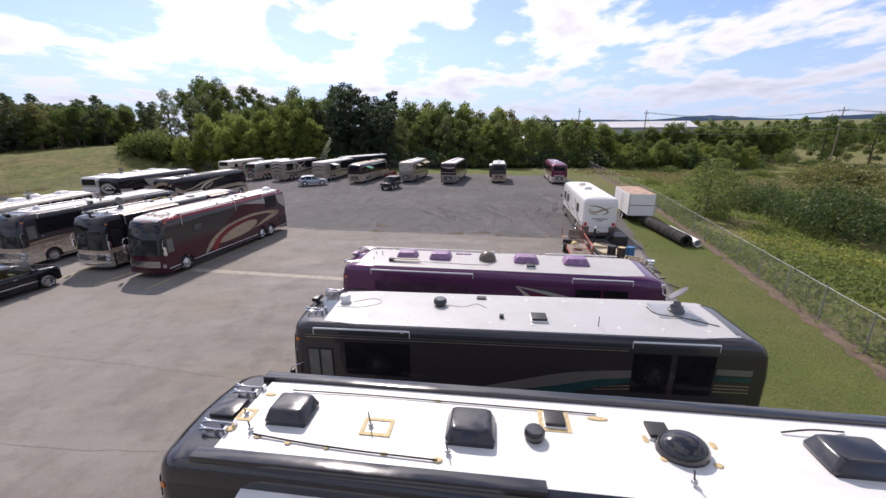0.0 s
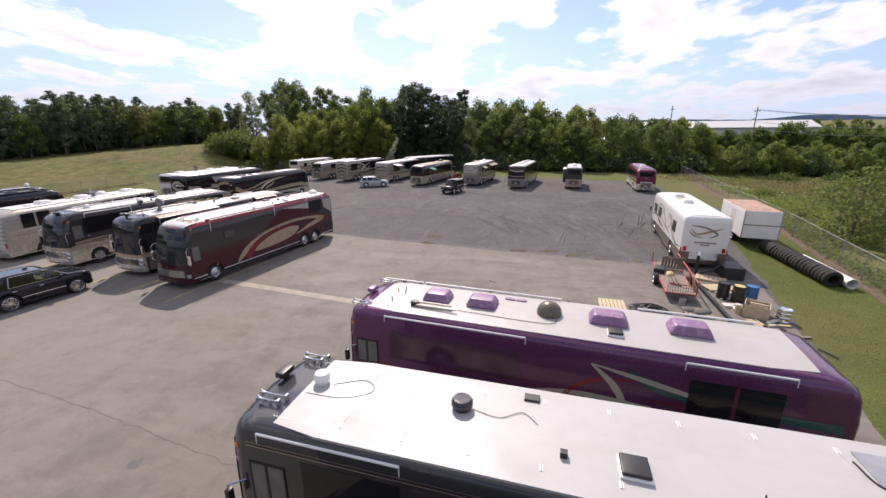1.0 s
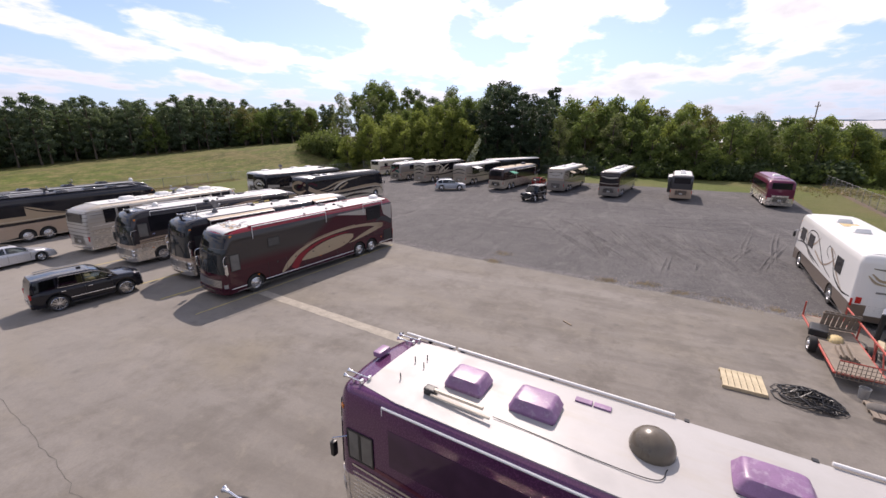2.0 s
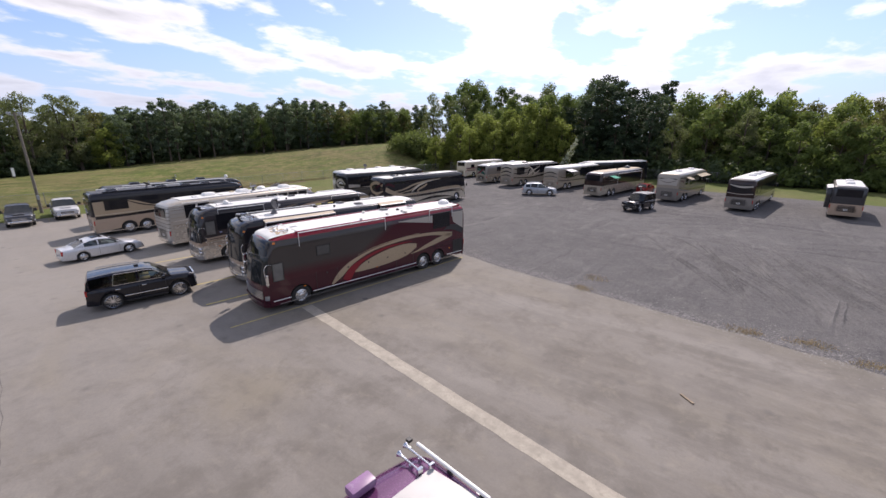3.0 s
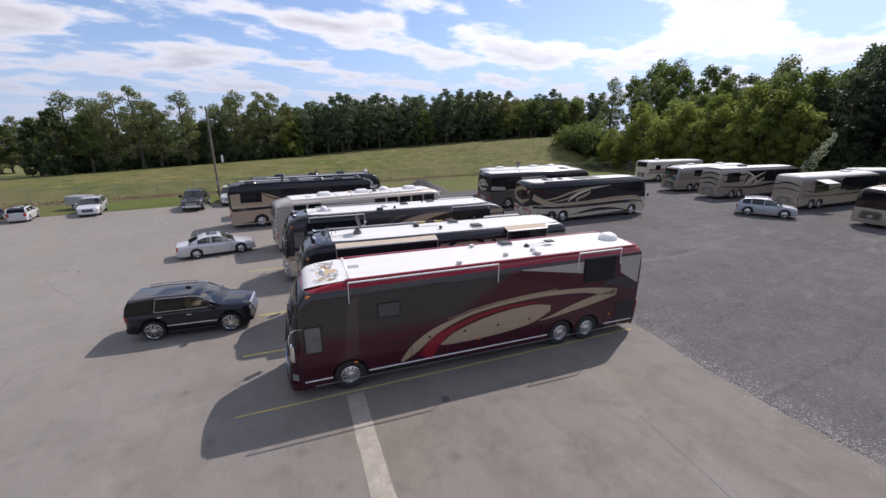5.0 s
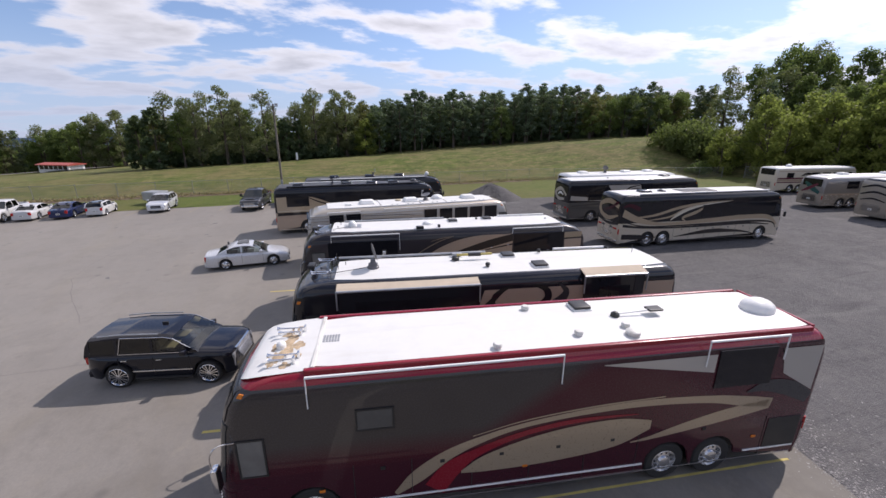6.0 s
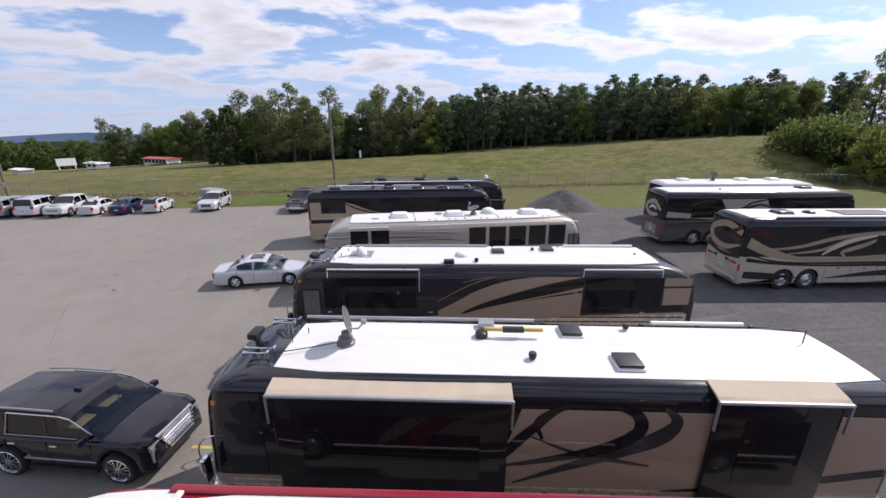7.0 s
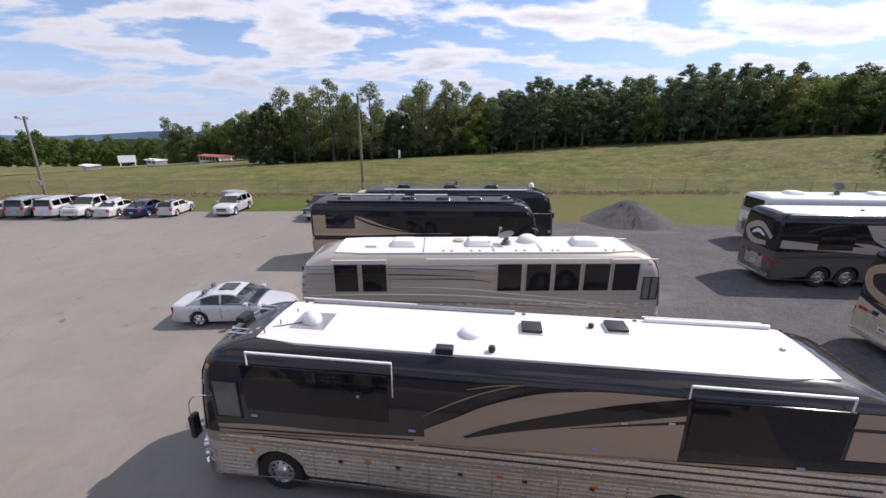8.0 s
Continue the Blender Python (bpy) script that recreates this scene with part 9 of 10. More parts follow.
for x in (-2.1, -1.2):
    part("frame_brace", C((x, -0.7, 0.46), (x + 0.5, -0.7, 1.15), 0.025, 5), REDSTEEL, t)
ramp = part("tail_ramp", C((-2.8, -0.66, 0.98), (-2.8, 0.66, 0.98), 0.025, 6), REDSTEEL, t, "folded wire mesh tail ramp")
for y in np.linspace(-0.66, 0.66, 12):
    part("ramp_bar", C((-2.8, y, 0.32), (-2.8, y, 0.98), 0.012, 5), WOOD, ramp)
for z in (0.34, 0.5, 0.66, 0.82):
    part("ramp_bar", C((-2.81, -0.66, z), (-2.81, 0.66, z), 0.014, 5), WOOD, ramp)
for s in (1, -1):
    wheel(t, -0.2, s * 0.86, 0.33, s, CAR_TYRE, CAR_RIM, 0.9)
part("jack_leg", C((2.7, 0, 0), (2.7, 0, 0.45), 0.035, 6), REDSTEEL, t)
p = thing("pallet", pose(10.15, 30.2, 0.98, 72, 0, 171), "old grey pallet leaning on the trailer load", "pallet", "pallets")
for i in range(7):
    part("board", B(-0.6 + i * 0.17, -0.46 + i * 0.17, -0.45, 0.45, 0, 0.02), WOOD, p)
part("bearer", B(-0.6, 0.6, -0.4, -0.32, -0.08, 0), WOOD, p), part("bearer", B(-0.6, 0.6, 0.32, 0.4, -0.08, 0), WOOD, p)
bm = bmesh.new()
for i in range(8):
    box(bm, -0.7 + i * 0.02, 0.7 - i * 0.05, -0.3 + i * 0.07, -0.25 + i * 0.07, 0, 0.1 + 0.05 * (i % 3))
solo("timber_offcuts", bm, WOOD, "loose grey timber offcuts on the trailer", "timber", m=pose(9.6, 28.0, 0.522, 0, 0, 78))
solo("sack", dome(bmesh.new(), pose(0, 0, 0), 0.4, 0.26, 0.2, 12, 4), SEALANT, "dirty yellow sack on the trailer", "sack", "", 60, m=pose(9.75, 29.2, 0.522, 0, 0, 60))
solo("machine_block", B(-0.45, 0.45, -0.3, 0.3, 0, 0.3, 0.05), BLACK, "black machine block on the trailer", "machine", m=pose(9.35, 29.7, 0.522, 0, 0, 70))
# heap of hoses
bm = bmesh.new()
rr = random.Random(8)
for k in range(34):
    a, rad = rr.uniform(0, 6.28), rr.uniform(0.25, 0.75)
    cx, cy, tilt = rr.uniform(-0.45, 0.45), rr.uniform(-0.3, 0.3), rr.uniform(-0.35, 0.35)
    pts = []
    for i in range(9):
        t2 = a + i * rr.uniform(0.45, 0.75)
        x, y = cx + rad * math.cos(t2), cy + rad * 0.7 * math.sin(t2)
        pts.append((x, y, 0.03 + max(0.0, 0.42 - 0.45 * math.hypot(x, y)) * rr.uniform(0.4, 1.0)))
    tube(bm, pts, rr.choice((0.012, 0.018, 0.025)), 4)
solo("hose_heap", bm, [BLACK], "tangled heap of black hoses and cable", "hose heap", "stuff", 60, m=pose(7.6, 24.75, 0.02, 0, 0, -20))
# drums
BLUEDRUM = plain("blue_plastic_drum", (0.03, 0.14, 0.32), 0.4)
for x, y, mt, label, h in ((11.85, 27.3, BLACK, "black steel drum with a dented lid", 0.88), (12.38, 26.87, plain("tarred_drum", (0.03, 0.025, 0.02), 0.6, dirt=(0.3, 0.17, 0.06)), "tar-streaked black drum with an orange rim", 0.9), (13.02, 26.95, BLUEDRUM, "blue plastic drum standing on the concrete", 0.9)):
    d = thing("drum", pose(x, y, 0.022), label, "drum", "drums by the fence")
    part("shell", lathe(bmesh.new(), [(0.0, 0), (0.28, 0), (0.29, 0.03), (0.285, 0.3), (0.3, 0.32), (0.285, 0.34), (0.285, 0.58), (0.3, 0.6), (0.285, 0.62), (0.29, h - 0.03), (0.29, h), (0.27, h), (0.27, h - 0.03), (0, h - 0.03)], 20), mt, d, "", 35)
    part("lid", lathe(bmesh.new(), [(0.25, h - 0.03), (0.25, h - 0.01), (0.05, h), (0, h)], 16), SEALANT if "orange" in label else mt, d)
# bucket, slabs, crate, girder, boards, black tray, wheel
solo("bucket", lathe(bmesh.new(), [(0, 0), (0.13, 0), (0.15, 0.36), (0.16, 0.36), (0.16, 0.38), (0.145, 0.38), (0.125, 0.03), (0, 0.03)], 14), GALV, "grey plastic bucket standing on the concrete", "bucket", "", 40, m=pose(9.32, 25.72, 0.022))
solo("bucket", lathe(bmesh.new(), [(0, 0), (0.14, 0), (0.16, 0.38), (0.15, 0.38), (0.13, 0.03), (0, 0.03)], 14), plain("cream_plastic", (0.5, 0.43, 0.3), 0.5), "cream plastic bucket by the crate", "bucket", "", 40, m=pose(11.72, 25.3, 0.022))
pallet(9.72, 24.8, -8, 1.25, 1.0, material=WOOD, label="low pallet under dusty sacks")
for i, (x, y) in enumerate(((9.4, 24.95), (9.75, 24.72), (10.1, 24.9))):
    solo("sack", dome(bmesh.new(), Matrix(), 0.33, 0.26, 0.14, 12, 4), SAND, "dusty cement sack on a pallet", "sack", "", 60, "cement sacks", pose(x, y, 0.143, 0, 0, 40 * i))
bm = bmesh.new()
L = 6.3
for y0, y1, z0, z1 in ((-0.08, 0.08, 0, 0.02), (-0.01, 0.01, 0.02, 0.16), (-0.08, 0.08, 0.16, 0.18)):
    box(bm, -L / 2, L / 2, y0, y1, z0, z1)
solo("steel_girder", bm, BLACK, "long black steel girder on the concrete", "girder", m=pose(11.05, 26.2, 0.022, 0, 0, 85.8))
c = thing("crate", pose(12.45, 25.2, 0.022, 0, 0, 62), "open wooden crate full of offcuts", "crate")
for x0, x1, y0, y1 in ((-0.5, 0.5, -0.5, -0.47), (-0.5, 0.5, 0.47, 0.5), (-0.5, -0.47, -0.47, 0.47), (0.47, 0.5, -0.47, 0.47)):
    part("side_panel", B(x0, x1, y0, y1, 0.02, 0.62), PALLETWOOD, c)
part("base", B(-0.5, 0.5, -0.5, 0.5, 0, 0.02), WOOD, c)
for i in range(7):
    part("offcut", B(-0.4 + i * 0.11, -0.33 + i * 0.11, -0.4, 0.3, 0.15, 0.55 + 0.06 * (i % 3)), WOOD if i % 2 else PALLETWOOD, c)
for i in range(9):
    solo("board", B(-1.5, 1.5, -0.05, 0.05, 0, 0.04), PALLETWOOD if i % 3 else RUST, "loose timber board in a pile", "board", group="pile of boards", m=pose(11.9 + 0.11 * (i % 5), 22.9 + 0.02 * i, 0.022 + 0.042 * (i // 5), 0, 0, 95 + (i % 4)))
for x, y, tn in ((12.4, 30.15, -25), (12.25, 28.65, 12)):
    pallet(x, y, tn, 1.6, 0.9, material=PALLETWOOD, label="softwood sheet pallet by the motor home")
c = thing("parts_tray", pose(9.76, 22.85, 0.022, 0, 0, -14), "black metal tray of machine parts", "tray")
bm = B(-0.5, 0.5, -0.35, 0.35, 0, 0.03)
for x0, x1, y0, y1 in ((-0.5, 0.5, -0.35, -0.32), (-0.5, 0.5, 0.32, 0.35), (-0.5, -0.47, -0.32, 0.32), (0.47, 0.5, -0.32, 0.32)):
    box(bm, x0, x1, y0, y1, 0.03, 0.3)
part("tray", bm, BLACK, c)
for i in range(6):
    part("machine_part", C((-0.35 + i * 0.13, -0.2, 0.1 + 0.04 * (i % 2)), (-0.3 + i * 0.12, 0.22, 0.16), 0.035, 8), GALV if i % 2 else BLACK, c)
c = thing("wheel_stack", pose(13.35, 24.75, 0.022), "stack of chrome wheel rims on the grass edge", "wheel rims")
for i in range(3):
    part("rim", lathe(bmesh.new(), [(0.28, 0), (0.3, 0.03), (0.27, 0.1), (0.28, 0.2), (0.2, 0.17), (0.1, 0.14), (0, 0.15)], 18), CHROME, c, "", 35).matrix_local = pose(0.03 * i, 0.02 * i, 0.2 * i)
c = thing("steel_rack", pose(13.45, 31.25, 0.02, 0, 0, 85), "black steel rack and bin behind the motor home", "rack")
part("bin", B(-0.9, 0.7, -0.9, 0.2, 0.0, 0.75, 0.03), BLACK, c)
part("post", C((-0.25, 1.5, 0), (-0.25, 1.5, 1.2), 0.1, 8), BLACK, c), part("post_cap", C((-0.25, 1.5, 1.2), (-0.05, 1.42, 1.38), 0.09, 8), WHITE, c), part("arm", tube(bmesh.new(), [(-0.3, 1.3, 0.1), (-0.4, 0.7, 0.35), (-0.2, 0.2, 0.7)], 0.06, 6), BLACK, c)
for i, (x, y, s) in enumerate(((11.7, 26.1, 0.3), (12.1, 26.2, 0.22), (11.9, 25.8, 0.26))):
    solo("concrete_rubble", B(-s, s, -s * 0.7, s * 0.7, 0, 0.12, 0.03), OFFWHITE, "broken pale slab among the scrap", "slab", group="broken slabs", m=pose(x, y, 0.022, 0, 0, 35 * i))
WOODBATTEN = plain("weathered_batten_wood", (0.26, 0.2, 0.14), 0.85, var=0.3, scale=4, fine=40)
solo("timber_batten", B(-0.26, 0.26, -0.035, 0.035, 0, 0.04), WOODBATTEN, "short timber batten lying on the concrete", "batten", m=pose(-0.55, 27.4, 0.022, 0, 0, -40))

sc = random.Random(17)
for i in range(16):
    x, y = sc.uniform(11.4, 13.4), sc.uniform(21.6, 28.6)
    ln = sc.uniform(0.25, 0.9)
    mt = sc.choice((WOOD, GALV, PALLETWOOD, BLACK, OFFWHITE))
    bm = B(-ln / 2, ln / 2, -0.06, 0.06, 0, sc.uniform(0.03, 0.1), 0.006) if i % 3 else C((-ln / 2, 0, 0.035), (ln / 2, 0, 0.035), 0.035, 8)
    word = {WOOD.name: "grey timber", GALV.name: "dull metal", PALLETWOOD.name: "pale timber", BLACK.name: "black plastic", OFFWHITE.name: "dirty white"}[mt.name]
    solo("scrap_piece", bm, mt, word + " offcut lying among the scrap", "scrap", group="loose scrap", m=pose(x, y, 0.023 + 0.002 * i, 0, 0, sc.uniform(0, 180)))

# ---- trees and shrubs ----
OAK = leaf_mat("broad_leaf_green", (0.075, 0.112, 0.036), (0.145, 0.188, 0.055), 0.45)
LIME = leaf_mat("yellow_green_leaf", (0.145, 0.178, 0.04), (0.275, 0.295, 0.07), 0.6)
PINE = leaf_mat("dark_needle", (0.075, 0.112, 0.075), (0.135, 0.178, 0.108), 0.3)
AIRY = leaf_mat("sparse_olive_leaf", (0.105, 0.118, 0.06), (0.19, 0.2, 0.1), 0.45)
DULL = leaf_mat("dull_autumn_leaf", (0.12, 0.115, 0.04), (0.20, 0.17, 0.065), 0.36)
IVY = leaf_mat("dark_ivy_leaf", (0.034, 0.056, 0.026), (0.07, 0.1, 0.042), 0.2)
# cedar green taken darker still, the wood's deep shade put into it
CEDAR = leaf_mat("dark_cedar_leaf", (0.022, 0.04, 0.024), (0.046, 0.074, 0.038), 0.1)
PALE = leaf_mat("pale_silvery_leaf", (0.42, 0.45, 0.34), (0.6, 0.61, 0.5), 0.4)
JUNIPER = leaf_mat("juniper_green", (0.032, 0.06, 0.022), (0.07, 0.108, 0.036), 0.25)
SCRUB = leaf_mat("olive_scrub_leaf", (0.085, 0.115, 0.035), (0.16, 0.185, 0.06), 0.45)
MEADOW = leaf_mat("meadow_weed", (0.11, 0.155, 0.034), (0.2, 0.235, 0.066), 0.5)
STRAW = leaf_mat("dry_meadow_grass", (0.19, 0.13, 0.07), (0.28, 0.215, 0.115), 0.3)
GOLDENROD = leaf_mat("yellow_flower", (0.42, 0.33, 0.05), (0.5, 0.42, 0.08), 0.3)


def leaf_cards(centres, normals, size, rs, stretch=1.5):
    """Small bent leaf clumps, two triangles each, at the given places."""
    n = len(centres)
    a = rs.normal(size=(n, 3))
    d = normals + 0.9 * a
    d /= np.linalg.norm(d, axis=1)[:, None] + 1e-9
    u = np.cross(d, rs.normal(size=(n, 3)))
    u /= np.linalg.norm(u, axis=1)[:, None] + 1e-9
    v = np.cross(d, u)
    s = (size * rs.uniform(0.55, 1.35, n))[:, None]
    bend = d * s * rs.uniform(-0.35, 0.35, (n, 1))
    P = np.stack([centres - u * s * stretch * 0.5, centres - v * s * 0.42 + bend, centres + u * s * stretch * 0.5, centres + v * s * 0.42 + bend], 1)
    return P.reshape(-1, 3)


def cards_mesh(P, material):
    n = len(P) // 4
    me = bpy.data.meshes.new("leaves")
    me.vertices.add(len(P)), me.loops.add(n * 4), me.polygons.add(n)
    me.vertices.foreach_set("co", P.astype(np.float32).ravel())
    me.loops.foreach_set("vertex_index", np.arange(n * 4, dtype=np.int32))
    me.polygons.foreach_set("loop_start", np.arange(0, n * 4, 4, dtype=np.int32))
    me.polygons.foreach_set("loop_total", np.full(n, 4, dtype=np.int32))
    me.update(calc_edges=True)
    me.materials.append(material)
    return me


def blobs_cards(blobs, per, size, rs, stretch=1.5, hollow=0.55):
    C, N = [], []
    for (cx, cy, cz), (rx, ry, rz), k in blobs:
        m = max(6, int(per * k))
        d = rs.normal(size=(m, 3))
        d /= np.linalg.norm(d, axis=1)[:, None]
        f = hollow + (1 - hollow) * rs.uniform(0, 1, m) ** 0.6
        f *= 1 + 0.18 * np.sin(d[:, 0] * 7 + cx) * np.sin(d[:, 1] * 6 + cy) + 0.1 * rs.normal(size=m)
        C.append(np.array((cx, cy, cz)) + d * f[:, None] * np.array((rx, ry, rz)))
        N.append(d)
    return leaf_cards(np.concatenate(C), np.concatenate(N), size, rs, stretch)


def trunk_mesh(h, r, limbs, rs, bare=False):
    bm = bmesh.new()
    pts = [(0, 0, -0.4)] + [(rs.normal(0, 0.12) * (i / 5), rs.normal(0, 0.12) * (i / 5), h * i / 5) for i in range(1, 6)]
    for i, (a, b) in enumerate(zip(pts, pts[1:])):
        cyl(bm, a, b, r * (1 - 0.15 * i) * (1.3 if i == 0 else 1), 7, r * (1 - 0.15 * (i + 1)), False)
    for tip, at in limbs:
        base = Vector((0, 0, at))
        mid = base.lerp(Vector(tip), 0.5) + Vector((0, 0, 0.3))
        tube(bm, [base, mid, tip], r * 0.28, 5)
    return finish(bm, BARK, 50)


def broadleaf(h, spread, material, seed, cards=3500, low=0.22, size=0.33, airy=0.0):
    rs = np.random.RandomState(seed)
    blobs, limbs = [], []
    n = 22
    for i in range(n):
        f = (i + 0.5) / n
        z = h * (low + (1 - low) * f * 0.93)
        reach = spread * (math.sin(math.pi * min(1, 0.22 + f * 0.76)) ** 0.7)
        a = i * 2.4 + rs.uniform(-0.5, 0.5)
        d = reach * rs.uniform(0.35, 0.85)
        r = spread * rs.uniform(0.24, 0.44) * (1 - 0.25 * f)
        c = (d * math.cos(a), d * math.sin(a), z)
        blobs.append((c, (r, r, r * rs.uniform(0.6, 0.9)), r * r / (spread * spread) * 8))
        limbs.append(((c[0] * 0.8, c[1] * 0.8, z), max(0.3, z - d * 0.7)))
    k = sum(b[2] for b in blobs)
    P = blobs_cards(blobs, cards / k, size, rs, 1.4, 0.25 + 0.25 * airy)
    return trunk_mesh(h * 0.85, 0.02 * h, limbs[::2], rs), cards_mesh(P, material)


def pine(h, spread, seed, cards=3300, low=0.38, material=None, size=0.29):
    """An old pine: bare lower stem, rounded ragged crown of flat needle clumps on long limbs."""
    rs = np.random.RandomState(seed)
    blobs, limbs = [], []
    n = 34
    for i in range(n):
        f = (i + 0.3) / n
        z = h * (low + (0.97 - low) * f ** 0.85)
        reach = spread * (0.45 + 0.55 * math.sin(math.pi * min(1.0, 0.3 + f * 0.55))) * (1 - max(0.0, f - 0.72) / 0.28 * 0.62)
        a = i * 2.4 + rs.uniform(-0.6, 0.6)
        d = reach * rs.uniform(0.25, 1.0)
        r = spread * rs.uniform(0.2, 0.36)
        c = (d * math.cos(a), d * math.sin(a), z + rs.normal(0, 0.3))
        blobs.append((c, (r, r, r * rs.uniform(0.45, 0.75)), r * r))
        limbs.append((c, max(0.5, z - d * 0.35)))
    k = sum(b[2] for b in blobs)
    P = blobs_cards(blobs, cards / k, size, rs, 1.6, 0.2)
    return trunk_mesh(h * 0.94, 0.014 * h, limbs[::2], rs), cards_mesh(P, material or PINE)


def shrub(w, h, material, seed, cards=900, size=0.3, stems=True):
    rs = np.random.RandomState(seed)
    blobs = []
    for i in range(11):
        a, d = i * 2.4, w * 0.5 * math.sqrt((i + 0.3) / 11)
        hh = h * (1 - 0.55 * (d / (w * 0.5)) ** 2) * rs.uniform(0.8, 1.1)
        r = w * rs.uniform(0.16, 0.25)
        blobs.append(((d * math.cos(a), d * math.sin(a), hh * 0.55), (r, r, hh * 0.48), 1.0))
    P = blobs_cards(blobs, cards / 11, size, rs, 1.4, 0.4)
    P[:, 2] = np.maximum(P[:, 2], 0.02)
    limbs = [((b[0][0] * 0.7, b[0][1] * 0.7, b[0][2]), 0.1) for b in blobs[::2]]
    return trunk_mesh(h * 0.5, 0.05, limbs, rs), cards_mesh(P, material)


KINDS = {
    "oak_a": (broadleaf(14, 4.6, OAK, 1), "broad dark green tree in the wood", "tree"),
    "oak_b": (broadleaf(15, 4.0, OAK, 2, low=0.3), "tall dark green tree in the wood", "tree"),
    "oak_c": (broadleaf(12, 4.4, OAK, 3, low=0.15), "full dark green tree at the wood's edge", "tree"),
    "lime_a": (broadleaf(10, 3.8, LIME, 4, low=0.1, size=0.3), "yellow-green sunlit tree at the wood's edge", "tree"),
    "lime_b": (broadleaf(12, 4.2, LIME, 5, low=0.15, size=0.3), "tall yellow-green tree at the wood's edge", "tree"),
    "dull_a": (broadleaf(14, 3.8, DULL, 6, 2000, 0.35, 0.36, 0.8), "thinning tree with brownish autumn leaves", "tree"),
    "ivy_a": (broadleaf(11, 3.0, IVY, 7, 3200, 0.02, 0.36), "dark tree wrapped in ivy", "tree"),
    "airy_a": (broadleaf(17, 4.7, AIRY, 16, 5200, 0.1, 0.27, 0.7), "tall airy tree with thinning olive leaves", "tree"),
    "airy_b": (broadleaf(18, 3.9, AIRY, 17, 4200, 0.14, 0.27, 0.8), "slender tall tree with a sparse crown", "tree"),
    "pine_a": (pine(15.5, 3.5, 8, 3400, 0.12), "dark pine in the plantation", "pine tree"),
    "pine_b": (pine(16.5, 3.2, 9, 3400, 0.16), "slender dark pine in the plantation", "pine tree"),
    "pine_c": (pine(15, 3.6, 10, 3400, 0.08), "bushy dark pine in the plantation", "pine tree"),
    "cedar_a": (pine(15.5, 3.9, 20, 4200, 0.03, CEDAR), "dense dark cedar in the wood", "tree"),
    "cedar_b": (pine(17, 3.4, 21, 4200, 0.05, CEDAR), "tall dark cedar in the wood", "tree"),
    "shrub_a": (shrub(4.5, 3.2, OAK, 11), "dark green undergrowth bush", "bush"),
    "shrub_b": (shrub(5, 2.6, MEADOW, 12, 2000, 0.19), "light green overgrown bush", "bush"),
    "shrub_c": (shrub(4.0, 3.4, IVY, 13), "shaded undergrowth bush below the trees", "bush"),
    "olive_bush": (shrub(4.6, 3.3, SCRUB, 19, 2200, 0.22), "big rounded olive-green bush on the bank", "bush"),
    "juniper": (shrub(6.0, 3.6, JUNIPER, 14, 7500, 0.13), "dense round juniper bush in the field", "bush"),
    "scrub": (broadleaf(6.4, 4.2, SCRUB, 18, 4200, 0.06, 0.2, 0.5), "broad olive-green scrub tree beside the fence", "tree"),
    "brown": (shrub(5.0, 2.6, DULL, 15, 1600, 0.2), "brown withered bush in the field", "bush"),
}
STOCK = {}


def plant(kind, x, y, k=1.0, turn=0.0, kz=None):
    (trunk, crown), label, cat = KINDS[kind]
    m = pose(x, y, ground_z(x, y) - 0.05, 0, 0, turn) @ Matrix.Diagonal((k, k, kz or k, 1))
    if kind not in STOCK:
        root = thing({"pine tree": "pine_tree"}.get(cat, cat), m, label, cat, "trees round the lot" if cat != "bush" else "bushes round the lot")
        part("trunk", trunk, None, root), part("crown", crown, None, root)
        STOCK[kind] = root
        return root
    o = copy_thing(STOCK[kind], pose(0, 0, 0))
    o.matrix_basis = m
    return o


def thicket(name, spots, label, thin=3):
    """Far trees that nobody could count, joined into one mesh: every third clump of a crown, enlarged."""
    out, slots, mats, nq = [], [], [], 0
    for kind, x, y, k, turn in spots:
        crown = KINDS[kind][0][1]
        co = np.empty(len(crown.vertices) * 3, np.float32)
        crown.vertices.foreach_get("co", co)
        q = co.reshape(-1, 4, 3)[::thin]
        mid = q.mean(1, keepdims=True)
        q = (mid + (q - mid) * thin ** 0.5).reshape(-1, 3) * k
        c, s = math.cos(radians(turn)), math.sin(radians(turn))
        q = np.stack([q[:, 0] * c - q[:, 1] * s + x, q[:, 0] * s + q[:, 1] * c + y, q[:, 2] + ground_z(x, y)], 1)
        if crown.materials[0] not in mats:
            mats.append(crown.materials[0])
        out.append(q), slots.append(np.full(len(q) // 4, mats.index(crown.materials[0]), np.int32))
    me = cards_mesh(np.concatenate(out), mats[0])
    for mt in mats[1:]:
        me.materials.append(mt)
    me.polygons.foreach_set("material_index", np.concatenate(slots))
    solo(name, me, None, label, "trees", "stuff")


tr = random.Random(21)
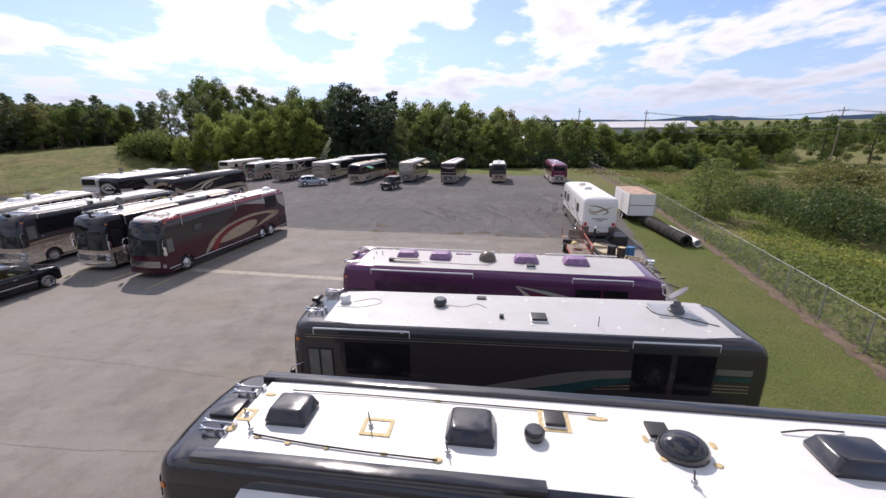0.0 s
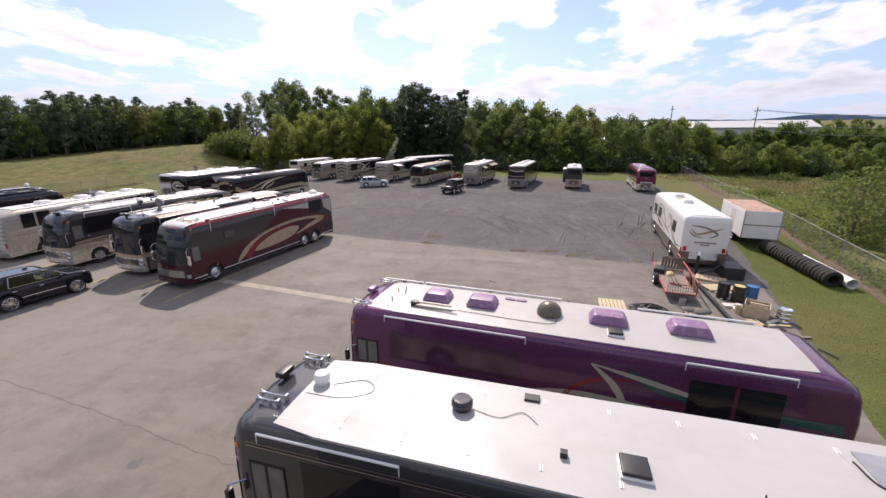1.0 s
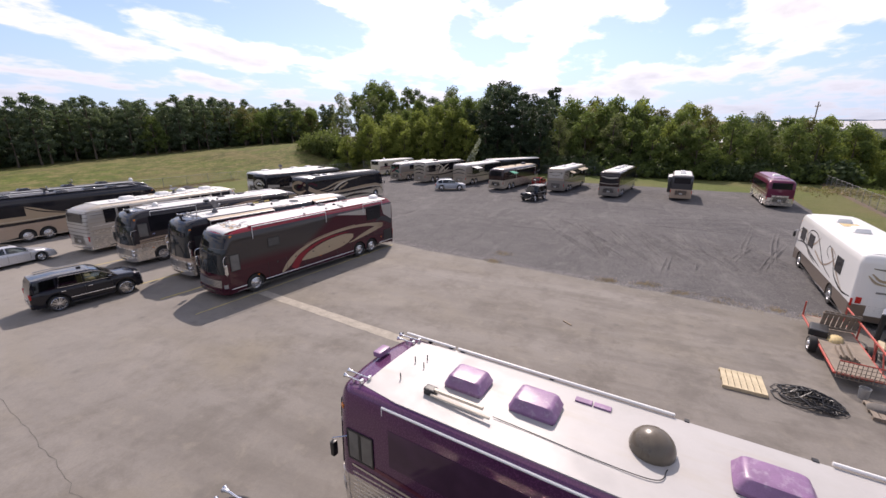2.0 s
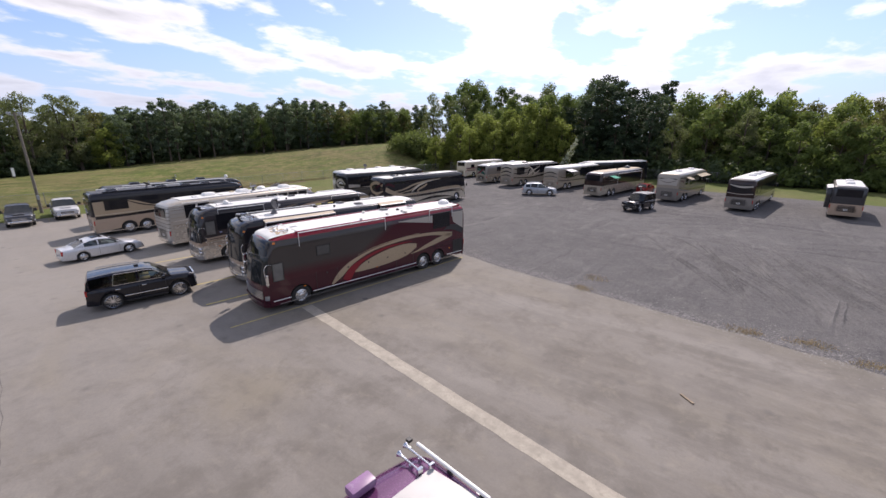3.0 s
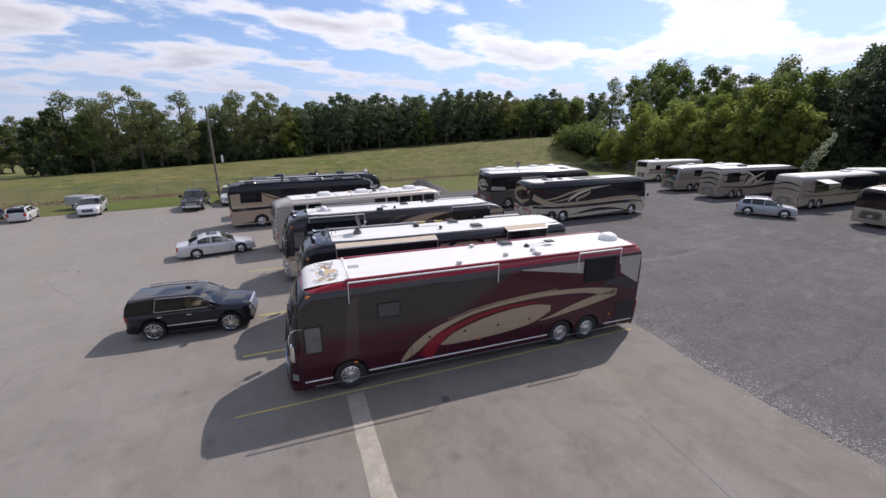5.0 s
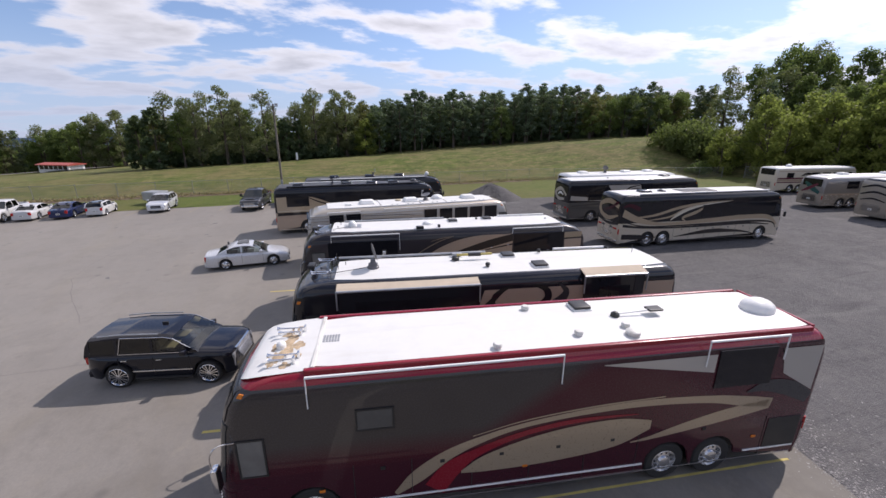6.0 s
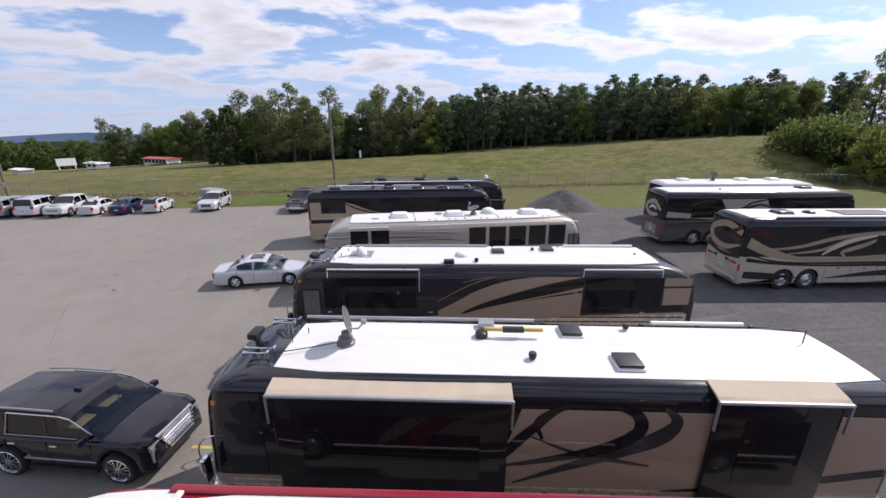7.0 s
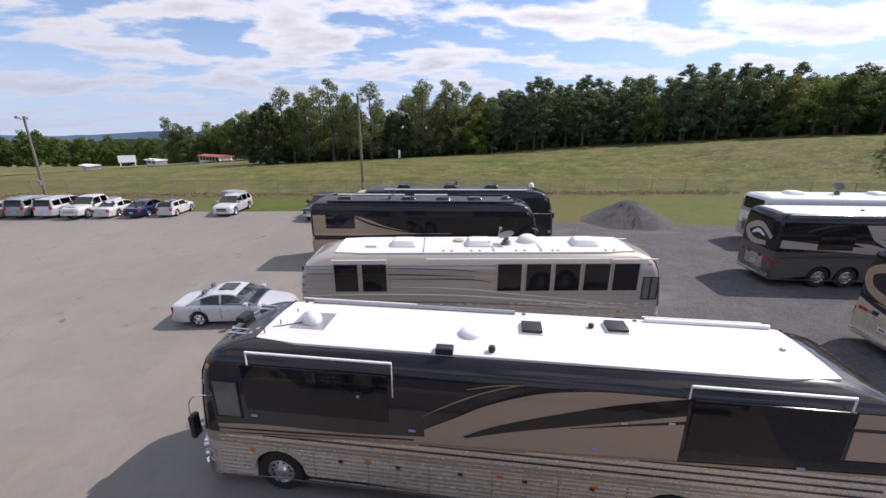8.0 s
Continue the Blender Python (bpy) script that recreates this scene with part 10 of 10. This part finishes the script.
# broad-leaved wood on the west bank, then the pine plantation, then the corner
for y0, y1, step, kinds, depth, hk in (
    (2, 38, 3.2, ("airy_a", "airy_b", "ivy_a", "airy_a", "ivy_a", "dull_a", "oak_b"), 3, 0.7),
    (38, 84, 2.3, ("pine_a", "pine_b", "pine_c", "pine_a", "pine_b", "oak_c"), 4, 0.66),
    (84, 118, 2.8, ("pine_b", "pine_a", "dull_a", "oak_a", "pine_c"), 4, 0.66),
):
    y = y0
    while y < y1:
        crest = -91.5 + max(0.0, y - 60) * 0.22
        for d in range(depth):
            k = hk * tr.uniform(0.88, 1.12)
            plant(tr.choice(kinds), crest - 1.5 - d * 4.2 + tr.uniform(-1.5, 1.5), y + tr.uniform(-1.4, 1.4), k, tr.uniform(0, 360))
        for _ in range(4 if y < 38 else 1):
            plant("shrub_c", crest - 2.0 + tr.uniform(-4, 0.4), y + tr.uniform(-1.5, 1.5), tr.uniform(0.7, 1.15) * (1 if y < 38 else 0.55), tr.uniform(0, 360))
        if y > 38:
            plant("shrub_c", crest - 9 + tr.uniform(-4, 1), y + tr.uniform(-1, 1), tr.uniform(1.0, 1.3), tr.uniform(0, 360))
        y += step
plant("ivy_a", -91, 1.5, 0.95, 40), plant("ivy_a", -94, -2.0, 0.85, 140)
plant("lime_a", -92, 36.5, 0.7, 20)
# trees along the road to the south-west, and the far wood behind
for i in range(46):
    f = i / 45
    plant(tr.choice(("oak_b", "airy_a", "pine_b", "airy_b", "oak_a")), -164 - 9 * math.sin(f * 9) + tr.uniform(-4, 4), -62 + 60 * f, tr.uniform(0.8, 1.0), tr.uniform(0, 360))
spots = []
for i in range(270):
    a, d = radians(22 + 44 * (i % 90) / 89 + tr.uniform(-0.5, 0.5)), 205 + 22 * (i // 90) + tr.uniform(-10, 12)
    spots.append((tr.choice(("oak_a", "oak_b", "oak_c")), -20 - d * math.cos(a), 29 - d * math.sin(a), tr.uniform(0.7, 0.95), tr.uniform(0, 360)))
thicket("far_wood", spots, "dark wood beyond the road in the south-west", 4)
# the depth of the wood behind the bank
spots = []
for y in np.arange(-6, 122, 2.3):
    crest = -91.5 + max(0.0, y - 60) * 0.22
    for d in range(4 if y > 38 else 3):
        spots.append((tr.choice(("oak_b", "airy_a", "ivy_a", "shrub_c") if y < 38 else ("pine_a", "pine_c", "oak_c", "shrub_c")), crest - 17 - d * 4.5 + tr.uniform(-2, 2), y + tr.uniform(-1.5, 1.5), tr.uniform(0.54, 0.68), tr.uniform(0, 360)))
thicket("deep_wood", spots, "depth of the wood behind the bank", 4)
# yellow-green fringe in the north-west corner
for x, y, kind, k in ((-61.5, 93, "lime_a", 0.8), (-57, 97, "lime_b", 0.95), (-53, 95, "lime_a", 1.0), (-50, 99, "lime_b", 1.05), (-47, 96, "lime_a", 0.95), (-44, 99, "lime_b", 1.0), (-41, 96.5, "lime_a", 0.9), (-38, 99, "lime_b", 1.0), (-60, 100, "lime_b", 1.1), (-55, 103, "lime_b", 1.15), (-35.5, 97.5, "lime_a", 0.75), (-37, 101.5, "lime_b", 1.25), (-42, 103, "lime_b", 1.3), (-33, 100.5, "lime_b", 0.95), (-47, 102.5, "lime_b", 1.2), (-52, 101, "lime_b", 1.1), (-66, 99, "shrub_a", 1.3), (-62, 89, "shrub_a", 0.8)):
    plant(kind, x, y, k, tr.uniform(0, 360))
# big bush on the bank
for x, y, k in ((-71.0, 90.8, 1.1), (-69.0, 93.0, 1.3), (-66.8, 94.4, 1.3), (-64.4, 96.3, 1.1), (-69.5, 96.5, 1.3)):
    plant("olive_bush", x, y, k * 1.15, tr.uniform(0, 360), k * 1.6)
# the high wood to the north, falling away to the east
for d in range(4):
    x = -74.0
    while x < 40:
        top = float(np.interp(x, [-74, -52, -40, -25, -10, 5, 25, 45], [16, 18, 20.5, 19.5, 17.2, 14.6, 12.8, 11.0])) * (0.9 + 0.06 * d)
        kind = tr.choice(("oak_a", "oak_b", "pine_c", "airy_a") if x < -33 else ("cedar_a", "cedar_b", "cedar_a", "pine_c") if x < -14 else ("oak_a", "oak_c", "lime_b", "dull_a", "oak_c", "airy_a"))
        h0 = {"oak_a": 14, "oak_b": 15, "oak_c": 12, "lime_b": 12, "pine_c": 15.5, "pine_a": 16.5, "pine_b": 17.5, "dull_a": 14, "airy_a": 17, "cedar_a": 15.5, "cedar_b": 17}[kind]
        k = top / h0 * tr.uniform(0.8, 1.08)
        plant(kind, x + tr.uniform(-1.5, 1.5), 105.5 + d * 6.0 + tr.uniform(-2, 2) + (3 if x < -50 else 0), k * 0.92, tr.uniform(0, 360), k)
        x += 5.2 if not -33 < x < -14 else 4.0
x = -56.0
while x < 36:
    plant(tr.choice(("shrub_a", "shrub_c", "oak_c") if not -30 < x < -8 else ("shrub_c", "ivy_a")), x, 102.3 + tr.uniform(-0.8, 1.6), tr.uniform(0.55, 0.95) * (0.6 if tr.random() < 0.3 else 1), tr.uniform(0, 360))
    x += 2.6
# dense undergrowth at the foot of the north wood
spots = []
for i in range(500):
    x = -58 + 96 * (i % 100) / 99 + tr.uniform(-0.6, 0.6)
    spots.append((tr.choice(("shrub_a", "shrub_b", "shrub_c", "shrub_a") if x < -30 else ("shrub_c", "shrub_a", "shrub_c")), x, 101.8 + 2.4 * (i // 100) + tr.uniform(-0.5, 0.8) + (1.5 if x < -50 else 0), tr.uniform(0.85, 1.3), tr.uniform(0, 360)))
thicket("undergrowth", spots, "dense green undergrowth below the north wood", 2)
# the depth of the north wood
spots = []
for i in range(130):
    spots.append((tr.choice(("oak_c", "ivy_a", "pine_c", "shrub_c")), -76 + 118 * (i % 65) / 64 + tr.uniform(-1, 1), 129 + 8 * (i // 65) + tr.uniform(-3, 3), tr.uniform(0.6, 0.9), tr.uniform(0, 360)))
thicket("north_wood", spots, "depth of the wood to the north", 4)
# younger growth in front of the warehouses
spots = []
for i in range(130):
    x = 30 + 48 * (i % 65) / 64 + tr.uniform(-1, 1)
    y = 112 + 9 * (i // 65) - 0.12 * (x - 30) + tr.uniform(-3, 3)
    spots.append((tr.choice(("lime_a", "oak_c", "lime_b", "scrub", "shrub_b")), x, y, tr.uniform(0.42, 0.64), tr.uniform(0, 360)))
for i in range(60):
    x = 40 + 60 * i / 59 + tr.uniform(-1, 1)
    spots.append((tr.choice(("lime_b", "oak_c", "oak_a", "oak_c")), x, 141 - 0.22 * (x - 40) + tr.uniform(-2, 2), tr.uniform(0.66, 0.86), tr.uniform(0, 360)))
thicket("young_wood", spots, "young green trees in front of the warehouses", 2)
# the pale young tree beside the fence
rs = np.random.RandomState(31)
P = blobs_cards([((0.3 * i, 0.1 * i, 2.6 + 0.72 * i), (1.0 - 0.12 * i, 0.85 - 0.1 * i, 0.72), 1.0) for i in range(7)], 42, 0.26, rs)
root = thing("tree", pose(-29.8, 94.6, 0), "slender young tree with pale silvery leaves", "tree")
part("trunk", trunk_mesh(6.0, 0.08, [], rs), None, root), part("crown", cards_mesh(P, PALE), None, root)
# scrub along the east field
for x, y, kind, k in (
    (36.9, 37.6, "juniper", 1.5), (38.0, 48.2, "juniper", 1.15), (28.0, 43.0, "scrub", 0.98), (62, 108, "juniper", 1.55), (107, 140, "juniper", 2.3), (70, 75, "brown", 1.9), (66, 73, "brown", 1.5), (74, 72, "brown", 1.7), (72, 80, "brown", 1.6), (100, 112, "oak_c", 1.1), (107, 115, "oak_c", 1.0), (113, 112, "oak_a", 0.95), (47, 104, "oak_c", 0.8), (41, 108, "lime_b", 0.85), (58, 62, "brown", 1.2), (64, 58, "brown", 1.2),
    (52, 54, "brown", 1.0), (36, 72, "shrub_b", 0.6), (50, 42, "brown", 0.9), (66, 40, "juniper", 0.9), (54, 30, "shrub_a", 0.9), (48, 78, "shrub_b", 0.8), (56, 84, "shrub_b", 0.9)):
    plant(kind, x, y, k, tr.uniform(0, 360))
spots = []
for i in range(46):
    f = i / 45
    spots.append((tr.choice(("oak_a", "oak_c", "lime_b", "oak_b")), 40 + 230 * f + tr.uniform(-5, 5), 215 - 60 * f + tr.uniform(-12, 12), tr.uniform(0.42, 0.68), tr.uniform(0, 360)))
fr = random.Random(77)
n = 0
while n < 90:
    y = fr.uniform(28, 150)
    x = fr.uniform(24, 120) + 0.2 * y
    v = noise.noise((x * 0.05, y * 0.05, 12.0))
    if x < 26 + 0.23 * y or v < (0.24 if y < 85 else 0.12):
        continue
    kind = fr.choice(("shrub_b", "shrub_b", "shrub_b", "shrub_a", "brown", "juniper") if y < 90 else ("scrub", "shrub_a", "juniper", "shrub_b", "brown"))
    k = fr.uniform(0.45, 0.95)
    if math.hypot(x, y) < 75:
        plant(kind, x, y, k, fr.uniform(0, 360))
    else:
        spots.append((kind, x, y, k, fr.uniform(0, 360)))
    n += 1
thicket("far_scrub", spots, "scrub and trees across the field to the east", 2)

# ---- the wild field: weeds, straw and yellow flowers ----


def weeds(name, spots, material, label, size, h, seed, n=8):
    rs = np.random.RandomState(seed)
    c = np.array([(x + rs.normal(0, 0.35), y + rs.normal(0, 0.35), ground_z(x, y) + rs.uniform(0.05, h) * k) for x, y, k in spots for _ in range(n)])
    P = leaf_cards(c, np.tile((0, 0, 0.6), (len(c), 1)), size, rs, 1.7)
    return solo(name, cards_mesh(P, material), None, label, "weeds", "stuff")


def field_spots(n, x0, x1, y0, y1, seed, scale=0.09, cut=-0.15):
    r, out = random.Random(seed), []
    while len(out) < n:
        y = y0 + (y1 - y0) * r.random() ** 1.5
        x = r.uniform(x0, x1) + 0.235 * y
        v = noise.noise((x * scale, y * scale, seed * 1.0))
        if v > cut:
            out.append((x, y, 0.6 + max(0, v)))
    return out


weeds("meadow_weeds", field_spots(9500, 14.3, 44, 8, 100, 3), MEADOW, "tall green weeds in the wild field", 0.16, 0.6, 41)
weeds("olive_weeds", field_spots(3200, 16, 60, 20, 110, 5, 0.05, 0.0), SCRUB, "olive-green weeds in the wild field", 0.2, 0.7, 48)
fd = random.Random(19)
drift = lambda cx, cy, rx, ry, n: [(fd.gauss(cx, rx), fd.gauss(cy, ry), 0.8) for _ in range(n)]  # noqa: E731
weeds("dry_meadow", field_spots(1500, 19.5, 50, 40, 100, 6, 0.06, 0.1) + drift(42, 88, 6, 3, 900) + drift(47, 55, 3, 3, 300) + drift(60, 70, 7, 5, 500), STRAW, "tall dry straw-coloured grass in the field", 0.2, 0.6, 42)
weeds("yellow_flowers", [(27.9 + 4.6 * u + fd.gauss(0, 0.9), 29.6 - 5.6 * u + fd.gauss(0, 1.2), 0.8) for u in [fd.uniform(-0.8, 1.2) for _ in range(230)]], GOLDENROD, "yellow wild flowers among the weeds", 0.09, 1.1, 43, 5)
weeds("fence_weeds", [(17.25 + 0.232 * (y - 14.5) + random.Random(int(y * 97)).uniform(0.25, 1.6), y, 0.7) for y in np.arange(6, 60, 0.16)], MEADOW, "rank weeds behind the fence", 0.15, 0.7, 44, 9)
BANKSTRAW = leaf_mat("bank_dry_blades", (0.25, 0.185, 0.10), (0.33, 0.26, 0.15), 0.3)
wr = random.Random(52)
weeds("fence_straw", [(-66.0 + wr.gauss(0, 0.45), y, 0.6) for y in np.arange(-58, 64, 0.09)], BANKSTRAW, "withered weeds along the fence at the foot of the bank", 0.12, 0.4, 47, 9)

# ---- far things ----
PALEROOF = plain("pale_metal_roof", (0.5, 0.5, 0.5), 0.5)
SIDING, REDROOF = plain("pale_metal_siding", (0.55, 0.56, 0.56), 0.6), plain("red_metal_roof", (0.36, 0.07, 0.05), 0.5)


def shed(label, cx, cy, yaw, ln, w, h, wall, roof, z=None, windows=0, name="warehouse"):
    """A long low building with a shallow ridge."""
    b = thing(name, pose(cx, cy, ground_z(cx, cy) - 0.3 if z is None else z, 0, 0, yaw), label, "building")
    part("wall", B(-ln / 2, ln / 2, -w / 2, w / 2, 0, h), wall, b)
    bm = bmesh.new()
    rows = [[bm.verts.new((x, y, z2)) for y, z2 in ((-w / 2 - 0.4, h - 0.02), (0, h + w * 0.09), (w / 2 + 0.4, h - 0.02), (w / 2 + 0.4, h - 0.22), (-w / 2 - 0.4, h - 0.22))] for x in (-ln / 2 - 0.4, ln / 2 + 0.4)]
    grid_faces(bm, rows, wrap=True)
    bm.faces.new(rows[0]), bm.faces.new(rows[1])
    part("roof", bm, roof, b)
    for i in range(windows):
        x = -ln / 2 + (i + 0.7) * ln / (windows + 0.4)
        for s in (1, -1):
            wd = part("window", B(x - 0.6, x + 0.6, *sorted((s * w / 2, s * (w / 2 + 0.03))), 1.0, 2.1), GLASS, b)
            part("sill", B(x - 0.7, x + 0.7, *sorted((s * w / 2, s * (w / 2 + 0.08))), 0.9, 1.0), WHITE, wd)
    part("door", B(ln / 2, ln / 2 + 0.04, -1.5, 1.5, 0, min(3.2, h - 0.4)), GALV, b)
    return b


shed("long pale warehouse with a white metal roof", 62, 158, -17, 48, 24, 6.2, SIDING, PALEROOF, 3.6)
shed("brown-walled warehouse with a white metal roof", 37, 172, -17, 24, 20, 5.6, plain("brown_brick", (0.28, 0.16, 0.1), 0.8), WHITE, 0.5)
shed("low white industrial building far beyond the field", 185, 150, 40, 50, 20, 6, SIDING, WHITE, 3.0)
shed("white office building far beyond the field", 150, 128, 45, 24, 14, 6.5, WHITE, GALV, 2.0, 6)
shed("white single-storey building with a red roof", -139, -34, 62, 9, 4, 2.2, WHITE, REDROOF, None, 6, "roadside_building")
shed("small white shed beside the road", -130, -45, 62, 4.5, 2.4, 1.9, OFFWHITE, WHITE, None, 2, "shed")
shed("small white shed beside the road", -122, -56, 62, 3.2, 2.2, 1.5, OFFWHITE, WHITE, None, 0, "shed")
# road behind the bank
pts = [(-172, -20), (-150, -27), (-131, -36.5), (-113, -47), (-92, -62), (-60, -92)]
bm = bmesh.new()
rows = []
q = spline(pts, 10)
for i, (x, y) in enumerate(q):
    d = q[min(i + 1, len(q) - 1)] - q[max(i - 1, 0)]
    d = d / np.linalg.norm(d)
    rows.append([bm.verts.new((x - d[1] * k, y + d[0] * k, ground_z(x - d[1] * k, y + d[0] * k) + 0.35)) for k in (-4, 0, 4)])
solo("road", grid_faces(bm, rows), CONCRETE, "pale road beyond the bank", "road", "structure")
b = thing("billboard", pose(-118, -43.5, ground_z(-118, -43.5), 0, 0, 40), "blank white roadside billboard on two posts", "billboard")
part("panel", B(-0.1, 0.1, -1.7, 1.7, 1.3, 2.9, 0.02), WHITE, b)
for y in (-1.4, 1.4):
    part("post", C((0, y, -0.4), (0, y, 1.4), 0.1, 8), WHITE, b)
b = thing("sign_board", pose(-86.5, 23.6, ground_z(-86.5, 23.6), 0, 0, 10), "narrow white sign on the bank", "sign")
part("panel", B(-0.06, 0.06, -0.16, 0.16, 0.3, 1.5, 0.02), WHITE, b), part("post", B(-0.05, 0.05, -0.06, 0.06, -0.3, 0.4), WOOD, b)
b = thing("drainage_sleeve", pose(-79, -36, ground_z(-79, -36), 0, 0, 30), "orange plastic barrier on the grass", "barrier")
part("barrier", B(-1.4, 1.4, -0.4, 0.4, 0, 0.7, 0.1), plain("orange_plastic", (0.6, 0.12, 0.04), 0.5), b)
# utility poles and wires along the east road
POLES = [(34.5, 113), (50, 108), (90, 98), (128, 78), (160, 52)]
for i, (x, y) in enumerate(POLES):
    p = thing("utility_pole", pose(x, y, ground_z(x, y)), "wooden utility pole with cross arms", "utility pole", "utility poles")
    part("pole", C((0, 0, -0.5), (0, 0, 14.5), 0.16, 10, 0.1), WOOD, p, "", 40)
    part("cross_arm", B(-0.07, 0.07, -1.2, 1.2, 13.6, 13.75), WOOD, p)
    for yy in (-1.1, 0.0, 1.1):
        part("insulator", C((0, yy, 13.75), (0, yy, 13.95), 0.05, 6), GALV, p)
for (x0, y0), (x1, y1) in zip(POLES[1:], POLES[2:]):
    for k, h in ((-1.1, 13.95), (0, 13.95), (1.1, 13.95), (0, 11.5), (0, 10.0)):
        z0, z1 = ground_z(x0, y0) + h, ground_z(x1, y1) + h
        solo("overhead_wire", tube(bmesh.new(), [(x0 + (x1 - x0) * t, y0 + k + (y1 - y0) * t, z0 + (z1 - z0) * t - 6 * t * (1 - t)) for t in np.linspace(0, 1, 13)], 0.035, 4), GALV, "sagging overhead wire between the poles", "wire", "structure")
# blue hills on the horizon, the haze of distance put into their colour
HAZE_TINT = plain("haze_tinted_hills", (0.15, 0.225, 0.38), 1.0, var=0.1, scale=0.002)


def ridge(a0, a1, dist, lo, hi, seed, material, label):
    bm = bmesh.new()
    rows = [[], []]
    for i in range(90):
        a = radians(a0 + (a1 - a0) * i / 89)
        x, y = -20 - dist * math.sin(a), 25 + dist * math.cos(a)
        hgt = lo + (hi - lo) * (0.5 + 0.6 * noise.noise((i * 0.12, seed, 0.0)) + 0.12 * noise.noise((i * 0.9, seed, 1.0)))
        rows[0].append(bm.verts.new((x, y, -320)))
        rows[1].append(bm.verts.new((x, y, hgt)))
    solo("backdrop", grid_faces(bm, rows), material, label, "hills", "structure")


ridge(85, 175, 3600, -88, -42, 2.0, HAZE_TINT, "hazy blue mountains on the horizon")
ridge(-75, 10, 3300, 60, 110, 4.0, HAZE_TINT, "hazy blue hills on the horizon")
FARWOOD = plain("far_woodland", (0.05, 0.075, 0.035), 0.95, var=0.4, scale=0.02, fine=0.3)
ridge(90, 175, 900, -30, -17, 7.0, FARWOOD, "far dark woodland")
spots = []
for i in range(170):
    a, d = radians(8 + 62 * (i % 85) / 84), 250 + 60 * (i // 85) + tr.uniform(-20, 20)
    spots.append((tr.choice(("oak_a", "oak_c", "lime_b", "oak_b")), d * math.sin(a), d * math.cos(a), tr.uniform(0.6, 0.95), tr.uniform(0, 360)))
for i in range(130):
    spots.append((tr.choice(("oak_a", "oak_c", "lime_b")), tr.uniform(30, 230), tr.uniform(185, 240) - 0.2 * i, tr.uniform(0.5, 0.75), tr.uniform(0, 360)))
thicket("far_wood", spots, "far wooded rise beyond the field", 5)
